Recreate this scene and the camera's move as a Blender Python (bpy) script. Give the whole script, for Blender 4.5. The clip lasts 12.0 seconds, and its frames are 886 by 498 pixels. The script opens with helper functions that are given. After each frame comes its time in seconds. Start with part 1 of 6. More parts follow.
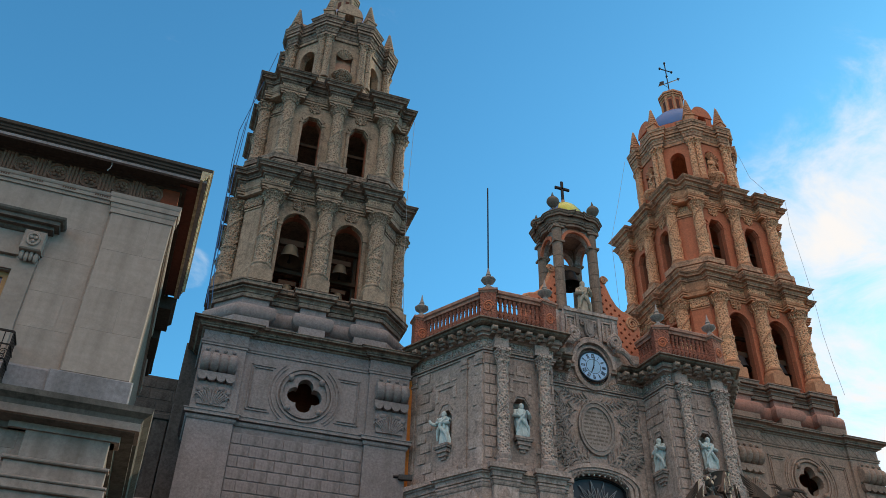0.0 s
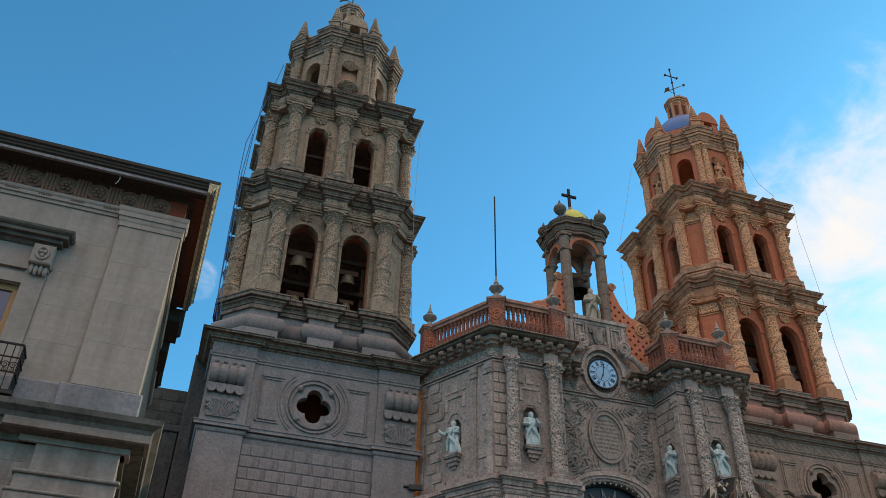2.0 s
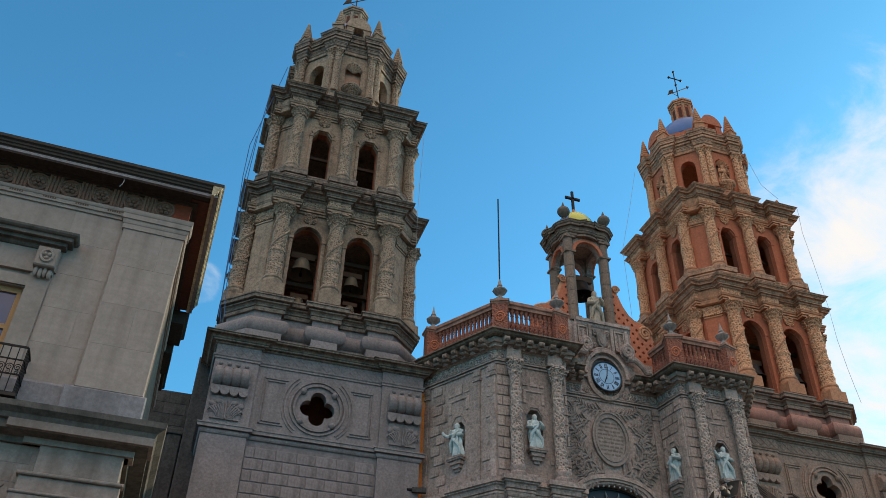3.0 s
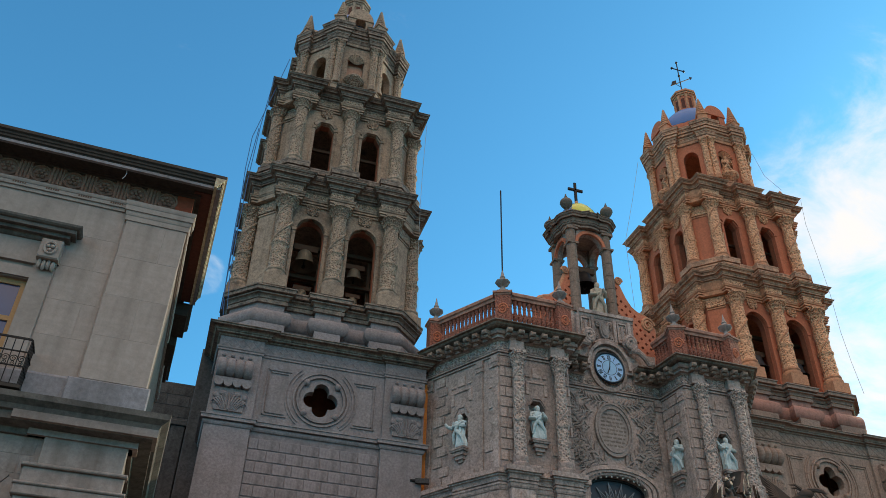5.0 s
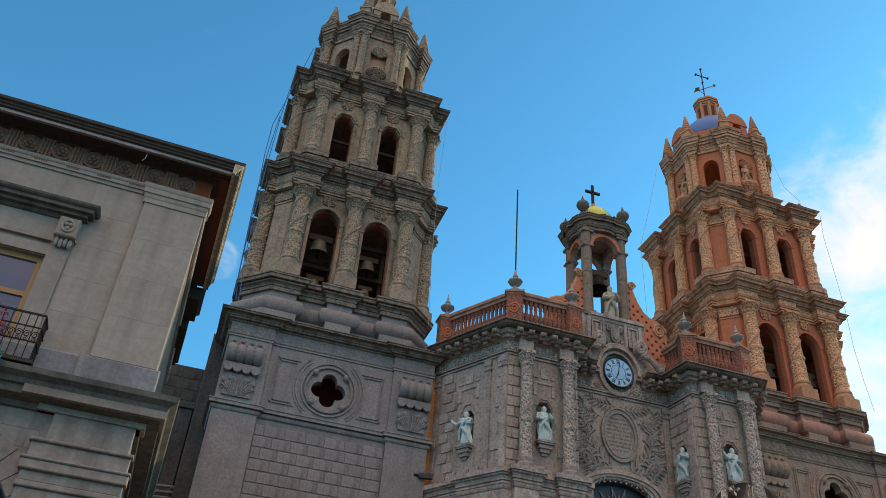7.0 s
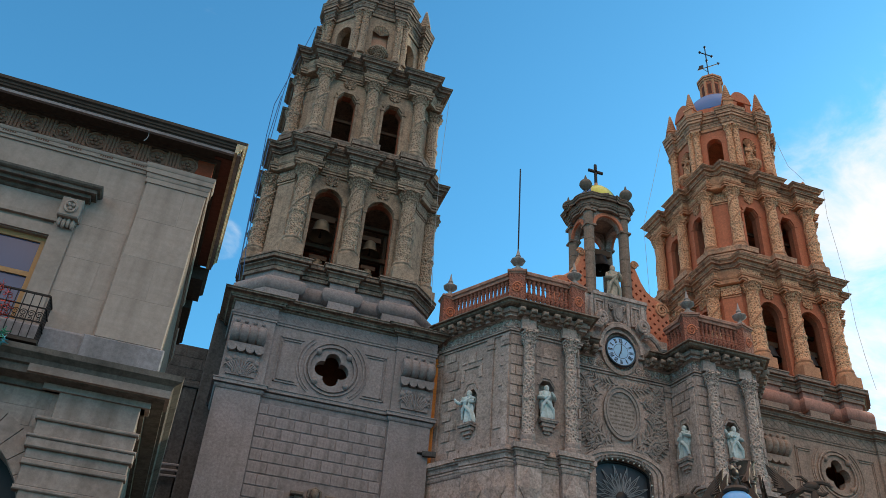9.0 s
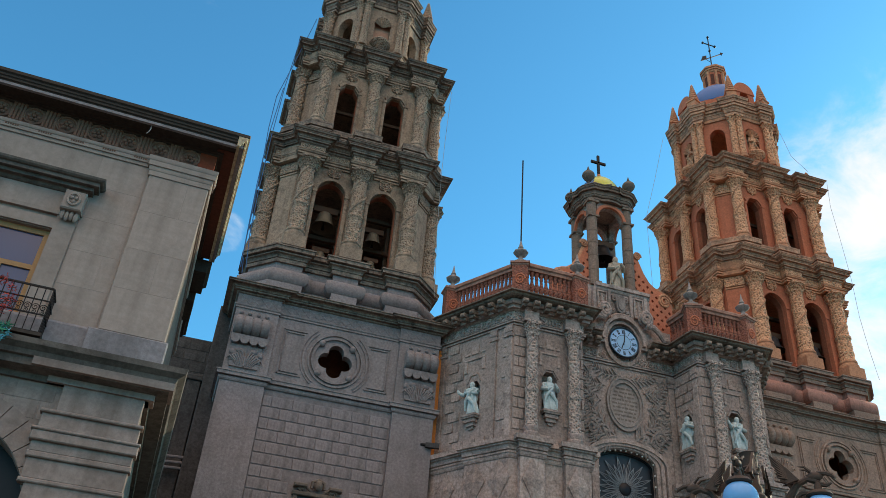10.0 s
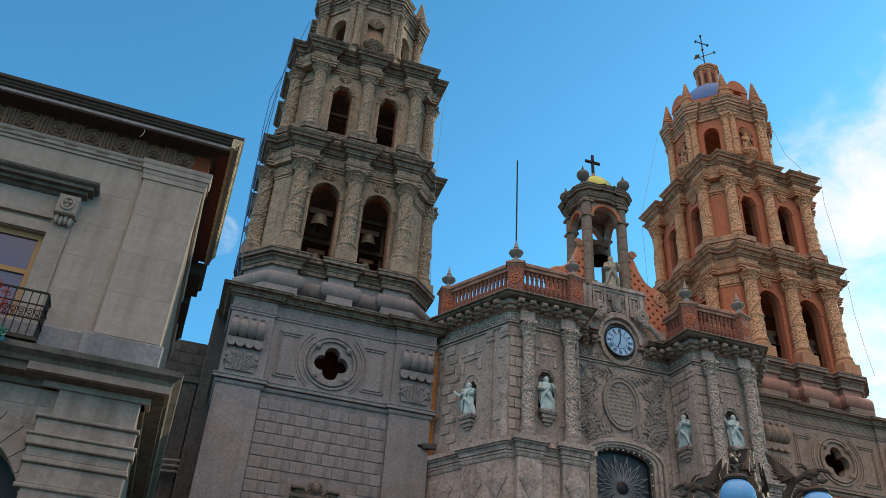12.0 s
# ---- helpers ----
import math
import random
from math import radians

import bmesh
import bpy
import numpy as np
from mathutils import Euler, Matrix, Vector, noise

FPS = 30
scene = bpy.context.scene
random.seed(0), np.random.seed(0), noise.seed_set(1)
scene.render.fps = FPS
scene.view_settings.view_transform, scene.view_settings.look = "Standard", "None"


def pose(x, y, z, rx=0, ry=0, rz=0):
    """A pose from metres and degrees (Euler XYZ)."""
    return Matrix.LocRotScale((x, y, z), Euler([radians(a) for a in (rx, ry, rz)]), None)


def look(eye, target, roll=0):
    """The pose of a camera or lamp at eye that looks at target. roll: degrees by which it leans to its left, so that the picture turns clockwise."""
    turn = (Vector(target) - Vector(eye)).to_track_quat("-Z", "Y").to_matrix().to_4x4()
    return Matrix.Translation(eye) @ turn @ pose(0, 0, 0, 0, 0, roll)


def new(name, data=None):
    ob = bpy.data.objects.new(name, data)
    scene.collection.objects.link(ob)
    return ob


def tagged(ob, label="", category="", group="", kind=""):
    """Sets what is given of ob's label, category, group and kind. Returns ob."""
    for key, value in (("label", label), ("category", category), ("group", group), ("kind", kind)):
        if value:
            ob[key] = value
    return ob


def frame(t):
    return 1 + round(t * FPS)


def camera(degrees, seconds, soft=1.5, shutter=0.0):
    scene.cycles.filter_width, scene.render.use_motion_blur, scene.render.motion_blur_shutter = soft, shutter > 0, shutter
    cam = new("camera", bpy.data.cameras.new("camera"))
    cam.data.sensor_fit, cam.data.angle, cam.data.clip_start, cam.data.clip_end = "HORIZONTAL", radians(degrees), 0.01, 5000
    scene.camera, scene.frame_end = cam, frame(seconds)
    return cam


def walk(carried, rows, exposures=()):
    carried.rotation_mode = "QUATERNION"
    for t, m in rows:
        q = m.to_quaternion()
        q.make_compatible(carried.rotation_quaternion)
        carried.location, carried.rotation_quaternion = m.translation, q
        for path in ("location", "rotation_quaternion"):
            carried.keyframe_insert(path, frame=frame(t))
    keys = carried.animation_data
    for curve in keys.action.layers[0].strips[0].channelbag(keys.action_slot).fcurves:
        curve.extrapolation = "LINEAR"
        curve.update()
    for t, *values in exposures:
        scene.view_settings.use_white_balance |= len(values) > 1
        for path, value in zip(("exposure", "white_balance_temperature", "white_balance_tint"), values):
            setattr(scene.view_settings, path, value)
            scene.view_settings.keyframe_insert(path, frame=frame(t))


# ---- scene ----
cam = camera(56.0, 12.0, soft=0.35)
PATH = [
    (0, pose(0, 0, 1.6, 125.592, -1.469, -19.196)),
    (0.5, pose(0, 0, 1.6, 125.610, -1.305, -19.077)),
    (1, pose(0, 0, 1.6, 125.752, -1.144, -18.816)),
    (1.5, pose(0, 0, 1.6, 125.923, -1.019, -18.644)),
    (2, pose(0, 0, 1.6, 126.189, -1.205, -18.370)),
    (2.5, pose(0, 0, 1.6, 126.277, -1.237, -18.179)),
    (3, pose(0, 0, 1.6, 126.355, -1.342, -18.171)),
    (5, pose(0, 0, 1.6, 125.777, -1.384, -17.971)),
    (5.5, pose(0, 0, 1.6, 125.774, -1.855, -18.146)),
    (6, pose(0, 0, 1.6, 125.787, -2.518, -18.316)),
    (6.5, pose(0, 0, 1.6, 125.723, -3.338, -18.606)),
    (7, pose(0, 0, 1.6, 125.548, -4.140, -18.747)),
    (9, pose(0, 0, 1.6, 124.128, -4.148, -18.528)),
    (9.5, pose(0, 0, 1.6, 123.829, -4.177, -18.472)),
    (10, pose(0, 0, 1.6, 123.549, -4.107, -18.272)),
    (10.5, pose(0, 0, 1.6, 123.467, -3.840, -18.121)),
    (11, pose(0, 0, 1.6, 123.520, -3.738, -18.043)),
    (11.5, pose(0, 0, 1.6, 123.580, -3.644, -18.112)),
    (12, pose(0, 0, 1.6, 123.598, -3.488, -18.247)),
]
walk(cam, PATH, ((0.0, -0.06, 6900, 12), (3.0, -0.06, 6900, 12), (5.0, 0.0, 6900, 12), (7.0, 0.02, 6900, 12), (9.0, 0.06, 6900, 12), (12.0, 0.06, 6900, 12)))

# ---- sky, sun ----
SUN_EL, SUN_AZ = 20.0, 72.0          # azimuth counted from +y towards +x
world = bpy.data.worlds.new("sky")
scene.world = world
world.use_nodes = True
wn, wl = world.node_tree.nodes, world.node_tree.links
bg = wn["Background"]
sky = wn.new("ShaderNodeTexSky")
sky.sky_type = "NISHITA"
sky.sun_disc = False
sky.sun_elevation = radians(SUN_EL)
sky.sun_rotation = radians(SUN_AZ)
sky.air_density, sky.dust_density, sky.ozone_density = 1.0, 0.6, 2.5
coord = wn.new("ShaderNodeTexCoord")
warp = wn.new("ShaderNodeMapping")
warp.inputs["Scale"].default_value = (1.0, 1.6, 2.4)
warp.inputs["Rotation"].default_value = (0.3, 0.5, 0.2)
wl.new(coord.outputs["Generated"], warp.inputs[0])
puff = wn.new("ShaderNodeTexNoise")
puff.inputs["Scale"].default_value = 4.6
puff.inputs["Detail"].default_value = 9.0
puff.inputs["Roughness"].default_value = 0.62
puff.inputs["Distortion"].default_value = 0.5
wl.new(warp.outputs[0], puff.inputs["Vector"])
# clouds gather on the sun's side of the sky
side = wn.new("ShaderNodeVectorMath")
side.operation = "DOT_PRODUCT"
side.inputs[1].default_value = (0.728, 0.512, 0.456)
wl.new(coord.outputs["Generated"], side.inputs[0])
bank = wn.new("ShaderNodeMapRange")
bank.inputs[1].default_value, bank.inputs[2].default_value = 0.944, 0.990
bank.inputs[3].default_value, bank.inputs[4].default_value = -0.26, 0.235
wl.new(side.outputs["Value"], bank.inputs[0])
# and an unseen bank overhead, behind the camera, added to light the fronts
rear = wn.new("ShaderNodeVectorMath")
rear.operation = "DOT_PRODUCT"
rear.inputs[1].default_value = (-0.12, -0.38, 0.917)
wl.new(coord.outputs["Generated"], rear.inputs[0])
deck = wn.new("ShaderNodeMapRange")
deck.inputs[1].default_value, deck.inputs[2].default_value = 0.52, 0.84
deck.inputs[3].default_value, deck.inputs[4].default_value = -0.35, 0.45
wl.new(rear.outputs["Value"], deck.inputs[0])
def cloud_cover(amount, low, high):
    """Noise plus amount, cut to a soft-edged mask."""
    both = wn.new("ShaderNodeMath")
    wl.new(puff.outputs["Fac"], both.inputs[0])
    wl.new(amount.outputs[0], both.inputs[1])
    edge = wn.new("ShaderNodeMapRange")
    edge.inputs[1].default_value, edge.inputs[2].default_value = low, high
    edge.interpolation_type = "SMOOTHSTEP"
    wl.new(both.outputs[0], edge.inputs[0])
    return edge


tint = wn.new("ShaderNodeMix")
tint.data_type, tint.blend_type = "RGBA", "MULTIPLY"
tint.inputs[0].default_value = 1.0
tint.inputs[7].default_value = (0.42, 1.17, 1.35, 1)
wl.new(sky.outputs[0], tint.inputs[6])
def veil(under, mask, colour):
    mix = wn.new("ShaderNodeMix")
    mix.data_type = "RGBA"
    mix.inputs[7].default_value = colour
    wl.new(mask.outputs[0], mix.inputs[0])
    wl.new(under, mix.inputs[6])
    return mix.outputs[2]


over = veil(tint.outputs[2], cloud_cover(bank, 0.40, 0.84), (4.8, 4.85, 4.9, 1))
wisp = wn.new("ShaderNodeVectorMath")
wisp.operation = "DOT_PRODUCT"
wisp.inputs[1].default_value = (-0.033, 0.847, 0.531)
wl.new(coord.outputs["Generated"], wisp.inputs[0])
thin = wn.new("ShaderNodeMapRange")
thin.inputs[1].default_value, thin.inputs[2].default_value = 0.99945, 0.99995
thin.inputs[3].default_value, thin.inputs[4].default_value = -0.36, -0.01
wl.new(wisp.outputs["Value"], thin.inputs[0])
over = veil(over, cloud_cover(thin, 0.40, 0.84), (4.2, 4.6, 4.9, 1))
# warm fill light from the added bank out of view
over = veil(over, cloud_cover(deck, 0.40, 0.84), (8.8, 6.5, 5.1, 1))
wl.new(over, bg.inputs["Color"])
bg.inputs["Strength"].default_value = 0.205

lamp = bpy.data.lights.new("sun", "SUN")
lamp.energy, lamp.angle, lamp.color = 3.0, radians(0.6), (1.0, 0.80, 0.55)
to_sun = Vector((math.sin(radians(SUN_AZ)) * math.cos(radians(SUN_EL)), math.cos(radians(SUN_AZ)) * math.cos(radians(SUN_EL)), math.sin(radians(SUN_EL))))
new("sun", lamp).matrix_world = look(to_sun * 300, (0, 0, 0))

# ---- materials ----
def stone(name, base, vary=0.25, scale=1.0, bump=0.25, rough=0.9, carve=0.0, carve_scale=6.0, stain=0.35, stain_col=(0.05, 0.045, 0.04), per_piece=0.0, metal=0.0, grime=0.0):
    m = bpy.data.materials.new(name)
    m.use_nodes = True
    n, l = m.node_tree.nodes, m.node_tree.links
    b = n["Principled BSDF"]
    b.inputs["Roughness"].default_value = rough
    b.inputs["Metallic"].default_value = metal
    b.inputs["Specular IOR Level"].default_value = 0.25
    tc = n.new("ShaderNodeTexCoord")
    def noise_node(s, d, r=0.6):
        t = n.new("ShaderNodeTexNoise")
        t.inputs["Scale"].default_value, t.inputs["Detail"].default_value, t.inputs["Roughness"].default_value = s, d, r
        l.new(tc.outputs["Object"], t.inputs["Vector"])
        return t
    big, small = noise_node(0.55 * scale, 5), noise_node(9 * scale, 6, 0.7)
    ramp = n.new("ShaderNodeMapRange")
    ramp.inputs[1].default_value, ramp.inputs[2].default_value = 0.3, 0.7
    ramp.inputs[3].default_value, ramp.inputs[4].default_value = 1 - vary, 1 + vary
    l.new(small.outputs["Fac"], ramp.inputs[0])
    mul = n.new("ShaderNodeMix")
    mul.data_type, mul.blend_type = "RGBA", "MULTIPLY"
    mul.inputs[0].default_value = 1
    mul.inputs[6].default_value = (*base, 1)
    l.new(ramp.outputs[0], mul.inputs[7])
    last = mul.outputs[2]
    if per_piece:
        oi = n.new("ShaderNodeObjectInfo")
        pr = n.new("ShaderNodeMapRange")
        pr.inputs[3].default_value, pr.inputs[4].default_value = 1 - per_piece, 1 + per_piece
        l.new(oi.outputs["Random"], pr.inputs[0])
        pm = n.new("ShaderNodeMix")
        pm.data_type, pm.blend_type = "RGBA", "MULTIPLY"
        pm.inputs[0].default_value = 1
        l.new(last, pm.inputs[6]), l.new(pr.outputs[0], pm.inputs[7])
        last = pm.outputs[2]
    sr = n.new("ShaderNodeMapRange")
    sr.inputs[1].default_value, sr.inputs[2].default_value = 0.48, 0.75
    sr.inputs[4].default_value = stain
    l.new(big.outputs["Fac"], sr.inputs[0])
    st = n.new("ShaderNodeMix")
    st.data_type = "RGBA"
    st.inputs[7].default_value = (*stain_col, 1)
    l.new(sr.outputs[0], st.inputs[0]), l.new(last, st.inputs[6])
    # rain streaks running down
    stretch = n.new("ShaderNodeMapping")
    stretch.inputs["Scale"].default_value = (2.6, 2.6, 0.16)
    l.new(tc.outputs["Object"], stretch.inputs[0])
    streak = n.new("ShaderNodeTexNoise")
    streak.inputs["Scale"].default_value, streak.inputs["Detail"].default_value = 1.0, 6
    l.new(stretch.outputs[0], streak.inputs["Vector"])
    kr = n.new("ShaderNodeMapRange")
    kr.inputs[1].default_value, kr.inputs[2].default_value, kr.inputs[4].default_value = 0.5, 0.8, stain * 1.1
    l.new(streak.outputs["Fac"], kr.inputs[0])
    st2 = n.new("ShaderNodeMix")
    st2.data_type = "RGBA"
    st2.inputs[7].default_value = (*stain_col, 1)
    l.new(kr.outputs[0], st2.inputs[0]), l.new(st.outputs[2], st2.inputs[6])
    skin = st2
    if grime:                                           # black crust in crisp, uneven patches
        pt = noise_node(2.6 * scale, 9, 0.72)
        pr2 = n.new("ShaderNodeMapRange")
        pr2.inputs[1].default_value, pr2.inputs[2].default_value, pr2.inputs[4].default_value = 0.50, 0.64, grime
        l.new(pt.outputs["Fac"], pr2.inputs[0])
        skin = n.new("ShaderNodeMix")
        skin.data_type = "RGBA"
        skin.inputs[7].default_value = (*stain_col, 1)
        l.new(pr2.outputs[0], skin.inputs[0]), l.new(st2.outputs[2], skin.inputs[6])
    l.new(skin.outputs[2], b.inputs["Base Color"])
    bp = n.new("ShaderNodeBump")
    bp.inputs["Strength"].default_value, bp.inputs["Distance"].default_value = bump, 0.03
    l.new(small.outputs["Fac"], bp.inputs["Height"])
    out = bp
    if carve:
        vo = n.new("ShaderNodeTexVoronoi")
        vo.inputs["Scale"].default_value = carve_scale
        ns = noise_node(carve_scale * 0.6, 2)
        add = n.new("ShaderNodeMix")
        add.data_type = "RGBA"
        add.inputs[0].default_value = 0.06
        l.new(tc.outputs["Object"], add.inputs[6]), l.new(ns.outputs["Color"], add.inputs[7])
        l.new(add.outputs[2], vo.inputs["Vector"])
        b2 = n.new("ShaderNodeBump")
        b2.inputs["Strength"].default_value, b2.inputs["Distance"].default_value = carve, 0.09
        l.new(vo.outputs["Distance"], b2.inputs["Height"]), l.new(bp.outputs[0], b2.inputs["Normal"])
        out = b2
        # shade of the carved pits darkened into the colour, along with grime
        pit_shade = n.new("ShaderNodeMapRange")
        pit_shade.inputs[1].default_value, pit_shade.inputs[2].default_value, pit_shade.inputs[3].default_value, pit_shade.inputs[4].default_value = 0.20, 0.40, 0.72, 0.0
        l.new(vo.outputs["Distance"], pit_shade.inputs[0])
        pit_mix = n.new("ShaderNodeMix")
        pit_mix.data_type = "RGBA"
        pit_mix.inputs[7].default_value = (0.24 * base[0], 0.16 * base[1], 0.13 * base[2], 1)
        l.new(pit_shade.outputs[0], pit_mix.inputs[0]), l.new(skin.outputs[2], pit_mix.inputs[6])
        l.new(pit_mix.outputs[2], b.inputs["Base Color"])
    l.new(out.outputs[0], b.inputs["Normal"])
    return m


def plain(name, col, rough=0.5, metal=0.0, bump=0.05, vary=0.12):
    return stone(name, col, vary=vary, scale=2.0, bump=bump, rough=rough, stain=0.08, metal=metal)


def glass(name, tint=(0.03, 0.07, 0.16), rough=0.06):
    m = bpy.data.materials.new(name)
    m.use_nodes = True
    b = m.node_tree.nodes["Principled BSDF"]
    b.inputs["Base Color"].default_value, b.inputs["Roughness"].default_value = (*tint, 1), rough
    b.inputs["Specular IOR Level"].default_value = 0.6
    return m


GREY = stone("grey_cantera", (0.355, 0.268, 0.20), per_piece=0.12, bump=0.8, vary=0.38, stain=0.5, grime=0.5)
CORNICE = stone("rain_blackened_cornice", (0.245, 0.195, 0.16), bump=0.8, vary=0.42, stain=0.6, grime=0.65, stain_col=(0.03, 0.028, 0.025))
PINK_CORNICE = stone("weathered_pink_cornice", (0.50, 0.285, 0.185), bump=0.8, vary=0.40, stain=0.5, grime=0.6, stain_col=(0.05, 0.04, 0.036))
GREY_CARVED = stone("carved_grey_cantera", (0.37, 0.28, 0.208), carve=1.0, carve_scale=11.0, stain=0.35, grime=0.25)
GREY_DARK = stone("dark_grey_cantera", (0.185, 0.155, 0.132), stain=0.55, per_piece=0.10, grime=0.35, vary=0.3)
# near-black stone for the gap wall and the spout
DARK_STONE = stone("very_dark_stone", (0.07, 0.068, 0.068), stain=0.5, vary=0.35, bump=0.5, grime=0.4, per_piece=0.12, stain_col=(0.02, 0.02, 0.02))
SMOOTH = stone("dressed_grey_stone", (0.243, 0.217, 0.220), vary=0.28, bump=0.5, per_piece=0.09, stain=0.3, grime=0.15)
PORTAL = stone("brown_cantera", (0.378, 0.301, 0.270), vary=0.45, bump=1.0, per_piece=0.16, stain=0.36, grime=0.40)
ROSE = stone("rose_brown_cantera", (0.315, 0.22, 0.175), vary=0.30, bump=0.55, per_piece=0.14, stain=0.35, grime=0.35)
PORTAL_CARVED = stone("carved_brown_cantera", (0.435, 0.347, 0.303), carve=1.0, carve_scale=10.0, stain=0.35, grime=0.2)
PINK = stone("terracotta_wash", (0.50, 0.165, 0.092), vary=0.25, grime=0.22, bump=0.2, stain=0.22, stain_col=(0.16, 0.07, 0.05))
PINK_STONE = stone("pink_cantera", (0.53, 0.25, 0.14), per_piece=0.12, stain=0.32, grime=0.35, vary=0.3, stain_col=(0.07, 0.05, 0.045))
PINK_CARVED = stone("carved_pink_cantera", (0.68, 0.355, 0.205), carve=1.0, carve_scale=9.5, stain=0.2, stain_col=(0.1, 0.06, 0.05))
INNER = stone("dark_red_brown", (0.11, 0.04, 0.028), stain=0.3)
CREAM = stone("buff_stone_wall", (0.322, 0.272, 0.243), vary=0.13, bump=0.25, stain=0.3, grime=0.10, scale=0.7, per_piece=0.05)
# brown stain, with the shade beneath the eave darkened into the colour
FRIEZE = stone("brown_stained_shaded_frieze", (0.21, 0.115, 0.082), stain=0.5, bump=0.4, grime=0.4)
LEDGE = stone("stained_stone_ledge", (0.14, 0.125, 0.112), stain=0.6, bump=0.4, grime=0.45, stain_col=(0.03, 0.028, 0.026))
PLINTH = stone("blue_grey_plinth_stone", (0.23, 0.222, 0.238), stain=0.35, bump=0.3)
# near-black for fascia and underside alike
EAVE = stone("dark_eave", (0.05, 0.04, 0.034), stain=0.5, vary=0.35)
# golden sunlight on the side fascia put into this pale colour
SUN_FASCIA = stone("sun_pale_fascia", (0.50, 0.42, 0.29), stain=0.4, grime=0.6, vary=0.35, stain_col=(0.04, 0.035, 0.03))
COPING = stone("red_brown_coping_stone", (0.37, 0.20, 0.15), vary=0.3, bump=0.6, stain=0.45, grime=0.35, stain_col=(0.07, 0.05, 0.045))
PANEL = stone("grey_panel_stone", (0.305, 0.262, 0.242), vary=0.3, bump=0.55, stain=0.35, grime=0.35)
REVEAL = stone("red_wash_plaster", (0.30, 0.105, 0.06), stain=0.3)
CREAM_LOW = stone("brown_stained_stone", (0.285, 0.235, 0.212), vary=0.2, bump=0.3, stain=0.55, grime=0.25, scale=0.8, stain_col=(0.09, 0.06, 0.045))
TORUS = stone("salmon_stone", (0.37, 0.19, 0.15), stain=0.4, grime=0.25)
NICHE = stone("faded_pink_plaster", (0.42, 0.24, 0.17), stain=0.3)
RUST = stone("red_brown_wash", (0.26, 0.055, 0.025), stain=0.3, stain_col=(0.05, 0.03, 0.025))
TURRET = stone("brown_grey_turret_stone", (0.235, 0.17, 0.135), vary=0.3, bump=0.6, stain=0.45, grime=0.35, per_piece=0.1)
MARBLE = stone("white_marble", (0.50, 0.59, 0.60), vary=0.2, bump=0.3, rough=0.6, stain=0.4, grime=0.3, stain_col=(0.2, 0.22, 0.22))
STATUE_STONE = stone("pale_grey_stone", (0.42, 0.35, 0.28), stain=0.3)
# one bell bronze twice, with light and with shade put into the colour
LIT_BRONZE = plain("lit_bell_bronze", (0.17, 0.155, 0.12), 0.5, 0.3)
SHADED_BRONZE = plain("shaded_bell_bronze", (0.035, 0.038, 0.045), 0.55, 0.2)
IRON = plain("dark_iron", (0.012, 0.012, 0.013), 0.5, 0.3)
LAMP_IRON = plain("dark_brown_cast_iron", (0.07, 0.047, 0.036), 0.7, 0.0, 0.3)
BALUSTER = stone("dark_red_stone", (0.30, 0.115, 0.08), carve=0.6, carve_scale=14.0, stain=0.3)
WOOD = plain("dark_timber", (0.10, 0.06, 0.04), 0.8)
FRAME_WOOD = plain("varnished_window_wood", (0.35, 0.20, 0.09), 0.5)
BLUE_TILE = plain("blue_glazed_tile", (0.03, 0.14, 0.36), 0.45)
YELLOW_TILE = plain("yellow_glazed_tile", (0.50, 0.52, 0.10), 0.25)
DIAL = plain("white_enamel_dial", (0.33, 0.54, 0.80), 0.35)
DIAL_BLUE = plain("blue_enamel_ring", (0.10, 0.28, 0.42), 0.3)
BLACK = plain("black_paint", (0.01, 0.012, 0.016), 0.4)
# blue tint puts the panes' sky reflection into the colour
PANE = glass("sky_tinted_glass")
# reflected sky put into the globe's blue base colour
GLOBE = plain("sky_blue_opal_globe", (0.15, 0.39, 0.72), 0.12, bump=0.0, vary=0.04)
ROPE = plain("blue_rope", (0.05, 0.14, 0.30), 0.8)
CABLE = plain("grey_cable", (0.34, 0.35, 0.36), 0.7)
TINSEL_RED = plain("red_tinsel", (0.40, 0.04, 0.03), 0.35, 0.3, 0.4)
TINSEL_GREEN = plain("green_tinsel", (0.03, 0.26, 0.16), 0.35, 0.3, 0.4)
TINSEL_BLUE = plain("teal_tinsel", (0.08, 0.36, 0.46), 0.35, 0.3, 0.4)
TINSEL_GOLD = plain("gold_tinsel", (0.45, 0.30, 0.06), 0.35, 0.4, 0.4)
GROUND = stone("plaza_paving", (0.09, 0.08, 0.072), vary=0.2, scale=0.6)


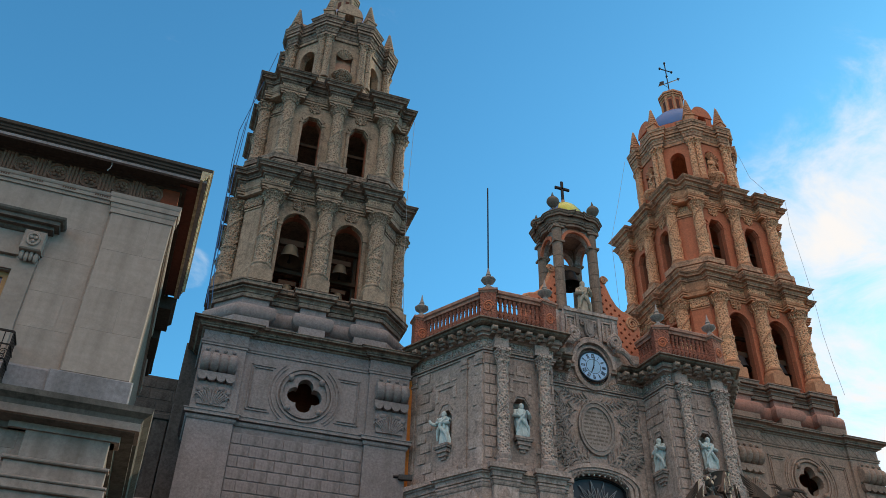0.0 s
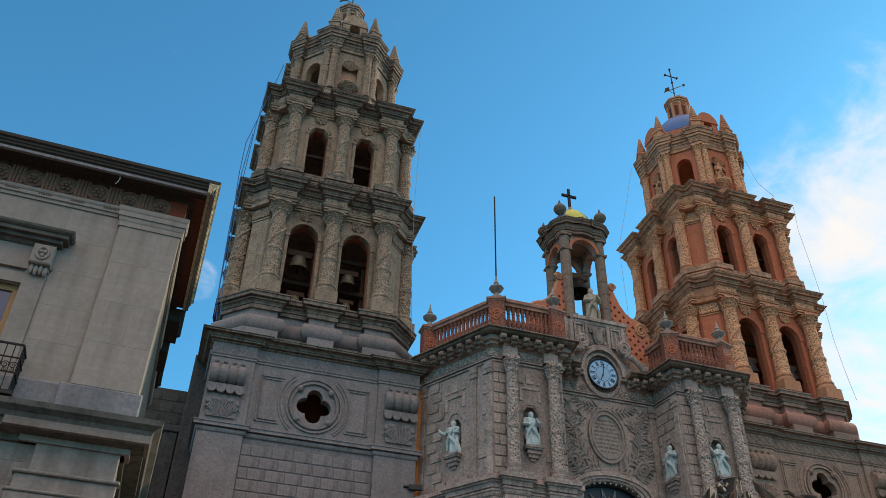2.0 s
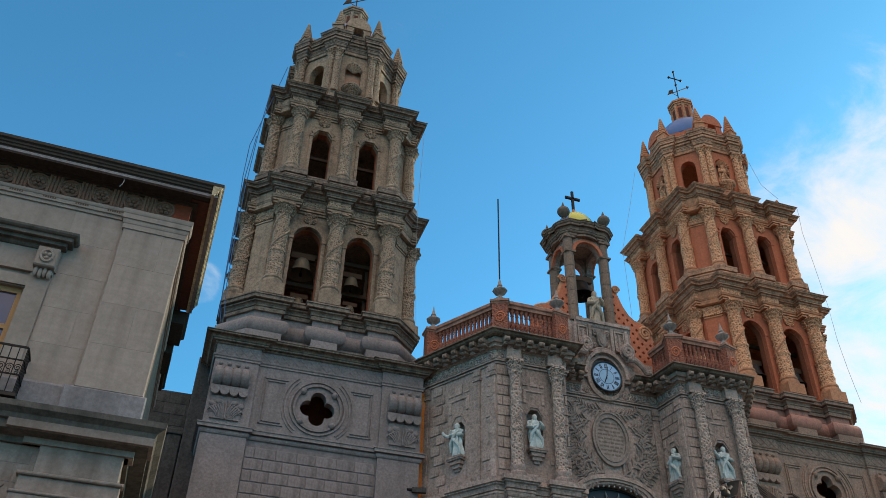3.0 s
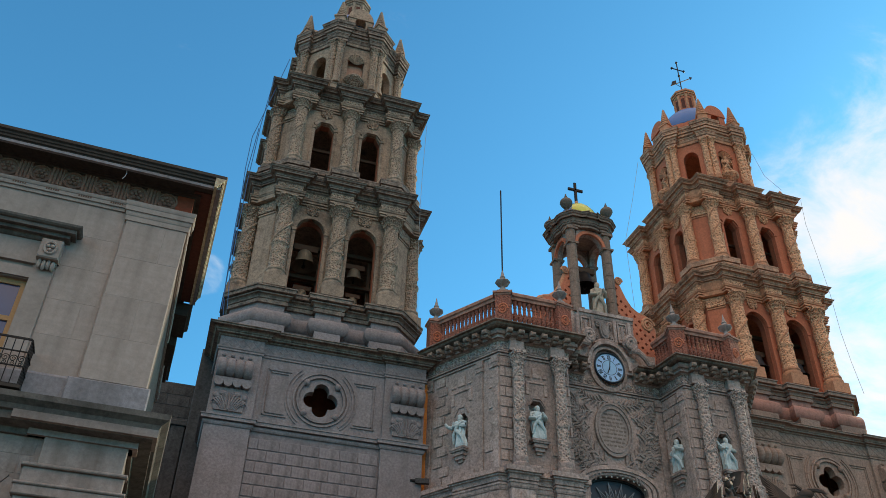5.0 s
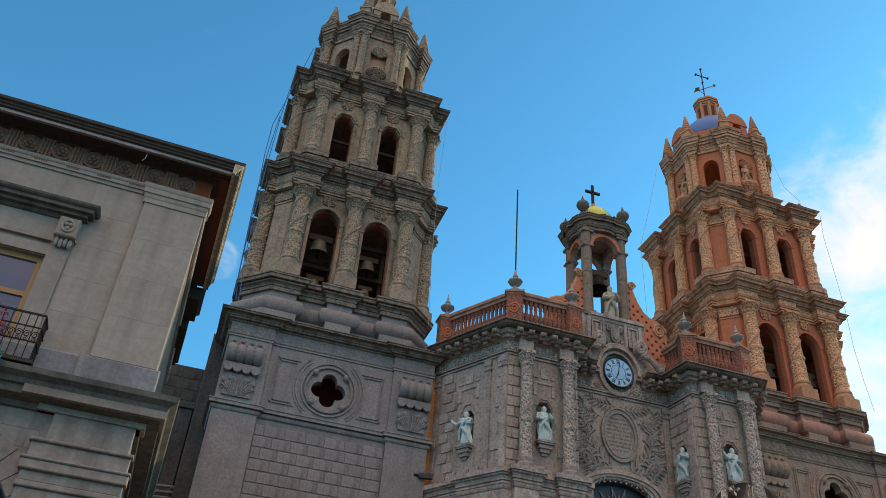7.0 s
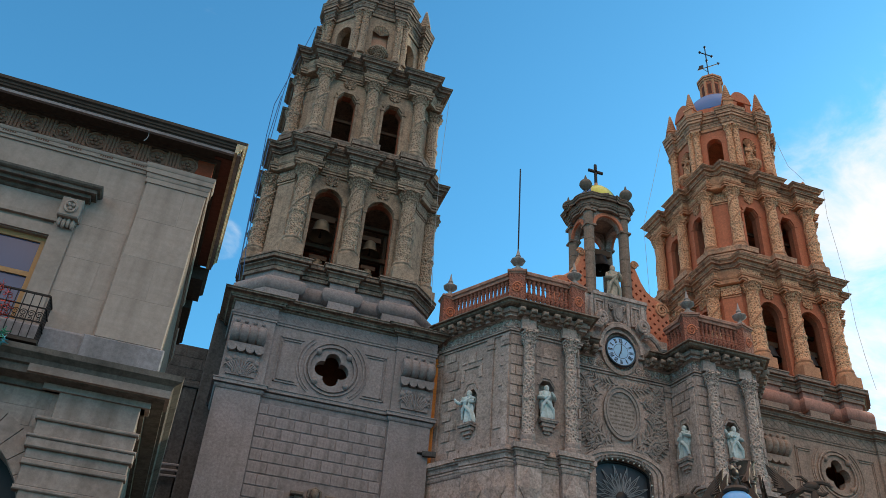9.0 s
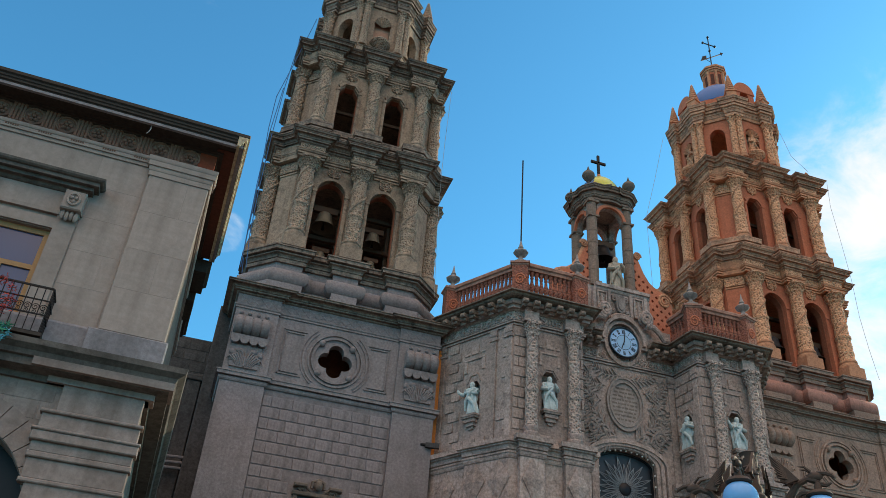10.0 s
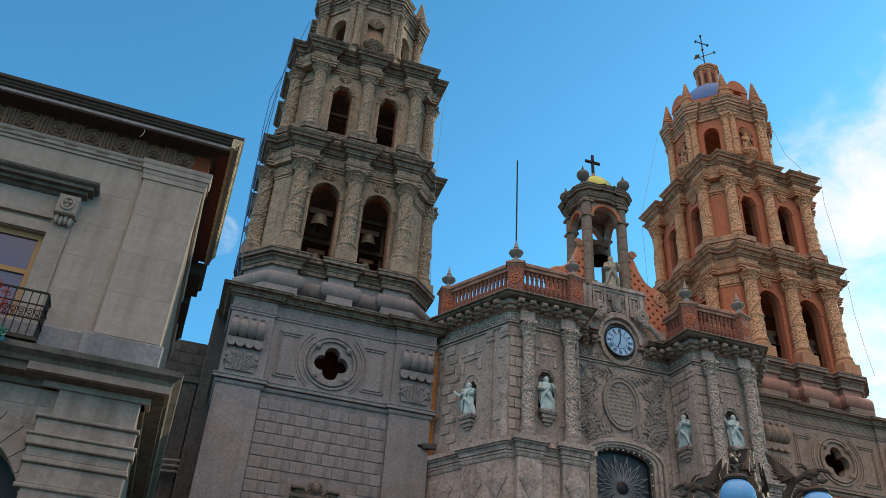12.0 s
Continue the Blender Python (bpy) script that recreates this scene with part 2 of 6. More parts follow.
# ---- mesh building ----
class Geo:
    def __init__(self):
        self.v, self.f = [], []

    def add(self, verts, faces, m=None):
        o = len(self.v)
        self.v += [tuple(m @ Vector(p)) if m else tuple(p) for p in verts]
        self.f += [tuple(i + o for i in f) for f in faces]
        return self

    def join(self, other, m=None):
        return self.add(other.v, other.f, m)

    def box(self, x0, x1, y0, y1, z0, z1, m=None):
        v = [(x, y, z) for z in (z0, z1) for y in (y0, y1) for x in (x0, x1)]
        return self.add(v, [(0, 2, 3, 1), (4, 5, 7, 6), (0, 1, 5, 4), (1, 3, 7, 5), (3, 2, 6, 7), (2, 0, 4, 6)], m)

    def worn_box(self, x0, x1, y0, y1, z0, z1, c=0.02, m=None):
        """A box with its front (low y) edges cut back."""
        v = [(x0, y1, z0), (x1, y1, z0), (x1, y1, z1), (x0, y1, z1), (x0, y0 + c, z0), (x1, y0 + c, z0), (x1, y0 + c, z1), (x0, y0 + c, z1),
             (x0 + c, y0, z0 + c), (x1 - c, y0, z0 + c), (x1 - c, y0, z1 - c), (x0 + c, y0, z1 - c)]
        return self.add(v, [(0, 3, 2, 1), (0, 1, 5, 4), (1, 2, 6, 5), (2, 3, 7, 6), (3, 0, 4, 7), (4, 5, 9, 8), (5, 6, 10, 9), (6, 7, 11, 10), (7, 4, 8, 11), (8, 9, 10, 11)], m)

    def prism(self, poly, z0, z1, m=None):
        n = len(poly)
        v = [(x, y, z0) for x, y in poly] + [(x, y, z1) for x, y in poly]
        return self.add(v, [tuple(range(n))[::-1], tuple(range(n, 2 * n))] + [(i, (i + 1) % n, n + (i + 1) % n, n + i) for i in range(n)], m)

    def slab(self, poly, y0, y1, m=None):
        """A flat shape given as (x, z), with its thickness along y."""
        n = len(poly)
        v = [(x, y0, z) for x, z in poly] + [(x, y1, z) for x, z in poly]
        return self.add(v, [tuple(range(n)), tuple(range(n, 2 * n))[::-1]] + [(i, n + i, n + (i + 1) % n, (i + 1) % n) for i in range(n)], m)

    def lathe(self, prof, seg=16, m=None, wave=None, ring=False):
        """Turn (radius, z) pairs round z. wave(angle, z, k) scales the radius."""
        v, f = [], []
        for k, (r, z) in enumerate(prof):
            for i in range(seg):
                a = 2 * math.pi * i / seg
                q = r * (wave(a, z, k) if wave else 1)
                v.append((q * math.cos(a), q * math.sin(a), z))
        for k in range(len(prof) - 1):
            for i in range(seg):
                j = (i + 1) % seg
                f.append((k * seg + i, k * seg + j, (k + 1) * seg + j, (k + 1) * seg + i))
        if ring:
            e = (len(prof) - 1) * seg
            f += [(e + i, e + (i + 1) % seg, (i + 1) % seg, i) for i in range(seg)]
        else:
            f.append(tuple(range(seg))[::-1])
            f.append(tuple(range((len(prof) - 1) * seg, len(prof) * seg)))
        return self.add(v, f, m)

    def sweep(self, path, prof, closed=True, m=None):
        """Run a closed profile of (out, z) along a plan path; out is to the right of the way."""
        n, k = len(path), len(prof)
        v, f = [], []
        for i in range(n):
            p = Vector(path[i])
            a = Vector(path[i - 1]) if closed or i else None
            c = Vector(path[(i + 1) % n]) if closed or i < n - 1 else None
            d0 = (p - a).normalized() if a is not None else None
            d1 = (c - p).normalized() if c is not None else None
            d0, d1 = d0 or d1, d1 or d0
            n0, n1 = Vector((d0.y, -d0.x)), Vector((d1.y, -d1.x))
            q = (n0 + n1) / max(1 + n0.dot(n1), 0.35)
            v += [(p.x + q.x * o, p.y + q.y * o, z) for o, z in prof]
        for i in range(n if closed else n - 1):
            j = (i + 1) % n
            for s in range(k):
                t = (s + 1) % k
                f.append((i * k + s, j * k + s, j * k + t, i * k + t))
        if not closed:
            f += [tuple(range(k)), tuple(range((n - 1) * k, n * k))[::-1]]
        return self.add(v, f, m)

    def tube(self, pts, r, seg=6, taper=None, m=None):
        pts = [Vector(p) for p in pts]
        v, f = [], []
        up = Vector((0.13, 0.27, 0.95))
        for i, p in enumerate(pts):
            d = (pts[min(i + 1, len(pts) - 1)] - pts[max(i - 1, 0)]).normalized()
            s = d.cross(up)
            s = s.normalized() if s.length > 1e-3 else Vector((1, 0, 0))
            t = s.cross(d)
            q = r * (taper[i] if taper else 1)
            v += [tuple(p + s * q * math.cos(2 * math.pi * k / seg) + t * q * math.sin(2 * math.pi * k / seg)) for k in range(seg)]
        for i in range(len(pts) - 1):
            for k in range(seg):
                f.append((i * seg + k, i * seg + (k + 1) % seg, (i + 1) * seg + (k + 1) % seg, (i + 1) * seg + k))
        f += [tuple(range(seg))[::-1], tuple(range((len(pts) - 1) * seg, len(pts) * seg))]
        return self.add(v, f, m)

    def ball(self, c, r, seg=10, squash=(1, 1, 1), m=None):
        o = Geo().lathe([(max(0.02, math.sin(math.pi * i / 6)) * r, -math.cos(math.pi * i / 6) * r) for i in range(7)], seg)
        o.v = [(x * squash[0] + c[0], y * squash[1] + c[1], z * squash[2] + c[2]) for x, y, z in o.v]
        return self.join(o, m)

    def mesh(self, name, mat, smooth=False):
        me = bpy.data.meshes.new(name)
        me.from_pydata(self.v, [], self.f)
        b = bmesh.new()
        b.from_mesh(me)
        bmesh.ops.remove_doubles(b, verts=b.verts, dist=0.0004)
        bmesh.ops.recalc_face_normals(b, faces=b.faces)
        b.to_mesh(me)
        b.free()
        me.materials.append(mat)
        if smooth:
            me.shade_smooth()
            me.set_sharp_from_angle(angle=radians(38))
        return me


def part(name, shape, mat, parent, label="", m=None, smooth=False):
    """One mesh object under a thing or under a part. shape: a Geo or a mesh that is shared."""
    ob = new(name, shape.mesh(name, mat, smooth) if isinstance(shape, Geo) else shape)
    ob.parent = parent
    if m is not None:
        ob.matrix_basis = m
    return tagged(ob, label)


def thing(name, label, category, at=(0, 0, 0), rz=0.0, group="", kind=""):
    ob = new(name)
    ob.empty_display_size = 0.3
    ob.matrix_basis = pose(*at, 0, 0, rz)
    return tagged(ob, label, category, group, kind)


def solo(name, shape, mat, label, category, at=(0, 0, 0), rz=0.0, group="", kind="", smooth=False):
    ob = new(name, shape.mesh(name, mat, smooth) if isinstance(shape, Geo) else shape)
    ob.matrix_basis = pose(*at, 0, 0, rz)
    return tagged(ob, label, category, group, kind)


def fitted_height(z, marks):
    """Height z moved to fit the camera's view: marks pair first heights with fitted ones."""
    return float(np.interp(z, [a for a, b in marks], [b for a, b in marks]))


def refit_heights(root, marks, below=0.0):
    """Stretch all parts of a thing in height to fit the camera's view; shared pieces move as a whole."""
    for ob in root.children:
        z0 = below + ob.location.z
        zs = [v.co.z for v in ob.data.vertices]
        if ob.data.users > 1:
            lo, hi = fitted_height(z0 + min(zs), marks), fitted_height(z0 + max(zs), marks)
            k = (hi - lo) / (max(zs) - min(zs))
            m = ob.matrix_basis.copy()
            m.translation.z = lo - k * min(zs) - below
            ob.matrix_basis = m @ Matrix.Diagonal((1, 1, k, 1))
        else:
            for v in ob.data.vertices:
                v.co.z = fitted_height(z0 + v.co.z, marks) - z0
            refit_heights(ob, marks, z0)


def side_turn(k):
    return pose(0, 0, 0, 0, 0, 90 * k)


def arc(cx, cz, r, a0, a1, n):
    return [(cx + r * math.cos(radians(a0 + (a1 - a0) * i / n)), cz + r * math.sin(radians(a0 + (a1 - a0) * i / n))) for i in range(n + 1)]


def arch_wall(g, x0, x1, z0, z1, y0, y1, holes, m=None):
    """A wall along x from x0 to x1 with holes (centre, half width, sill, spring, kind); kind: round, low, ogee, cut."""
    x = x0
    for c, h, sill, spring, kind in sorted(holes):
        g.box(x, c - h, y0, y1, z0, z1, m)
        if sill > z0:
            g.box(c - h, c + h, y0, y1, z0, sill, m)
        if kind == "cut":
            curve = [(c - h, spring), (c - h * 0.45, spring + h * 0.75), (c + h * 0.45, spring + h * 0.75), (c + h, spring)]
        elif kind == "low":
            curve = [(px, spring + 0.38 * (pz - spring)) for px, pz in arc(c, spring, h, 180, 0, 14)]
        else:
            curve = arc(c, spring, h, 180, 0, 12)
            if kind == "ogee":
                curve = [(px, pz + (0.22 * h * (1 - abs(px - c) / (0.25 * h)) if abs(px - c) < 0.25 * h else 0)) for px, pz in curve]
        for (a, za), (b, zb) in zip(curve, curve[1:]):
            g.slab([(a, za), (b, zb), (b, z1), (a, z1)], y0, y1, m)
        x = c + h
    g.box(x, x1, y0, y1, z0, z1, m)
    return g


def spiral(cx, cz, r, turns, n=26, y=0.0, flip=1, start=0.0):
    """A flat scroll in the xz plane."""
    return [(cx + flip * r * (1 - 0.82 * i / n) * math.cos(start + turns * 2 * math.pi * i / n), y, cz + r * (1 - 0.82 * i / n) * math.sin(start + turns * 2 * math.pi * i / n)) for i in range(n + 1)]

# ---- ground ----
solo("ground", Geo().box(-3000, 3000, -3000, 3000, -0.3, 0), GROUND, "grey stone paving of an open plaza", "ground", kind="structure")

# ---- the two bell towers ----
TOWER_Y, TOWER_X = 38.9, (4.863, 31.467)
HB, HF = 4.68, 5.45  # half width of the base, and how far its front stands before the tower's axis
HW = 4.02           # half width of the belfry walls
# each pair: first height, then the height fitted to the camera's view
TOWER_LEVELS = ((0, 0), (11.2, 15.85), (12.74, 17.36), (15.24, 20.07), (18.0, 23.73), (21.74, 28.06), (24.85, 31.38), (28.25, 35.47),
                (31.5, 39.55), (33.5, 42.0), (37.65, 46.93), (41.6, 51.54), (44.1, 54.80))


def tower_plan(wall, out, step, cham, mid=0.62, notch=False):
    """Plan of a square with cut corners whose corners and middles step forward over the columns."""
    face = [(-step, wall), (-mid, wall), (-mid, out), (mid, out), (mid, wall), (step, wall), (step, out), (cham, out)]
    head = [(-cham, out), (-step, out)]
    if notch:                                           # between its two columns the corner falls back to the wall
        head, face = [(-cham, wall + 0.10)] + head, face + [(cham, wall + 0.10)]
    pts = []
    for k in range(4):
        a = radians(90 * k)
        for u, w in head + face:
            # face k = 0 looks to -y, going round counter-clockwise seen from above
            x, y = u, -w
            pts.append((x * math.cos(a) - y * math.sin(a), x * math.sin(a) + y * math.cos(a)))
    return pts


def octagon(a, turn=22.5):
    r = a / math.cos(radians(22.5))
    return [(r * math.cos(radians(turn + 45 * k)), r * math.sin(radians(turn + 45 * k))) for k in range(8)]


def column_meshes(h, r, mat_shaft, mat_plain, style, tag):
    """Shaft, capital and base of a carved column that is h high with radius r."""
    zb, zc = 0.10 * h, 0.86 * h
    split = zb + (zc - zb) * 0.40

    def wave(a, z, k):
        if z < zb + 0.02 or z > zc - 0.02 or abs(z - split) < 0.07:
            return 1.07
        if z < split:                                   # lattice of raised leaves
            p = z / r * 2.2
            return 1 + 0.05 * math.cos(4 * a + p * 1.4) * math.cos(4 * a - p * 1.4)
        if style == "ring":
            return 1 + 0.17 * abs(math.sin(a - z / r * 2.2)) - 0.08
        return 0.96 + 0.03 * math.cos(8 * a - z / r * 4)
    prof, n = [], 64
    for i in range(n + 1):
        z = zb + (zc - zb) * i / n
        swell = 1.0 - 0.10 * i / n
        if abs(z - split) < 0.06 * h / 3:
            swell *= 1.08
        prof.append((r * swell, z))
    shaft = Geo().lathe(prof, 32, wave=wave).mesh("shaft", mat_shaft, True)
    band = Geo()
    if style == "twist":
        for s in (0,):
            pts = []
            for i in range(41):
                z = split + 0.06 + (zc - split - 0.08) * i / 40
                a = s + (z - split) / r * 1.0
                q = r * (0.985 - 0.10 * (z - zb) / (zc - zb))
                pts.append((q * math.cos(a), q * math.sin(a), z))
            band.tube(pts, 0.12 * r, 5)
    band = band.mesh("spiral_band", mat_plain, True) if style == "twist" else None
    base = Geo().lathe([(1.32 * r, 0), (1.36 * r, 0.02 * h), (1.32 * r, 0.04 * h), (1.14 * r, 0.05 * h), (1.12 * r, 0.06 * h), (1.22 * r, 0.075 * h), (1.18 * r, 0.095 * h), (1.0 * r, 0.105 * h)], 20)
    if tag == "low":                                    # the block that it stands on
        base.box(-1.3 * r, 1.3 * r, -1.3 * r, 1.3 * r, -0.56, 0.0)
    base = base.mesh("column_base", mat_plain, True)
    cap = Geo()

    def leaf(a, z, k):
        return 1 + (0.16 * abs(math.cos(4 * a + (k % 2) * 0.8)) if 1 < k < 8 else 0)
    cap.lathe([(0.9 * r, zc), (1.04 * r, zc + 0.012 * h), (0.92 * r, zc + 0.02 * h), (0.98 * r, zc + 0.04 * h), (1.16 * r, zc + 0.055 * h), (1.0 * r, zc + 0.06 * h), (1.12 * r, zc + 0.085 * h),
               (1.36 * r, zc + 0.10 * h), (1.1 * r, zc + 0.105 * h), (1.12 * r, zc + 0.115 * h)], 24, wave=leaf)
    for s in range(4):
        m = pose(0, 0, 0, 0, 0, 45 + 90 * s)
        cap.lathe([(0.05 * r, -0.1 * r), (0.22 * r, -0.1 * r), (0.22 * r, 0.1 * r), (0.05 * r, 0.1 * r)], 10, m @ pose(1.28 * r, 0, zc + 0.10 * h, 90, 0, 0))
    q = 1.12 * r
    cap.prism([(-q, -q), (-0.5 * q, -0.9 * q), (0.5 * q, -0.9 * q), (q, -q), (0.9 * q, -0.5 * q), (0.9 * q, 0.5 * q), (q, q), (0.5 * q, 0.9 * q), (-0.5 * q, 0.9 * q), (-q, q), (-0.9 * q, 0.5 * q), (-0.9 * q, -0.5 * q)], zc + 0.115 * h, h)
    for tier, (n8, zz, out, ln) in enumerate(((8, 0.015, 1.02, 0.055), (8, 0.05, 1.08, 0.06))):
        for i in range(n8):
            a = 2 * math.pi * (i + 0.5 * tier) / n8
            c8, s8 = math.cos(a), math.sin(a)
            cap.tube([(0.95 * r * c8, 0.95 * r * s8, zc + zz * h), (out * r * c8, out * r * s8, zc + (zz + 0.6 * ln) * h), ((out + 0.28) * r * c8, (out + 0.28) * r * s8, zc + (zz + ln) * h), ((out + 0.34) * r * c8, (out + 0.34) * r * s8, zc + (zz + 0.75 * ln) * h)], 0.17 * r, 5, [1.0, 1.2, 1.0, 0.5])
    cap = cap.mesh("capital", mat_shaft, True)
    return shaft, base, cap, band


def put_column(meshes, parent, at, rz=0.0):
    shaft, base, cap, band = meshes
    ob = part("column", shaft, None, parent, m=pose(*at, 0, 0, rz))
    part("capital", cap, None, ob)
    part("column_base", base, None, ob)
    for turn in (0, 180) if band else ():
        part("spiral_band", band, None, ob, m=pose(0, 0, 0, 0, 0, turn))
    return ob


def bell(parent_at, r, mat=LIT_BRONZE):
    t = thing("bell", "bronze bell hanging from a timber yoke in the belfry", "bell", parent_at, group="church bells")
    part("bell_body", Geo().lathe([(0.05 * r, 1.35 * r), (0.35 * r, 1.33 * r), (0.52 * r, 1.15 * r), (0.58 * r, 0.8 * r), (0.68 * r, 0.4 * r), (0.86 * r, 0.12 * r), (1.0 * r, 0), (0.94 * r, 0.0), (0.78 * r, 0.14 * r), (0.5 * r, 0.9 * r), (0.05 * r, 1.1 * r)], 24), mat, t, smooth=True)
    part("yoke", Geo().box(-0.9 * r, 0.9 * r, -0.16 * r, 0.16 * r, 1.35 * r, 1.85 * r), WOOD, t, "dark timber yoke")
    part("clapper", Geo().lathe([(0.03 * r, 0.9 * r), (0.04 * r, 0.2 * r), (0.13 * r, 0.05 * r), (0.12 * r, -0.1 * r), (0.02 * r, -0.16 * r)], 10), IRON, t, smooth=True)
    return t


def pinnacle_mesh(h, mat):
    g = Geo().box(-0.33, 0.33, -0.33, 0.33, 0, 0.28 * h)
    g.box(-0.39, 0.39, -0.39, 0.39, 0.28 * h, 0.33 * h)
    prof = []
    for i in range(7):
        z0, z1 = 0.33 * h + 0.62 * h * i / 7, 0.33 * h + 0.62 * h * (i + 1) / 7
        r = 0.40 * (1 - i / 8.2)
        prof += [(r * 0.74, z0), (r, z0 + 0.35 * (z1 - z0)), (r * 0.95, z1 - 0.03), (r * 0.72, z1 - 0.015)]
    prof += [(0.02, h)]
    g.lathe(prof, 10)
    return g.mesh("pinnacle", mat, True)


def moulded(z0, z1, depth, kinds):
    """Profile of a cornice from z0 up to z1 that comes out by depth in steps; fillets and quirks are thin."""
    p = [(-0.12, z0)]
    share = {"fillet": 0.38, "quirk": 0.30}
    total = sum(share.get(k, 1.0) for k in kinds)
    out = sum(share.get(k, 1.0) for k in kinds if k != "quirk")
    za, a = z0, 0.0
    for k in kinds:
        zb = za + (z1 - z0) * share.get(k, 1.0) / total
        b = a + (depth * share.get(k, 1.0) / out if k != "quirk" else 0.0)
        if k in ("flat", "fillet"):
            p += [(b, za), (b, zb)]
        elif k == "quirk":
            p += [(a - 0.07, za), (a - 0.07, zb)]
        elif k == "ovolo":
            p += [(a + (b - a) * math.sin(t), za + (zb - za) * (1 - math.cos(t))) for t in (0.0, 0.5, 1.0, 1.57)]
        elif k == "cove":
            p += [(a + (b - a) * (1 - math.cos(t)), za + (zb - za) * math.sin(t)) for t in (0.0, 0.5, 1.0, 1.57)]
        za, a = zb, b
    p += [(-0.12, z1)]
    return p


def build_tower(xc, m_stone, m_carved, m_wall, m_band, label, deck):
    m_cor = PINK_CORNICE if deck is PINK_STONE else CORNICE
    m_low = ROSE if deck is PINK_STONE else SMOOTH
    T = thing("bell_tower", label, "church tower", (xc, TOWER_Y, 0), group="cathedral towers")
    # base: core, corner pilasters, field of coursed blocks, panel with the quatrefoil window
    core = Geo()
    f = -HF + 0.14                                       # plane of the recessed field
    q = (11.3 + 14.5) / 2 - 0.02
    core.box(-HB + 0.1, HB - 0.1, f + 0.5, HB - 0.1, 0, 11.4).box(-HB + 0.1, HB - 0.1, f + 0.5, HB - 0.1, 14.4, 15.15).box(-HB + 0.1, HB - 0.1, f + 2.4, HB - 0.1, 11.4, 14.4)
    core.box(-HB + 0.1, -HB + 0.6, f + 0.5, f + 2.4, 11.4, 14.4).box(HB - 0.6, HB - 0.1, f + 0.5, f + 2.4, 11.4, 14.4)
    core.box(-2.8, 2.8, f + 0.03, f + 0.5, 0, 11.1)
    part("base_core", core, deck, T)
    front = Geo()
    # field round a quatrefoil opening, as a ring of wedges
    QX, QZ, QR = 0.0, 12.74, 0.82

    def quatre(a, s=1.0):
        # outline of four round lobes
        best = 0
        for k in range(4):
            ca, cd, cr = math.pi / 2 * k, 0.41 * s, 0.35 * s
            d = a - ca
            w = cr * cr - (cd * math.sin(d)) ** 2
            if w > 0 and math.cos(d) > 0:
                best = max(best, cd * math.cos(d) + math.sqrt(w))
        return best
    n = 64
    ring_in = [(QX + quatre(2 * math.pi * i / n) * math.cos(2 * math.pi * i / n), QZ + quatre(2 * math.pi * i / n) * math.sin(2 * math.pi * i / n)) for i in range(n)]
    ring_out = [(QX + 1.32 * math.cos(2 * math.pi * i / n), QZ + 1.32 * math.sin(2 * math.pi * i / n)) for i in range(n)]
    for i in range(n):
        j = (i + 1) % n
        front.slab([ring_in[i], ring_in[j], ring_out[j], ring_out[i]], f, f + 0.44)
    sq = []
    for i in range(n):
        a = 2 * math.pi * i / n
        s = 1 / max(abs(math.cos(a)), abs(math.sin(a)))
        sq.append((QX + 1.42 * s * math.cos(a), QZ + 1.42 * s * math.sin(a)))
    for i in range(n):
        j = (i + 1) % n
        front.slab([ring_out[i], ring_out[j], sq[j], sq[i]], f, f + 0.44)
    L = 2.80
    front.box(-L, QX - 1.42, f, f + 0.44, 11.2, 14.3), front.box(QX + 1.42, L, f, f + 0.44, 11.2, 14.3)
    front.box(QX - 1.42, QX + 1.42, f, f + 0.44, 11.2, QZ - 1.42), front.box(QX - 1.42, QX + 1.42, f, f + 0.44, QZ + 1.42, 14.3)
    part("window_field", front, m_band, T)
    # rings and bosses round the quatrefoil
    for r0, r1, d in ((0.98, 1.08, 0.10), (1.16, 1.24, 0.07)):
        rg = Geo()
        for i in range(40):
            a, b = 2 * math.pi * i / 40, 2 * math.pi * (i + 1) / 40
            rg.slab([(QX + r0 * math.cos(a), QZ + r0 * math.sin(a)), (QX + r0 * math.cos(b), QZ + r0 * math.sin(b)), (QX + r1 * math.cos(b), QZ + r1 * math.sin(b)), (QX + r1 * math.cos(a), QZ + r1 * math.sin(a))], f - d, f + 0.02)
        part("window_ring", rg, m_band, T)
    for k in range(4):
        a = radians(45 + 90 * k)
        part("boss", Geo().ball((QX + 0.98 * math.cos(a), f - 0.06, QZ + 0.98 * math.sin(a)), 0.15), m_band, T, smooth=True)
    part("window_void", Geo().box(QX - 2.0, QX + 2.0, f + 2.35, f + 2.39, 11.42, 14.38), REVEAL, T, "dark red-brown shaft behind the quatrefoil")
    for s in (-1, 1):                                    # wide arcs on either side of the window
        rg = Geo()
        for i in range(20):
            a, b = [radians((0 if s > 0 else 180) - 52 + 104 * (i + k) / 20) for k in (0, 1)]
            for r0, r1 in ((1.40, 1.46), (1.54, 1.58)):
                rg.slab([(r * math.cos(t), QZ + r * math.sin(t)) for r, t in ((r0, a), (r0, b), (r1, b), (r1, a))], f - 0.045, f + 0.02)
        part("arc_moulding", rg, m_band, T)
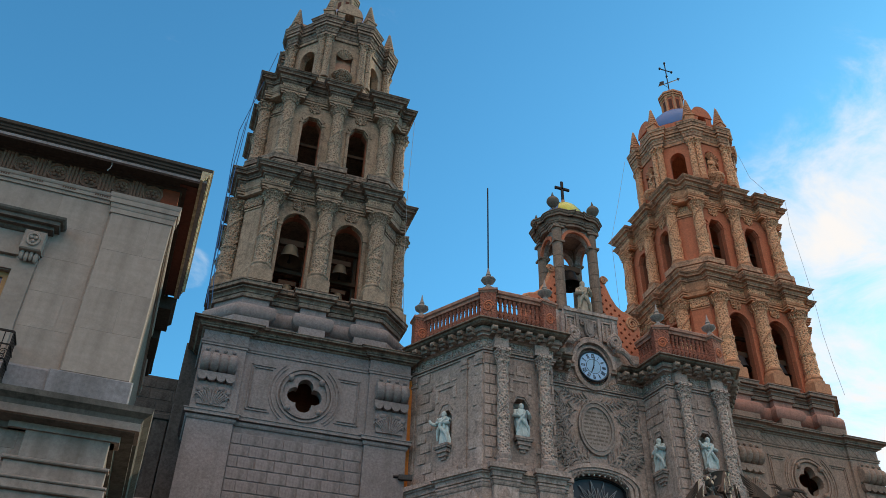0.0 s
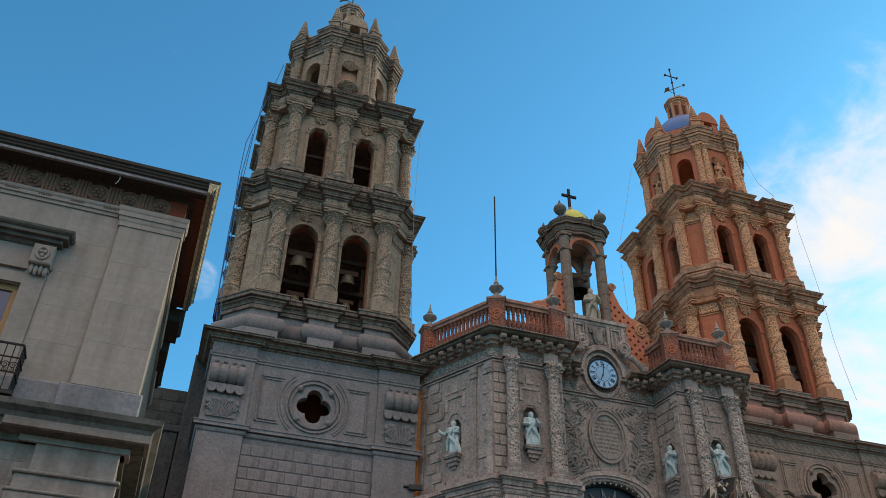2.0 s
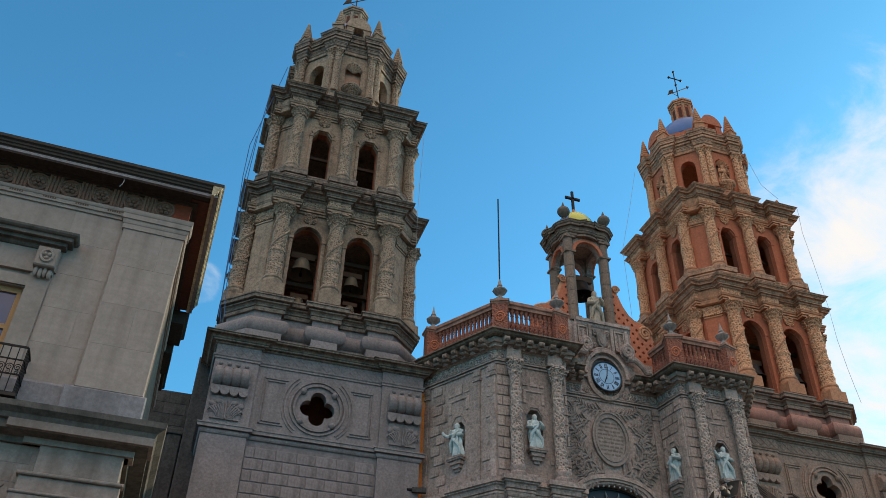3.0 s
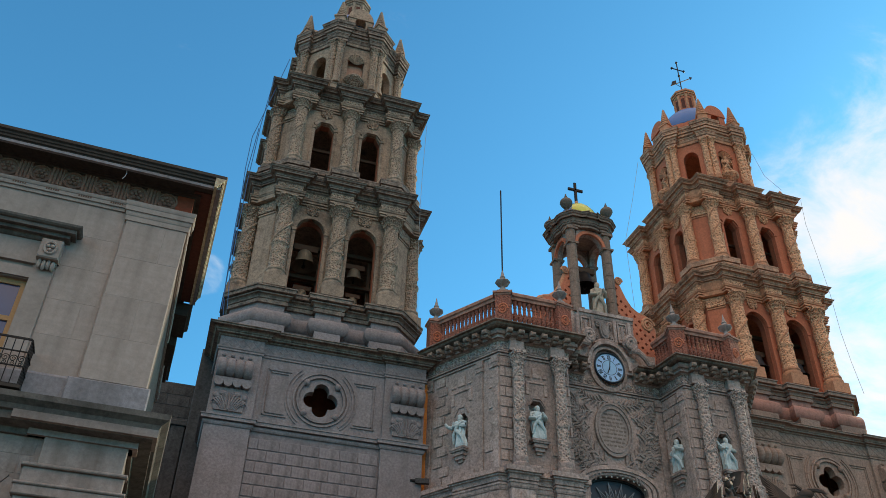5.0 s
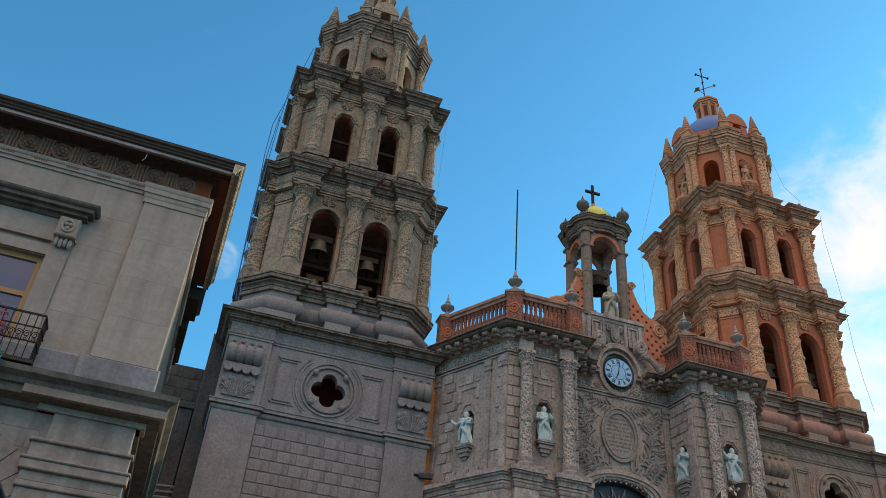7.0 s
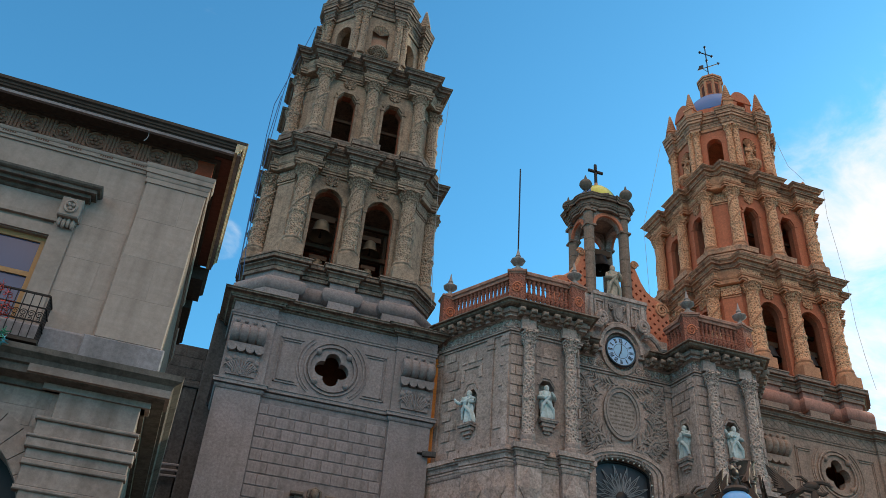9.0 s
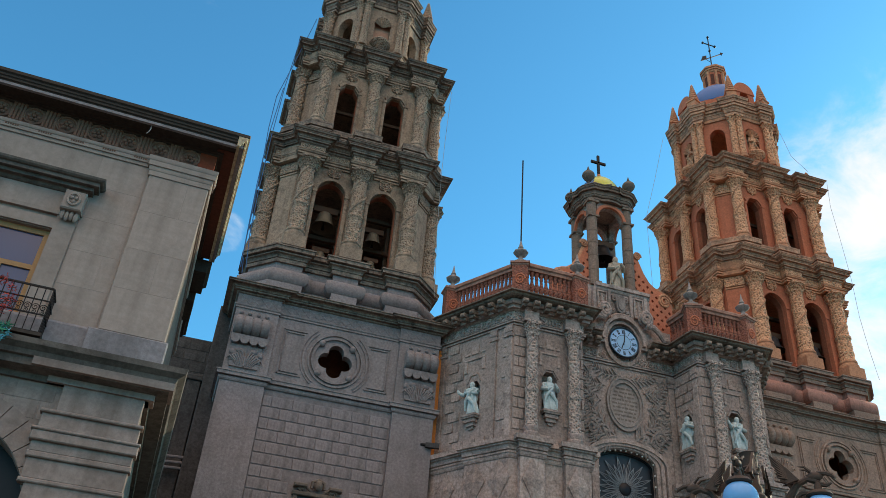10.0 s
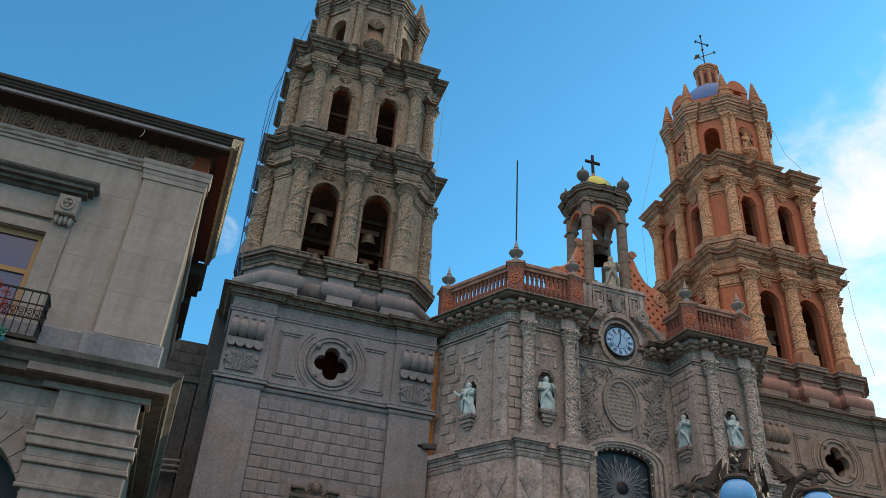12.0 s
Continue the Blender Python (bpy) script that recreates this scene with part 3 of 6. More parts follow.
    for s in (-1, 1):                                    # bracketed side panels
        pg = Geo()
        x0, x1 = (-2.45, -1.40) if s < 0 else (1.40, 2.45)
        for d, w in ((0.0, 0.05), (0.12, 0.04)):
            pg.box(x0 + d, x1 - d, f - 0.05, f + 0.01, 13.8 - d - w, 13.8 - d), pg.box(x0 + d, x1 - d, f - 0.05, f + 0.01, 11.7 + d, 11.7 + d + w)
            xe = x0 + d if s < 0 else x1 - d - w
            pg.box(xe, xe + w, f - 0.05, f + 0.01, 11.7 + d, 13.8 - d)
        part("panel_moulding", pg, m_band, T)
    # pilasters at the four corners, wrapped by the mouldings
    for sx in (-1, 1):
        pg = Geo()
        x0, x1 = sorted((sx * HB, sx * 2.80))
        pg.box(x0, x1, -HF, -HF + 1.2, 0, 14.3)
        part("pilaster", pg, m_low, T)
        xm = sx * 3.85
        c = Geo()                                        # fluted roll of the console
        for i in range(4):
            xx = xm - 0.56 + i * 0.373
            c.ball((xx, -HF - 0.20, 13.93), 0.10, 8, (1, 1, 0.8))
            c.lathe([(0.10, -0.2), (0.33, -0.19), (0.40, -0.12), (0.42, 0.0), (0.40, 0.12), (0.33, 0.19), (0.10, 0.2)], 20, pose(xx, -HF - 0.12, 13.42, 0, 90, 0))
        c.box(xm - 0.72, xm + 0.72, -HF - 0.2, -HF + 0.02, 13.78, 13.9)
        part("console_roll", c, m_low, T, smooth=True)
        c = Geo()
        for i in range(4):
            xx = xm - 0.58 + i * 0.39
            c.slab([(xx - 0.2, 12.98)] + arc(xx, 12.78, 0.19, 180, 360, 8) + [(xx + 0.2, 12.98)], -HF - 0.26, -HF + 0.02)
        c.box(xm - 0.78, xm + 0.78, -HF - 0.16, -HF + 0.02, 12.82, 12.98)
        part("console_lambrequin", c, m_low, T, smooth=True)
        c = Geo()
        c.slab([(xm - 0.62, 12.58), (xm - 0.68, 12.35), (xm - 0.58, 12.15), (xm - 0.66, 11.95), (xm - 0.6, 11.55), (xm + 0.6, 11.55), (xm + 0.66, 11.95), (xm + 0.58, 12.15), (xm + 0.68, 12.35), (xm + 0.62, 12.58)], -HF - 0.09, -HF + 0.02)
        c.tube([(xm, -HF - 0.09, 11.58), (xm, -HF - 0.13, 12.0), (xm, -HF - 0.16, 12.38)], 0.04, 6, [1.3, 1, 0.6])
        for e in (-1, 1):                                # a broad leaf that curls outwards on either side
            for j in range(6):
                u = 0.12 + 0.10 * j
                c.tube([(xm + e * 0.5 * u, -HF - 0.08, 11.6), (xm + e * 0.7 * u, -HF - 0.12, 11.9 - 0.02 * j), (xm + e * (u + 0.04), -HF - 0.14, 12.22 - 0.05 * j), (xm + e * (u + 0.12), -HF - 0.10, 12.30 - 0.09 * j)], 0.05, 5, [0.5, 0.9, 1.1, 0.6])
            c.ball((xm + e * 0.30, -HF - 0.09, 12.32), 0.15, 8, (1.2, 0.5, 0.8)).ball((xm + e * 0.60, -HF - 0.08, 12.22), 0.12, 8, (1, 0.5, 1.1)).ball((xm + e * 0.58, -HF - 0.08, 11.9), 0.11, 8, (1, 0.5, 1.2))
        part("acanthus_leaf", c, m_low, T, smooth=True)
    base_plan = [(-HB, HB), (-HB, -HF), (-2.80, -HF), (-2.80, f), (2.80, f), (2.80, -HF), (HB, -HF), (HB, HB)]
    part("string_course", Geo().sweep(base_plan, moulded(10.98, 11.30, 0.22, ("ovolo", "quirk", "flat", "fillet")), False), m_band, T)
    part("frieze_band", Geo().sweep(base_plan, moulded(14.24, 14.40, 0.10, ("flat", "ovolo")), False), m_band, T)
    part("frieze", Geo().sweep(base_plan, [(-0.1, 14.40), (0.03, 14.40), (0.03, 14.86), (-0.1, 14.86)], False), m_band, T)
    lat = Geo()                                          # raised net on the frieze
    for x0, x1, y in ((-HB + 0.1, -2.9, -HF), (-2.7, 2.7, f), (2.9, HB - 0.1, -HF)):
        k = max(2, round((x1 - x0) / 0.42))
        for i in range(k):
            a, b = x0 + (x1 - x0) * i / k, x0 + (x1 - x0) * (i + 1) / k
            for za, zb in ((14.44, 14.82), (14.82, 14.44)):
                lat.tube([(a, y - 0.03, za), (b, y - 0.03, zb)], 0.03, 4)
    part("frieze_net", lat, m_band, T)
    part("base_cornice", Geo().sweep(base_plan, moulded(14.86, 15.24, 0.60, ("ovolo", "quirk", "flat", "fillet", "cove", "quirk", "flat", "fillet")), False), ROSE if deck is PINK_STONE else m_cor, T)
    # stage under the belfry
    p1 = tower_plan(HW + 0.16, HW + 0.52, 2.1, 3.35)
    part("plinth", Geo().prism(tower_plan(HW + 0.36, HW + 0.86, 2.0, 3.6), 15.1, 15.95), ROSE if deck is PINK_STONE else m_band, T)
    part("torus", Geo().sweep(tower_plan(HW + 0.20, HW + 0.62, 2.1, 3.45), [(-0.3, 15.9)] + [(0.36 * math.sin(math.pi * i / 8), 16.22 - 0.32 * math.cos(math.pi * i / 8)) for i in range(9)] + [(-0.3, 16.54)]), TORUS if deck is PINK_STONE else m_band, T, smooth=True)
    part("pedestal", Geo().prism(p1, 16.5, 17.1), TORUS if deck is PINK_STONE else m_band, T)
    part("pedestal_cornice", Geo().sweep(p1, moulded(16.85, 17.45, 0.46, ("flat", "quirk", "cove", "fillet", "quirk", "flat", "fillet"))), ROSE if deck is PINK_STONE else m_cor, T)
    part("belfry_floor", Geo().prism(tower_plan(HW + 0.2, HW + 0.6, 2.1, 3.25), 17.0, 17.5), m_stone, T)

    def storey(z0, z1, zc, w, half, hole, cols, zcol, sill, name):
        """Four walls, arched on two sides, the unseen two closed to block sky and sun; the cut corners, columns and the
        entablature. z0 to z1 the wall, zc the cornice's top.
        """
        for k in range(4):
            g = arch_wall(Geo(), -w + 0.75, w - 0.75, z0, z1, -w, -w + 0.22, [(s * half, hole[0], sill, hole[1], hole[2]) for s in (-1, 1)] if k in (0, 3) else [])
            part("belfry_wall", g, m_wall, T, m=side_turn(k))
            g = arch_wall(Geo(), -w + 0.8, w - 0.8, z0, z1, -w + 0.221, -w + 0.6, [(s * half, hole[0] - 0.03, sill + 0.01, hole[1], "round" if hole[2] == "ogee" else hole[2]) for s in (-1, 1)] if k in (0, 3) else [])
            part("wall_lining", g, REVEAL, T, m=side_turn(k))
            ch = Geo().prism([(w - 0.76, -w), (w, -w + 0.76), (w - 0.45, -w + 0.98), (w - 0.98, -w + 0.45)], z0, z1)
            part("corner_pier", ch, m_wall, T, m=side_turn(k))
            band = Geo().prism([(w - 0.72, -w - 0.09), (w + 0.09, -w + 0.72), (w - 0.45, -w + 0.98), (w - 0.98, -w + 0.45)], z1 - 0.62, z1 - 0.04)
            part("pier_capital", band, m_carved, T, m=side_turn(k))
            part("pier_necking", Geo().prism([(w - 0.74, -w - 0.05), (w + 0.05, -w + 0.74), (w - 0.45, -w + 0.98), (w - 0.98, -w + 0.45)], z1 - 0.74, z1 - 0.66), m_stone, T, m=side_turn(k))
            for s in (-1, 1) if k in (0, 3) else ():
                tr = Geo()
                hx, spr = hole[0], hole[1]
                for e in (-1, 1):
                    x0, x1 = sorted((s * half + e * (hx + 0.001), s * half + e * (hx + 0.17)))
                    tr.box(x0, x1, -w - 0.07, -w + 0.02, sill, spr)
                    tr.box(x0 - 0.03, x1 + 0.03, -w - 0.11, -w + 0.02, spr - 0.02, spr + 0.12)
                if hole[2] == "cut":
                    cv = [(-hx, 0.12), (-hx * 0.5, hx * 0.78), (hx * 0.5, hx * 0.78), (hx, 0.12)]
                    for (a, za), (b, zb) in zip(cv, cv[1:]):
                        tr.slab([(s * half + a, spr + za), (s * half + b, spr + zb), (s * half + b * 1.22, spr + zb * 1.0 + 0.2), (s * half + a * 1.22, spr + za + 0.2)], -w - 0.10, -w + 0.02)
                else:
                    cv = arc(0, 0, hx + 0.01, 180, 0, 14)
                    co = arc(0, 0, hx + 0.15, 180, 0, 14)
                    for i in range(14):
                        tr.slab([(s * half + cv[i][0], spr + cv[i][1] + 0.0), (s * half + cv[i + 1][0], spr + cv[i + 1][1]), (s * half + co[i + 1][0], spr + co[i + 1][1]), (s * half + co[i][0], spr + co[i][1])], -w - 0.08, -w + 0.02)
                part("arch_surround", tr, m_wall, T, m=side_turn(k))
                orn = Geo()                              # carved cartouche over the arch
                zo = spr + hx + 0.46
                cw = 1.35
                orn.slab([(s * half + u * cw, zo + v) for u, v in ((-0.26, 0.32), (-0.24, -0.12), (-0.14, -0.24), (-0.07, -0.2), (0, -0.36), (0.07, -0.2), (0.14, -0.24), (0.24, -0.12), (0.26, 0.32))], -w - 0.09, -w + 0.02)
                for e in (-1, 1):
                    for zz, rr in ((0.18, 0.12), (-0.08, 0.10)):
                        orn.tube(spiral(s * half + e * 0.17, zo + zz, rr, 1.4, 14, -w - 0.10, e), 0.035, 5)
                orn.ball((s * half, -w - 0.09, zo + 0.05), 0.09, 7, (0.8, 0.6, 1.6)).ball((s * half, -w - 0.09, zo + 0.30), 0.10, 7, (1.5, 0.6, 0.7))
                part("cartouche", orn, m_carved, T, m=side_turn(k), smooth=True)
            for u in (-cols, 0.0, cols):
                put_column(columns[name], T, tuple(side_turn(k) @ Vector((u, -w - 0.36, zcol))), 90 * k)
        ent = tower_plan(w + 0.04, w + 0.50, 2.12, 3.40, 0.56, True)
        hh = zc - z1
        part("architrave", Geo().sweep(ent, moulded(z1, z1 + 0.28 * hh, 0.18, ("flat", "quirk", "flat", "quirk", "ovolo", "fillet"))), m_stone, T)
        part("frieze", Geo().sweep(ent, [(-0.15, z1 + 0.28 * hh), (0.02, z1 + 0.28 * hh), (0.02, z1 + 0.55 * hh), (-0.15, z1 + 0.55 * hh)]), m_carved, T)
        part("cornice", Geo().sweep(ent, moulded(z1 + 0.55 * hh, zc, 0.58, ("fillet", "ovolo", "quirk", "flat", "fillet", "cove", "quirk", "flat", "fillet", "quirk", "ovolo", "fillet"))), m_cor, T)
        part("ceiling_slab", Geo().prism(tower_plan(w - 0.02, w + 0.4, 2.12, 3.3), z1 + 0.02, zc - 0.02), m_stone, T)

    columns = {"low": column_meshes(4.35, 0.42, m_carved, m_stone, "twist", "low"), "high": column_meshes(3.95, 0.37, m_carved, m_stone, "twist", "high"), "top": column_meshes(3.1, 0.23, m_carved, m_stone, "ring", "top")}
    storey(17.4, 22.4, 23.85, HW, 1.385, (0.75, 20.92, "ogee"), 2.79, 18.0, 17.75, "low")
    part("belfry_floor", Geo().sweep(tower_plan(HW - 0.06, HW + 0.40, 2.1, 3.1), moulded(23.8, 24.85, 0.16, ("flat", "quirk", "cove", "fillet", "quirk", "flat", "fillet"))[:-1] + [(-0.5, 24.85)]), m_cor, T)
    part("belfry_floor", Geo().prism(tower_plan(HW - 0.1, HW + 0.3, 2.1, 3.1), 23.9, 24.8), m_stone, T)
    storey(24.8, 28.75, 30.0, HW - 0.36, 1.36, (0.55, 27.6, "cut"), 2.82, 24.85, 24.95, "high")
    # octagonal lantern stage
    O = pose(0, 0, 0)
    oa = 3.05
    part("octagon_base", Geo().sweep(octagon(oa + 0.05), moulded(29.95, 31.1, 0.30, ("flat", "quirk", "cove", "fillet", "quirk", "flat", "fillet"))), m_stone, T, m=O)
    part("octagon_floor", Geo().prism(octagon(oa + 0.04), 29.9, 31.05), m_stone, T, m=O)
    half = oa * math.tan(radians(22.5))
    for k in range(8):
        m = O @ pose(0, 0, 0, 0, 0, 45 * k)
        if k % 2:
            g = arch_wall(Geo(), -half, half, 31.0, 34.3, -oa, -oa + 0.5, [(0, 0.52, 31.25, 33.1, "round")])
            part("octagon_wall", g, m_wall, T, m=m)
        else:
            g = arch_wall(Geo(), -half, half, 31.0, 34.3, -oa, -oa + 0.3, [(0, 0.50, 31.6, 33.2, "round")])
            g.box(-half, half, -oa + 0.3, -oa + 0.5, 31.0, 34.3)
            part("octagon_wall", g, m_wall, T, m=m)
            sh = Geo()                                   # scalloped fan
            rim = [(radians(180 * i / 36), 0.5 + 0.5 * math.cos(math.pi * i / 2.0)) for i in range(37)]
            rings = [[(r * math.cos(a), -oa + 0.12 - d - 0.22 * lift * r, 33.05 + r * math.sin(a)) for a, lift in rim] for r, d in ((0.04, 0.0), (0.25, 0.06), (0.44, 0.14), (0.52, 0.16), (0.52, -0.1))]
            sh.add([p for ring in rings for p in ring], [(k2 * 37 + i, k2 * 37 + i + 1, (k2 + 1) * 37 + i + 1, (k2 + 1) * 37 + i) for k2 in range(4) for i in range(36)])
            part("niche_back", Geo().box(-0.49, 0.49, -oa + 0.27, -oa + 0.295, 31.6, 33.75), NICHE, T, "faded pink plaster niche", m=m)
            part("niche_shell", sh, m_stone, T, m=m, smooth=True)
            sh = Geo().lathe([(0.05, 31.1), (0.25, 31.2), (0.42, 31.45), (0.58, 31.55), (0.62, 31.66), (0.58, 31.74)], 16, pose(0, -oa - 0.05, 0), wave=lambda a, z, k: 1 + 0.06 * abs(math.cos(6 * a)))
            part("niche_corbel", sh, m_carved, T, m=m, smooth=True)
        for s in (-1, 1):
            put_column(columns["top"], T, tuple(m @ Vector((s * (half - 0.16), -oa - 0.20, 31.1))), 45 * k)
    corn = []
    for k in range(8):
        a = radians(45 * k)
        for u, w in ((-half + 0.46, oa + 0.04), (half - 0.46, oa + 0.04), (half - 0.46, oa + 0.34), (half + 0.14, oa + 0.34)):
            corn.append((u * math.cos(a) + w * math.sin(a), u * math.sin(a) - w * math.cos(a)))
        a2 = radians(45 * (k + 1))
        u, w = -half + 0.46, oa + 0.34
        corn.append((u * math.cos(a2) + w * math.sin(a2), u * math.sin(a2) - w * math.cos(a2)))
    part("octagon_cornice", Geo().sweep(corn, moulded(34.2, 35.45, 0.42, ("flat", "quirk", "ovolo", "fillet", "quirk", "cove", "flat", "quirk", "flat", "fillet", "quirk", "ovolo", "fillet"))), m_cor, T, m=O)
    part("octagon_ceiling", Geo().prism(octagon(oa + 0.1), 34.25, 35.4), m_stone, T, m=O)
    pin = pinnacle_mesh(2.2, m_stone)
    for k in range(8):
        a = radians(22.5 + 45 * k)
        part("pinnacle", pin, None, T, m=O @ pose(3.37 * math.cos(a), 3.37 * math.sin(a), 35.45, 0, 0, 22.5 + 45 * k))
    big = pinnacle_mesh(1.15, m_stone)
    for k in (0, 1, 3) if deck is PINK_STONE else ():
        a = radians(45 + 90 * k)
        part("pinnacle", big, None, T, m=pose(5.0 * math.cos(a), 5.0 * math.sin(a), 30.0, 0, 0, 0))
    part("dome_drum", Geo().prism(octagon(2.45), 35.4, 36.6), m_wall, T, m=O)
    dome = Geo().lathe([(2.45, 36.55), (2.48, 36.62)] + [(2.40 * math.cos(t) + 0.05, 36.6 + 2.35 * math.sin(t)) for t in np.linspace(0, 1.32, 9)], 32)
    part("dome", dome, BLUE_TILE, T, "blue glazed tile dome", m=O, smooth=True)
    for k in range(0, 8, 2):                             # round-headed dormers on the four main sides
        m = O @ pose(0, 0, 0, 0, 0, 45 * k)
        g = arch_wall(Geo(), -0.80, 0.80, 35.4, 36.7, -2.98, -2.2, [(0, 0.36, 35.65, 36.35, "round")])
        g.slab([(-0.88, 36.62), *arc(0, 36.62, 0.84, 176, 4, 12), (0.88, 36.62)], -3.04, -1.6)
        part("dormer", g, m_wall, T, m=m)
        # dark sheet puts the dormer's inner shade into colour
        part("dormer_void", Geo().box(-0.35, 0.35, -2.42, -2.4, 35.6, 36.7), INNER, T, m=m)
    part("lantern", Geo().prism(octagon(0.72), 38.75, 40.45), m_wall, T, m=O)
    # openings only painted: dark sheets for their shade on the solid lantern
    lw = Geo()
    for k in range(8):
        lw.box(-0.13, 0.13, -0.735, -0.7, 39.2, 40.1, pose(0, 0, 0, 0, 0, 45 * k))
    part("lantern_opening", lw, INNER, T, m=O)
    for k in range(8):
        a = radians(22.5 + 45 * k)
        part("lantern_rib", Geo().lathe([(0.09, 38.8), (0.11, 39.0), (0.085, 39.3), (0.1, 39.6), (0.085, 40.0), (0.12, 40.3)], 8, pose(0.78 * math.cos(a), 0.78 * math.sin(a), 0)), m_stone, T, m=O)
    part("lantern_cornice", Geo().sweep(octagon(0.74), moulded(40.3, 40.75, 0.20, ("ovolo", "flat", "flat"))), m_stone, T, m=O)
    part("lantern_cap", Geo().lathe([(0.7, 40.7), (0.62, 41.0), (0.35, 41.25), (0.2, 41.35), (0.1, 41.5), (0.02, 41.6)], 12), m_wall, T, m=O, smooth=True)
    w = Geo().tube([(0, 0, 41.4), (0, 0, 43.9)], 0.045, 6)
    w.tube([(-0.52, 0, 43.3), (0.52, 0, 43.3)], 0.045, 6)
    for p in ((-0.55, 0, 43.3), (0.55, 0, 43.3), (0, 0, 43.95)):
        w.ball(p, 0.10, 8)
    w.ball((0, 0, 42.75), 0.10, 8)
    vane = part("weathervane_cross", w, IRON, T, "black iron cross with a weathervane", m=O)
    v = Geo().tube([(-0.95, 0, 41.62), (1.05, 0, 42.80)], 0.035, 6)
    v.slab([(0.98, 42.92), (1.08, 42.68), (1.26, 42.94)], -0.02, 0.02)
    v.slab([(-0.95, 41.62), (-0.40, 41.92), (-0.38, 42.25), (-0.75, 42.05)], -0.015, 0.015)
    v.tube([(-0.8, 0, 42.0), (0, 0, 41.75)], 0.02, 6)
    part("vane_arrow", v, IRON, vane)
    return T


left_tower = build_tower(TOWER_X[0], GREY, GREY_CARVED, GREY, SMOOTH, "grey weathered stone bell tower with carved twisted columns", SMOOTH)
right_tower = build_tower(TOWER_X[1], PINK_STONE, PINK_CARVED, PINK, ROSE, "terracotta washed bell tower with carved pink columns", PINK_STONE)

# ---- the church portal between the towers ----
XM = 18.165                                             # the axis of the facade
# first heights and those fitted to the camera's view
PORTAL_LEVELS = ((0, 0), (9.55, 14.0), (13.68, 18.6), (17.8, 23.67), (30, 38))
A, B, C, D = (XM - 8.4, 34.0), (XM - 6.25, 30.15), (XM - 2.95, 30.15), (XM - 2.75, 31.9)
E, F, G, H = [(2 * XM - x, y) for x, y in (D, C, B, A)]
PLAN = [A, B, C, D, E, F, G, H]
P = thing("church_portal", "carved brown stone church portal with angled wings and statue niches", "church facade")


def along(p, q):
    """Pose whose x runs from p to q and whose y goes into the wall; and the length."""
    d = Vector(q) - Vector(p)
    return pose(p[0], p[1], 0, 0, 0, math.degrees(math.atan2(d.y, d.x))), d.length


def face_wall(p, q, z0, z1, holes, back=True):
    m, n = along(p, q)
    g = arch_wall(Geo(), 0, n, z0, z1, 0, 0.42, holes)
    part("wall_face", g, PORTAL, P, m=m)
    if back:
        part("wall_backing", Geo().box(0, n, 0.42, 0.8, 0, z1), PORTAL, P, m=m)


face_wall(A, B, 9.3, 14.9, [(2.25, 0.36, 10.72, 12.05, "cut")])
face_wall(B, C, 9.3, 14.9, [(1.70, 0.36, 10.85, 12.25, "cut")])
face_wall(C, D, 9.3, 14.9, [(0.85, 0.3, 10.72, 12.05, "cut")])
face_wall(E, F, 9.3, 14.9, [(0.70, 0.30, 10.85, 12.2, "cut")])
face_wall(F, G, 9.3, 14.9, [(1.68, 0.36, 10.85, 12.2, "cut")])
face_wall(G, H, 9.3, 14.9, [])
# the middle, with the arched window
m, n = along(D, E)
part("wall_face", arch_wall(Geo(), 0, n, 0, 16.2, 0, 0.42, [(2.75, 1.42, 4.2, 10.12, "low")]), PORTAL, P, m=m)
part("wall_backing", Geo().box(0, 1.2, 0.42, 0.8, 0, 16.2).box(4.3, n, 0.42, 0.8, 0, 16.2).box(1.2, 4.3, 0.42, 0.8, 10.95, 16.2), PORTAL, P, m=m)
# stepped arch mouldings round the window
for r0, d in ((1.42, 0.05), (1.63, 0.12), (1.88, 0.18)):
    g = Geo()
    w = 0.17
    ci, co = [], []
    for i in range(17):
        t = math.pi * (1 - i / 16)
        ci.append((2.75 + r0 * math.cos(t), 10.12 + (r0 * 0.40) * math.sin(t)))
        co.append((2.75 + (r0 + w) * math.cos(t), 10.12 + (r0 * 0.40 + w) * math.sin(t)))
    for i in range(16):
        g.slab([ci[i], ci[i + 1], co[i + 1], co[i]], -d, 0.02)
    g.box(2.75 - r0 - w, 2.75 - r0, -d, 0.02, 4.0, 10.12), g.box(2.75 + r0, 2.75 + r0 + w, -d, 0.02, 4.0, 10.12)
    part("arch_moulding", g, PORTAL, P, m=m)
# pedestal zone with its own cornice
LOW = [(XM - 8.6, 34.0), (XM - 7.45, 31.9), (XM - 7.62, 31.75), (XM - 6.42, 29.9), (XM - 2.8, 29.9), (XM - 2.62, 31.7), (XM - 2.05, 31.7)]
LOW2 = [(2 * XM - x, y) for x, y in reversed(LOW)]
def diamond(x, z, a, b, y):
    """A diamond-point block: a low rim and four facets that meet in a point."""
    rim = [(x - a, z), (x, z - b), (x + a, z), (x, z + b)]
    g = Geo().slab(rim, y - 0.04, y + 0.02)
    return g.add([(p, y - 0.042, q) for p, q in rim] + [(x, y - 0.13, z)], [(0, 1, 4), (1, 2, 4), (2, 3, 4), (3, 0, 4)])


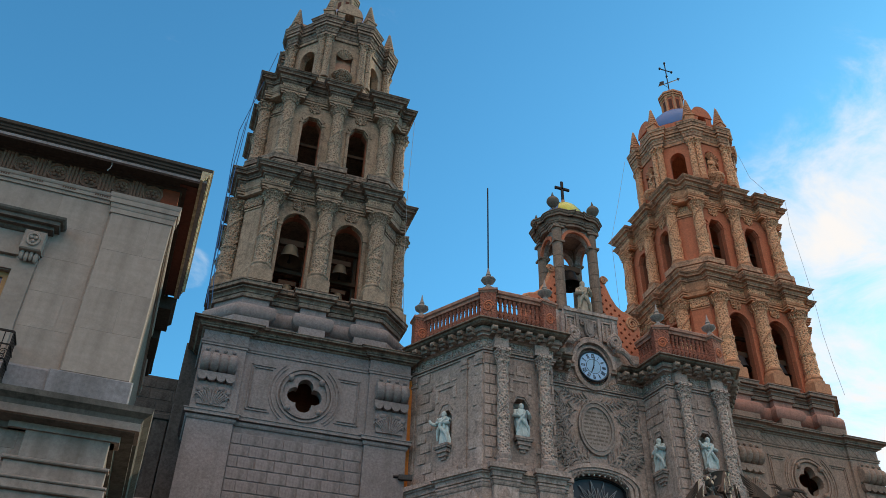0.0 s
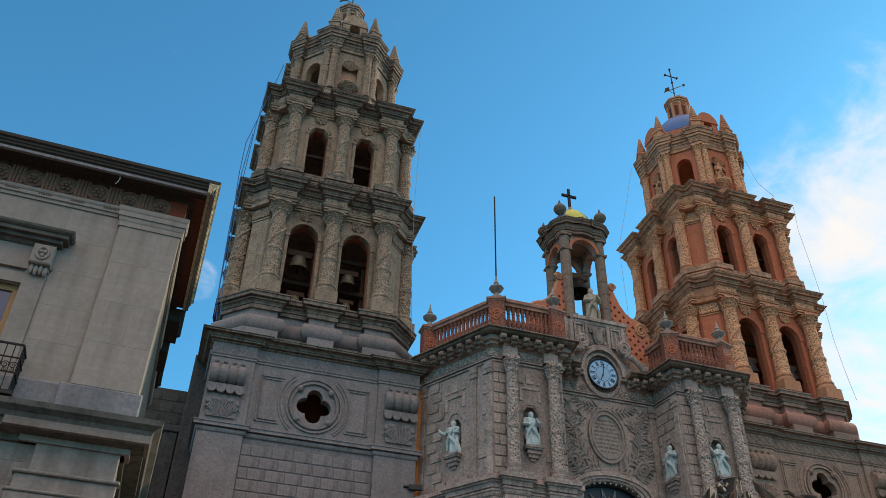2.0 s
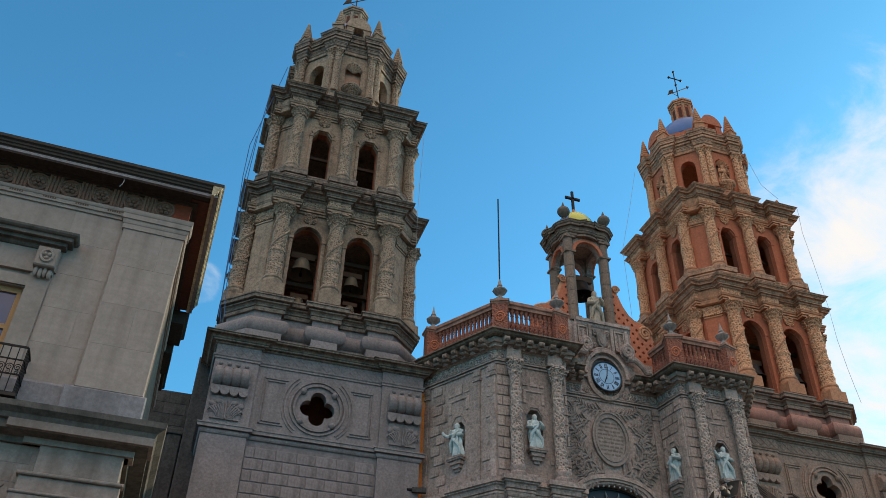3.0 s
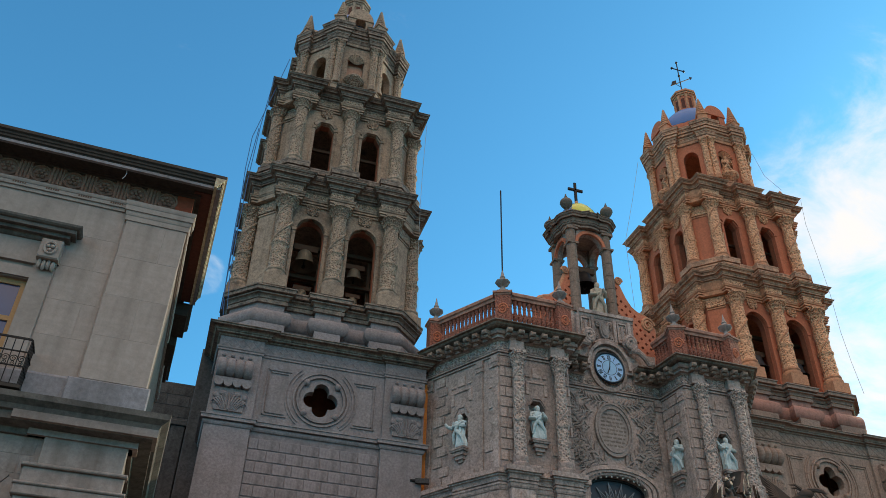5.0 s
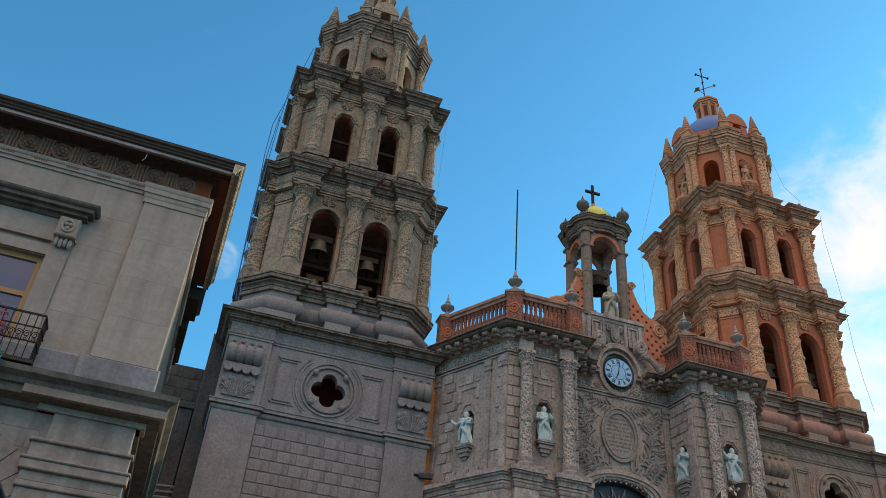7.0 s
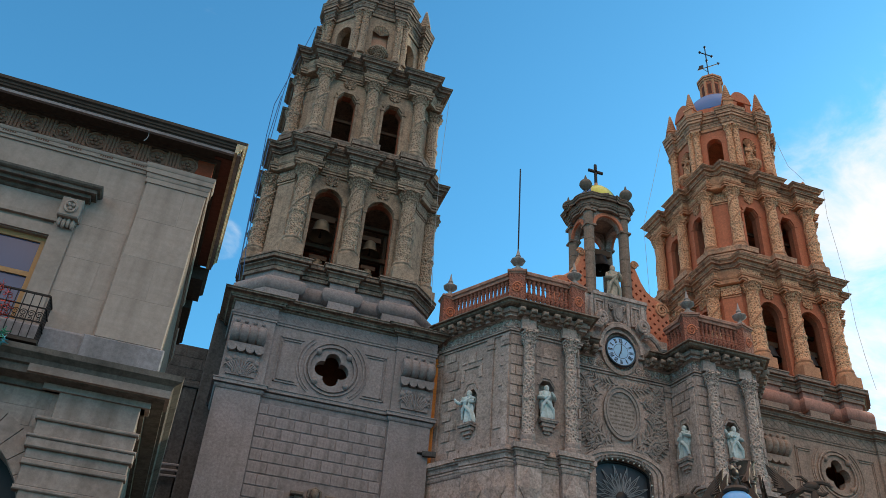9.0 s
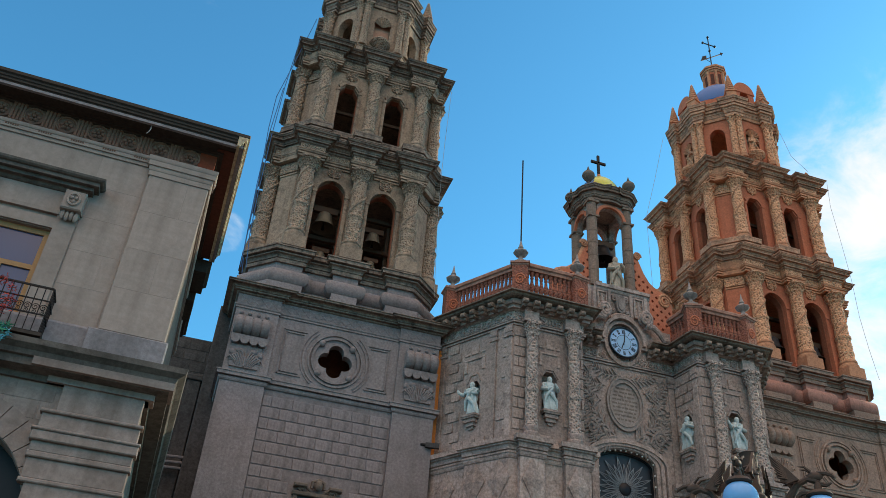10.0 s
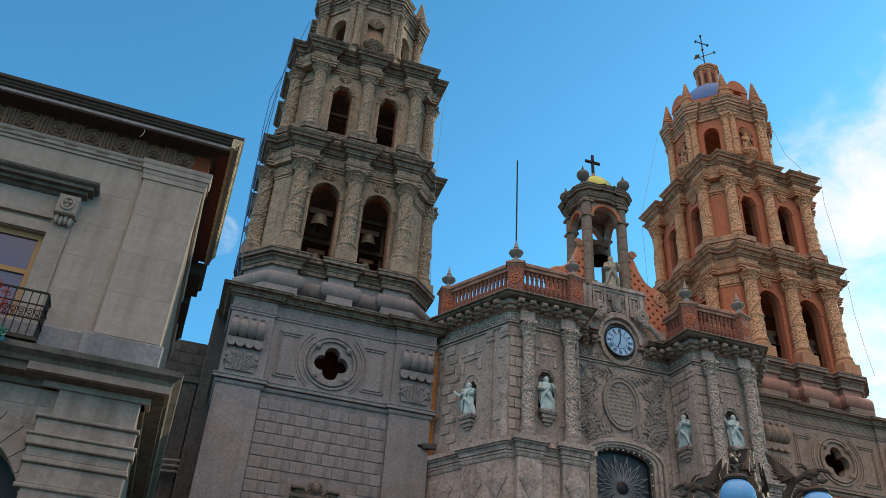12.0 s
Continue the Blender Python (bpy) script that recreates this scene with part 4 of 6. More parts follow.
for path in (LOW, LOW2):
    part("pedestal_wall", Geo().sweep(path, [(-1.0, 0), (0, 0), (0, 9.15), (-1.0, 9.15)], False), PORTAL, P)
    part("pedestal_cornice", Geo().sweep(path, moulded(8.95, 9.5, 0.30, ("ovolo", "fillet", "quirk", "cove", "fillet", "flat")), False), PORTAL, P)
for x, y in ((XM - 5.52, 29.9), (XM - 3.57, 29.9), (XM + 3.57, 29.9), (XM + 5.52, 29.9)):
    g = Geo().box(-0.52, 0.52, -0.30, 0.35, 0, 9.3)
    ped = part("column_pedestal", g, PORTAL, P, m=pose(x, y, 0))
    part("pedestal_cap", Geo().sweep([(-0.52, 0.3), (-0.52, -0.30), (0.52, -0.30), (0.52, 0.3)], moulded(8.98, 9.55, 0.28, ("ovolo", "fillet", "quirk", "cove", "fillet", "flat")), False).box(-0.6, 0.6, -0.4, 0.3, 9.3, 9.56), PORTAL, ped)
    for zc in (8.40, 7.26):
        part("diamond_panel", diamond(0, zc, 0.45, 0.57, -0.30), PORTAL, ped)
for mm, nn, xs in ((*along(LOW[2], LOW[3]), (0.55, 1.75)), (*along(LOW[0], LOW[1]), (1.2,))):
    for x in xs:
        for zc in (8.40, 7.26):
            part("diamond_panel", diamond(x, zc, 0.53, 0.57, 0.0), PORTAL, P, m=mm)
pcols = column_meshes(4.8, 0.265, PORTAL_CARVED, PORTAL, "twist", "portal")
for x, y in ((XM - 5.52, 29.80), (XM - 3.57, 29.80), (XM + 3.57, 29.80), (XM + 5.52, 29.80)):
    put_column(pcols, P, (x, y, 9.55))
# slim pilasters on the angled sides
for mm, xs in ((along(A, B)[0], (0.30, 3.35, 4.22)), (along(E, F)[0], (1.50,)), (along(D, E)[0], (0.25, 5.25))):
    for x in xs:
        g = Geo().worn_box(x - 0.16, x + 0.16, -0.09, 0.02, 9.5, 14.2)
        g.box(x - 0.21, x + 0.21, -0.14, 0.02, 13.75, 13.85).box(x - 0.19, x + 0.19, -0.12, 0.02, 13.95, 14.2)
        part("slim_pilaster", g, PORTAL, P, m=mm)
# entablature
part("architrave", Geo().sweep(PLAN, moulded(14.2, 14.40, 0.16, ("flat", "quirk", "flat", "fillet")), False), PORTAL, P)
part("frieze", Geo().sweep(PLAN, [(-0.1, 14.40), (0.05, 14.40), (0.05, 14.76), (-0.1, 14.76)], False), PORTAL_CARVED, P)
for x, y in ((XM - 5.52, 30.05), (XM - 3.57, 30.05), (XM + 3.57, 30.05), (XM + 5.52, 30.05)):
    part("entablature_block", Geo().box(-0.38, 0.38, -0.28, 0.2, 14.33, 14.44).box(-0.34, 0.34, -0.22, 0.2, 14.44, 14.78), PORTAL, P, m=pose(x, y, 0))
HALF1, HALF2 = [A, B, C, D, (XM - 1.3, 31.9)], [(XM + 1.3, 31.9), E, F, G, H]
for path in (HALF1, HALF2):
    part("cornice", Geo().sweep(path, moulded(14.75, 14.92, 0.42, ("ovolo", "flat", "cove")), False), PORTAL, P)
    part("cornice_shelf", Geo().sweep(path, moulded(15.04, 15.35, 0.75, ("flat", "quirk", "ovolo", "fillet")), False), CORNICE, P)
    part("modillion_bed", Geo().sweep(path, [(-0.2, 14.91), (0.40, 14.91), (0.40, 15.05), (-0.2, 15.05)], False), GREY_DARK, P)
    for p, q in zip(path, path[1:]):
        mm, nn = along(p, q)
        k = max(1, round(nn / 0.52))
        for i in range(k):
            x = nn * (i + 0.5) / k
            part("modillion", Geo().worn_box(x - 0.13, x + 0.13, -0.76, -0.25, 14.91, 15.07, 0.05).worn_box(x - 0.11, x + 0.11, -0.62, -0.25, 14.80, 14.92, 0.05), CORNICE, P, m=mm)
# carved scrollwork on the friezes
SCROLLS = [Geo().tube(spiral(0, 0, 0.16, 1.5, 16, 0.0, e, 0.6), 0.045, 5).mesh("frieze_scroll", PORTAL) for e in (-1, 1)]
for p, q in zip(PLAN, PLAN[1:]):
    mm, nn = along(p, q)
    k = max(1, int(nn / 0.5))
    for i in range(k):
        part("frieze_scroll", SCROLLS[i % 2], None, P, m=mm @ pose(nn * (i + 0.5) / k, -0.07, 14.58))
part("roof_deck", Geo().prism([A, (XM - 6.2, 30.5), (XM - 3.0, 30.5), (XM - 2.7, 32.3), (XM + 2.7, 32.3), (XM + 3.0, 30.5), (XM + 6.2, 30.5), H, (XM + 8.4, 46), (XM - 8.4, 46)], 14.6, 15.3), PORTAL, P)
# sunlight that falls into the gap, put into a bright orange colour
part("gap_strip", Geo().box(XM - 8.62, XM - 8.30, 33.78, 33.98, 9.6, 14.1), stone("orange_sunlight", (0.66, 0.22, 0.05), stain=0.4, grime=0.3, stain_col=(0.2, 0.09, 0.03)), P, "strip beside the tower with sunlight painted in orange")
part("nave_wall", Geo().box(XM - 8.4, XM + 8.4, 35.5, 60, 0, 14.6), GREY_DARK, P)

# balustrades
BAL = Geo().lathe([(r * 1.1, z * 1.32) for r, z in ((0.10, 0), (0.10, 0.06), (0.05, 0.09), (0.055, 0.14), (0.115, 0.26), (0.12, 0.33), (0.07, 0.44), (0.06, 0.55), (0.085, 0.58), (0.06, 0.61), (0.10, 0.68), (0.10, 0.76))], 10).mesh("baluster", BALUSTER, True)


ROOF = 20.65                                            # top of the portal's cornice


def balustrade(p, q, z, label):
    mm, nn = along(p, q)
    t = new("balustrade")
    t.matrix_basis = mm @ pose(0, 0, z) @ Matrix.Diagonal((1, 1, 1.38, 1))
    tagged(t, label, "balustrade", "roof balustrades")
    part("plinth_rail", Geo().box(0, nn, -0.19, 0.19, 0, 0.18), COPING, t)
    part("handrail", Geo().sweep([(0, 0), (nn, 0)], [(-0.20, 1.17), (0.16, 1.17), (0.17, 1.27), (0.24, 1.30), (0.24, 1.40), (0.18, 1.45), (-0.24, 1.45)], False), COPING, t)
    k = max(2, round(nn / 0.235))
    for i in range(k):
        part("baluster", BAL, None, t, m=pose(nn * (i + 0.5) / k, 0, 0.17))
    return t


def pier(x, y, rz, urn="urn"):
    t = thing("balustrade_pier", "terracotta balustrade pier with carved panel and stone urn", "pier", (x, y, ROOF), rz, "balustrade piers")
    t.scale.z = 1.27
    part("shaft", Geo().box(-0.36, 0.36, -0.30, 0.30, 0, 1.32), BALUSTER, t)
    g = Geo().tube(spiral(0, 0.72, 0.24, 2, 20, -0.31), 0.04, 5)
    part("carved_panel", g, PINK, t)
    part("cap", Geo().sweep([(-0.36, -0.30), (0.36, -0.30), (0.36, 0.30), (-0.36, 0.30)], moulded(1.30, 1.46, 0.09, ("ovolo", "flat"))).box(-0.36, 0.36, -0.3, 0.3, 1.30, 1.455), COPING, t)
    part("urn_plinth", Geo().worn_box(-0.25, 0.25, -0.25, 0.25, 1.45, 1.57, 0.02), PANEL, t)
    u = Geo().lathe([(r * 0.86, z * 0.90 + 0.43) for r, z in [(0.27, 1.26), (0.26, 1.34), (0.13, 1.42), (0.11, 1.5), (0.34, 1.62), (0.42, 1.72), (0.40, 1.76), (0.16, 1.86), (0.12, 1.92), (0.16, 1.97), (0.11, 2.04), (0.05, 2.25), (0.02, 2.4)]], 8)
    part("urn", u, PANEL, t, "grey weathered stone urn", smooth=True)
    return t


for p, q, side in (((-8.1, 33.9), (-5.95, 30.3), "on the angled wing of the portal"), ((-5.95, 30.3), (-3.15, 30.3), "on the front of the wing"), ((-3.1, 30.35), (-2.95, 32.1), "turning back to the clock gable"),
                   ((2.95, 32.1), (3.1, 30.35), "turning out from the clock gable"), ((3.15, 30.3), (5.95, 30.3), "on the front of the wing"), ((5.95, 30.3), (8.1, 33.9), "running back to the tower")):
    balustrade((XM + p[0], p[1]), (XM + q[0], q[1]), ROOF, "terracotta balustrade " + side)
for x, y, rz in ((-8.1, 33.8, 0), (-5.97, 30.25, -25), (-3.05, 30.3, 10), (3.05, 30.3, -20), (5.97, 30.25, 20)):
    pier(XM + x, y, rz)
rod = Geo().tube([(0, 0, 2.9), (0, 0, 8.1)], 0.035, 6)
solo("lightning_rod", rod, IRON, "thin dark metal lightning rod on an urn", "lightning rod", (XM - 5.97, 30.25, ROOF))

# clock gable
m, n = along(D, E)
GX, GZ = 2.75, 15.22                                    # the clock's centre on the middle wall
g = Geo()
for i in range(24):
    t0, t1 = math.pi * i / 24, math.pi * (i + 1) / 24
    g.slab([(GX + 1.02 * math.cos(t0), GZ + 1.02 * math.sin(t0)), (GX + 1.02 * math.cos(t1), GZ + 1.02 * math.sin(t1)), (GX + 1.17 * math.cos(t1), GZ + 1.17 * math.sin(t1)), (GX + 1.17 * math.cos(t0), GZ + 1.17 * math.sin(t0))], -0.36, 0.0)
part("clock_hood", g, PORTAL, P, m=m)
part("clock_bed", Geo().lathe([(0.98, -0.02), (0.98, 0.18), (0.83, 0.24), (0.83, -0.02)], 40, pose(GX, 0, GZ, 90), ring=True), PORTAL, P, m=m, smooth=True)
for s in (-1, 1):
    g = Geo()
    g.tube(spiral(GX + s * 1.10, 16.35, 0.34, 2.2, 34, -0.62, s, -1.6), 0.085, 8).tube(spiral(GX + s * 1.10, 16.35, 0.34, 2.2, 34, -0.42, s, -1.6), 0.085, 8)
    g.tube([(GX + s * 1.12, -0.55, 16.02), (GX + s * 1.5, -0.55, 16.05), (GX + s * 1.8, -0.55, 15.85), (GX + s * 2.05, -0.5, 15.6), (GX + s * 2.3, -0.5, 15.62)], 0.13, 8)
    g.slab([(GX + s * 0.9, 15.9), (GX + s * 1.3, 16.1), (GX + s * 1.6, 15.75), (GX + s * 2.05, 15.1), (GX + s * 0.9, 15.1)], -0.2, 0.0)
    part("gable_scroll", g, PORTAL, P, m=m, smooth=True)
part("parapet", Geo().box(1.45, 4.45, -0.02, 0.6, 16.0, 17.6), PORTAL, P, m=m)
part("parapet_coping", Geo().sweep([(1.45, -0.02), (4.45, -0.02)], moulded(17.5, 17.8, 0.14, ("ovolo", "flat")), False), PORTAL, P, m=m)
for e in (-1, 1):                                        # carved panels and strips to each side of the shield
    for x, w in ((0.60, 0.085), (1.40, 0.09)):
        part("parapet_strip", Geo().worn_box(GX + e * x - w, GX + e * x + w, -0.17, 0.0, 16.2, 17.52, 0.02), PORTAL, P, m=m)
    x = GX + e * 1.0
    part("parapet_panel", Geo().worn_box(x - 0.23, x + 0.23, -0.10, 0.0, 16.55, 17.38, 0.02), PORTAL_CARVED, P, m=m)
    g = Geo()
    for x0, x1, z0, z1 in ((x - 0.27, x - 0.20, 16.5, 17.43), (x + 0.20, x + 0.27, 16.5, 17.43), (x - 0.2, x + 0.2, 17.36, 17.43), (x - 0.2, x + 0.2, 16.5, 16.57)):
        g.box(x0, x1, -0.17, 0.0, z0, z1)
    part("panel_border", g, PORTAL, P, m=m)
    part("panel_boss", Geo().worn_box(x - 0.07, x + 0.07, -0.18, -0.05, 16.65, 17.28, 0.04), PORTAL, P, m=m)
    part("shield_scroll", Geo().tube(spiral(GX + e * 0.33, 17.22, 0.15, 1.5, 16, -0.10, e, 0.6), 0.05, 5), PORTAL, P, m=m)
    part("shield_scroll", Geo().tube(spiral(GX + e * 0.40, 16.62, 0.12, 1.5, 16, -0.10, -e, 0.6), 0.045, 5), PORTAL, P, m=m)
sh = [(0.0, -0.36), (0.17, -0.26), (0.24, -0.05), (0.26, 0.32), (0.12, 0.27), (0.0, 0.36)]
sh = [(GX + x, 16.9 + z) for x, z in sh + [(-x, z) for x, z in sh[-2:0:-1]]]
part("shield", Geo().slab(sh, -0.20, 0.0).slab([(GX + 0.66 * (x - GX), 16.9 + 0.66 * (z - 16.9)) for x, z in sh], -0.24, -0.18), PANEL, P, m=m)
part("hood_ledge", Geo().tube([(GX + 0.62 * math.sin(a), -0.22, 16.42 - 0.30 * (1 - math.cos(a))) for a in np.linspace(-1.3, 1.3, 11)], 0.10, 8).tube([(GX + 0.55 * math.sin(a), -0.15, 16.28 - 0.30 * (1 - math.cos(a))) for a in np.linspace(-1.2, 1.2, 11)], 0.07, 6), PORTAL, P, m=m, smooth=True)

ck = thing("clock", "round white enamel clock with blue ring and black numerals", "clock")
ck.matrix_basis = m @ pose(GX, -0.24, fitted_height(GZ, PORTAL_LEVELS), 90) @ Matrix.Scale(0.84, 4)
part("bezel", Geo().lathe([(0.86, 0), (0.97, 0), (0.97, 0.06), (0.93, 0.10), (0.89, 0.08), (0.86, 0.02)], 48, ring=True), plain("blue_black_bezel", (0.03, 0.04, 0.055), 0.5), ck, "dark bezel", smooth=True)
part("dial", Geo().lathe([(0.02, 0.03), (0.88, 0.03), (0.88, 0.015), (0.02, 0.015)], 48), DIAL, ck)
part("dial_ring", Geo().lathe([(0.44, 0.038), (0.465, 0.038), (0.465, 0.028), (0.44, 0.028)], 48, ring=True), BLACK, ck)
part("outer_ring", Geo().lathe([(0.845, 0.036), (0.88, 0.046), (0.88, 0.02), (0.845, 0.02)], 48, ring=True), DIAL_BLUE, ck, "blue outer ring")
part("inner_dial", Geo().lathe([(0.02, 0.036), (0.44, 0.036), (0.44, 0.03), (0.02, 0.03)], 48), stone("pale_blue_enamel", (0.28, 0.50, 0.72), vary=0.05, bump=0.02, rough=0.35, stain=0.1), ck)
ROMAN = ("XII", "I", "II", "III", "IIII", "V", "VI", "VII", "VIII", "IX", "X", "XI")
for i, word in enumerate(ROMAN):
    mk = Geo()
    wide = {"I": 0.055, "V": 0.10, "X": 0.10}
    x = -sum(wide[c] for c in word) / 2
    for c in word:
        w = wide[c]
        mid = x + w / 2
        for xa, xb in {"I": ((mid, mid),), "V": ((x + 0.012, mid), (x + w - 0.012, mid)), "X": ((x + 0.012, x + w - 0.012), (x + w - 0.012, x + 0.012))}[c]:
            z = 0.031 + 0.002 * (xa > xb)
            mk.add([(q, y, zz) for zz in (z, z + 0.010) for q, y in ((xa - 0.015, 0.80), (xa + 0.015, 0.80), (xb + 0.015, 0.53), (xb - 0.015, 0.53))],
                   [(0, 1, 2, 3), (7, 6, 5, 4), (0, 4, 5, 1), (1, 5, 6, 2), (2, 6, 7, 3), (3, 7, 4, 0)])
        x += w
    part("numeral", mk, BLACK, ck, m=pose(0, 0, 0, 0, 0, -30 * i))
part("hour_hand", Geo().box(-0.028, 0.028, -0.1, 0.42, 0.045, 0.055), BLACK, ck, m=pose(0, 0, 0, 0, 0, 158))
part("minute_hand", Geo().box(-0.022, 0.022, -0.16, 0.64, 0.057, 0.067), BLACK, ck, m=pose(0, 0, 0, 0, 0, -8))

# the oval inscription and the leaf carving round it
OX, OZ = 2.75, 12.60
tab = Geo()
N = 48
for r0, r1, d in ((0.0, 0.74, 0.05), (0.74, 0.81, 0.13), (0.81, 0.89, 0.09), (0.89, 0.95, 0.14)):
    for i in range(N):
        a, b = 2 * math.pi * i / N, 2 * math.pi * (i + 1) / N
        k0, k1 = (r0, r0 * 1.25), (r1, r1 * 1.25)
        if r0 == 0:
            tab.slab([(OX, OZ), (OX + k1[0] * math.cos(a), OZ + k1[1] * math.sin(a)), (OX + k1[0] * math.cos(b), OZ + k1[1] * math.sin(b))], -d, 0.01)
        else:
            tab.slab([(OX + k0[0] * math.cos(a), OZ + k0[1] * math.sin(a)), (OX + k1[0] * math.cos(a), OZ + k1[1] * math.sin(a)), (OX + k1[0] * math.cos(b), OZ + k1[1] * math.sin(b)), (OX + k0[0] * math.cos(b), OZ + k0[1] * math.sin(b))], -d, 0.01)
plaque = part("inscription_plaque", tab, PANEL, P, "oval stone plaque with worn lines of writing", m=m)
rng = random.Random(5)
for i in range(9):
    z = OZ + 0.68 - i * 0.17
    w = 0.74 * math.sqrt(max(0.05, 1 - ((z - OZ) / 0.96) ** 2)) * 0.86
    x = OX - w
    while x < OX + w - 0.06:
        l = rng.uniform(0.10, 0.28)
        part("writing_bar", Geo().box(x, min(x + l, OX + w), -0.056, -0.045, z - 0.035, z + 0.035), GREY_DARK, plaque)
        x += l + 0.045


def leafy(g, pts, r, leaves, size, rng):
    g.tube(pts, r, 6, [1 - 0.6 * i / (len(pts) - 1) for i in range(len(pts))])
    for i in range(leaves):
        t = (i + 0.6) / leaves * (len(pts) - 1.01)
        k = int(t)
        a, b = Vector(pts[k]), Vector(pts[k + 1])
        p, d = a.lerp(b, t - k), (b - a).normalized()
        for s in (-1, 1):
            side = Vector((-d.z, 0, d.x)) * s
            q = size * (1 - 0.45 * i / leaves) * rng.uniform(0.8, 1.15)
            e = (d * 0.75 + side * 0.8).normalized()
            g.tube([p, p + e * q * 0.5 + Vector((0, -0.03, 0)), p + e * q + side * q * 0.15 + Vector((0, -0.015, 0))], 0.050 * q / 0.36, 6, [0.7, 1.3, 0.25])


for s in (-1, 1):
    for j, (x0, z0, x1, z1, bend) in enumerate(((0.35, 11.0, 1.85, 13.95, 0.55), (0.6, 10.95, 2.05, 12.2, 0.5), (0.95, 11.25, 1.95, 11.2, -0.25), (1.2, 12.6, 2.05, 13.2, 0.15), (0.15, 13.85, 1.6, 14.1, 0.1), (1.1, 11.7, 2.2, 12.7, 0.2), (1.0, 13.3, 1.9, 13.75, 0.25), (1.3, 13.0, 2.25, 13.9, 0.1), (0.7, 10.85, 1.75, 10.95, 0.1), (1.5, 11.9, 2.25, 11.75, 0.0))):
        g = Geo()
        pts = []
        for i in range(9):
            t = i / 8
            pts.append((OX + s * (x0 + (x1 - x0) * t + bend * math.sin(math.pi * t)), -0.03, z0 + (z1 - z0) * t - 0.18 * math.sin(math.pi * t)))
        leafy(g, pts, 0.05, 12 if j < 2 else 8, 0.46 if j < 2 else 0.36, rng)
        part("leaf_carving", g, PANEL, P, m=m, smooth=True)
    g = Geo().tube(spiral(OX + s * 1.7, 11.35, 0.35, 1.8, 24, -0.06, s), 0.07, 6)
    part("leaf_carving", g, PANEL, P, m=m, smooth=True)

# window with a burst of rays in the arch
W = thing("arched_window", "dark arched window with a burst of metal rays", "window")
W.matrix_basis = m @ pose(2.75, 0.36, 0)
def window_head(x, grow=0.0):
    return 14.62 + (0.60 + grow) * math.sqrt(max(0.0, 1 - (x / (1.43 + grow)) ** 2))


head = [(x, window_head(x)) for x in np.linspace(1.42, -1.42, 19)]
part("pane", Geo().slab([(-1.42, 6.2), (1.42, 6.2)] + head, 0.02, 0.06), glass("dark_glass", (0.012, 0.016, 0.024), 0.5), W)
g = Geo().tube([(x, -0.02, z - 0.05) for x, z in head], 0.06, 6)
for x in (-1.38, 1.38):
    g.box(x - 0.06, x + 0.06, -0.06, 0.03, 6.2, 14.75)
part("window_frame", g, BLACK, W)
SILVER = plain("dull_silver_metal", (0.24, 0.26, 0.28), 0.5, 0.1)
HUB = 13.55
for i in range(28):
    a = 2 * math.pi * i / 28
    ln = min(1.15 if i % 2 else 1.50, 1.32 / max(0.05, abs(math.cos(a))))
    p0, p1, p2 = [Vector((r * math.cos(a), y, HUB + r * math.sin(a))) for r, y in ((0.26, -0.04), (0.65 * ln, -0.05), (ln, -0.04))]
    sd = Vector((-math.sin(a), 0, math.cos(a))) * 0.085
    part("ray", Geo().tube([p0, p1 + sd, p2], 0.018, 4).tube([p0, p1 - sd, p2], 0.018, 4).tube([p0, p2], 0.010, 4), SILVER, W)
part("hub", Geo().lathe([(0.02, 0.08), (0.24, 0.07), (0.29, 0.03), (0.29, -0.02)], 20, pose(0, -0.04, HUB, 90)), BLACK, W, smooth=True)
for i in range(4):
    part("glazing_bar", Geo().box(-1.4, 1.4, -0.01, 0.02, 7.2 + i * 1.5, 7.25 + i * 1.5), IRON, W)


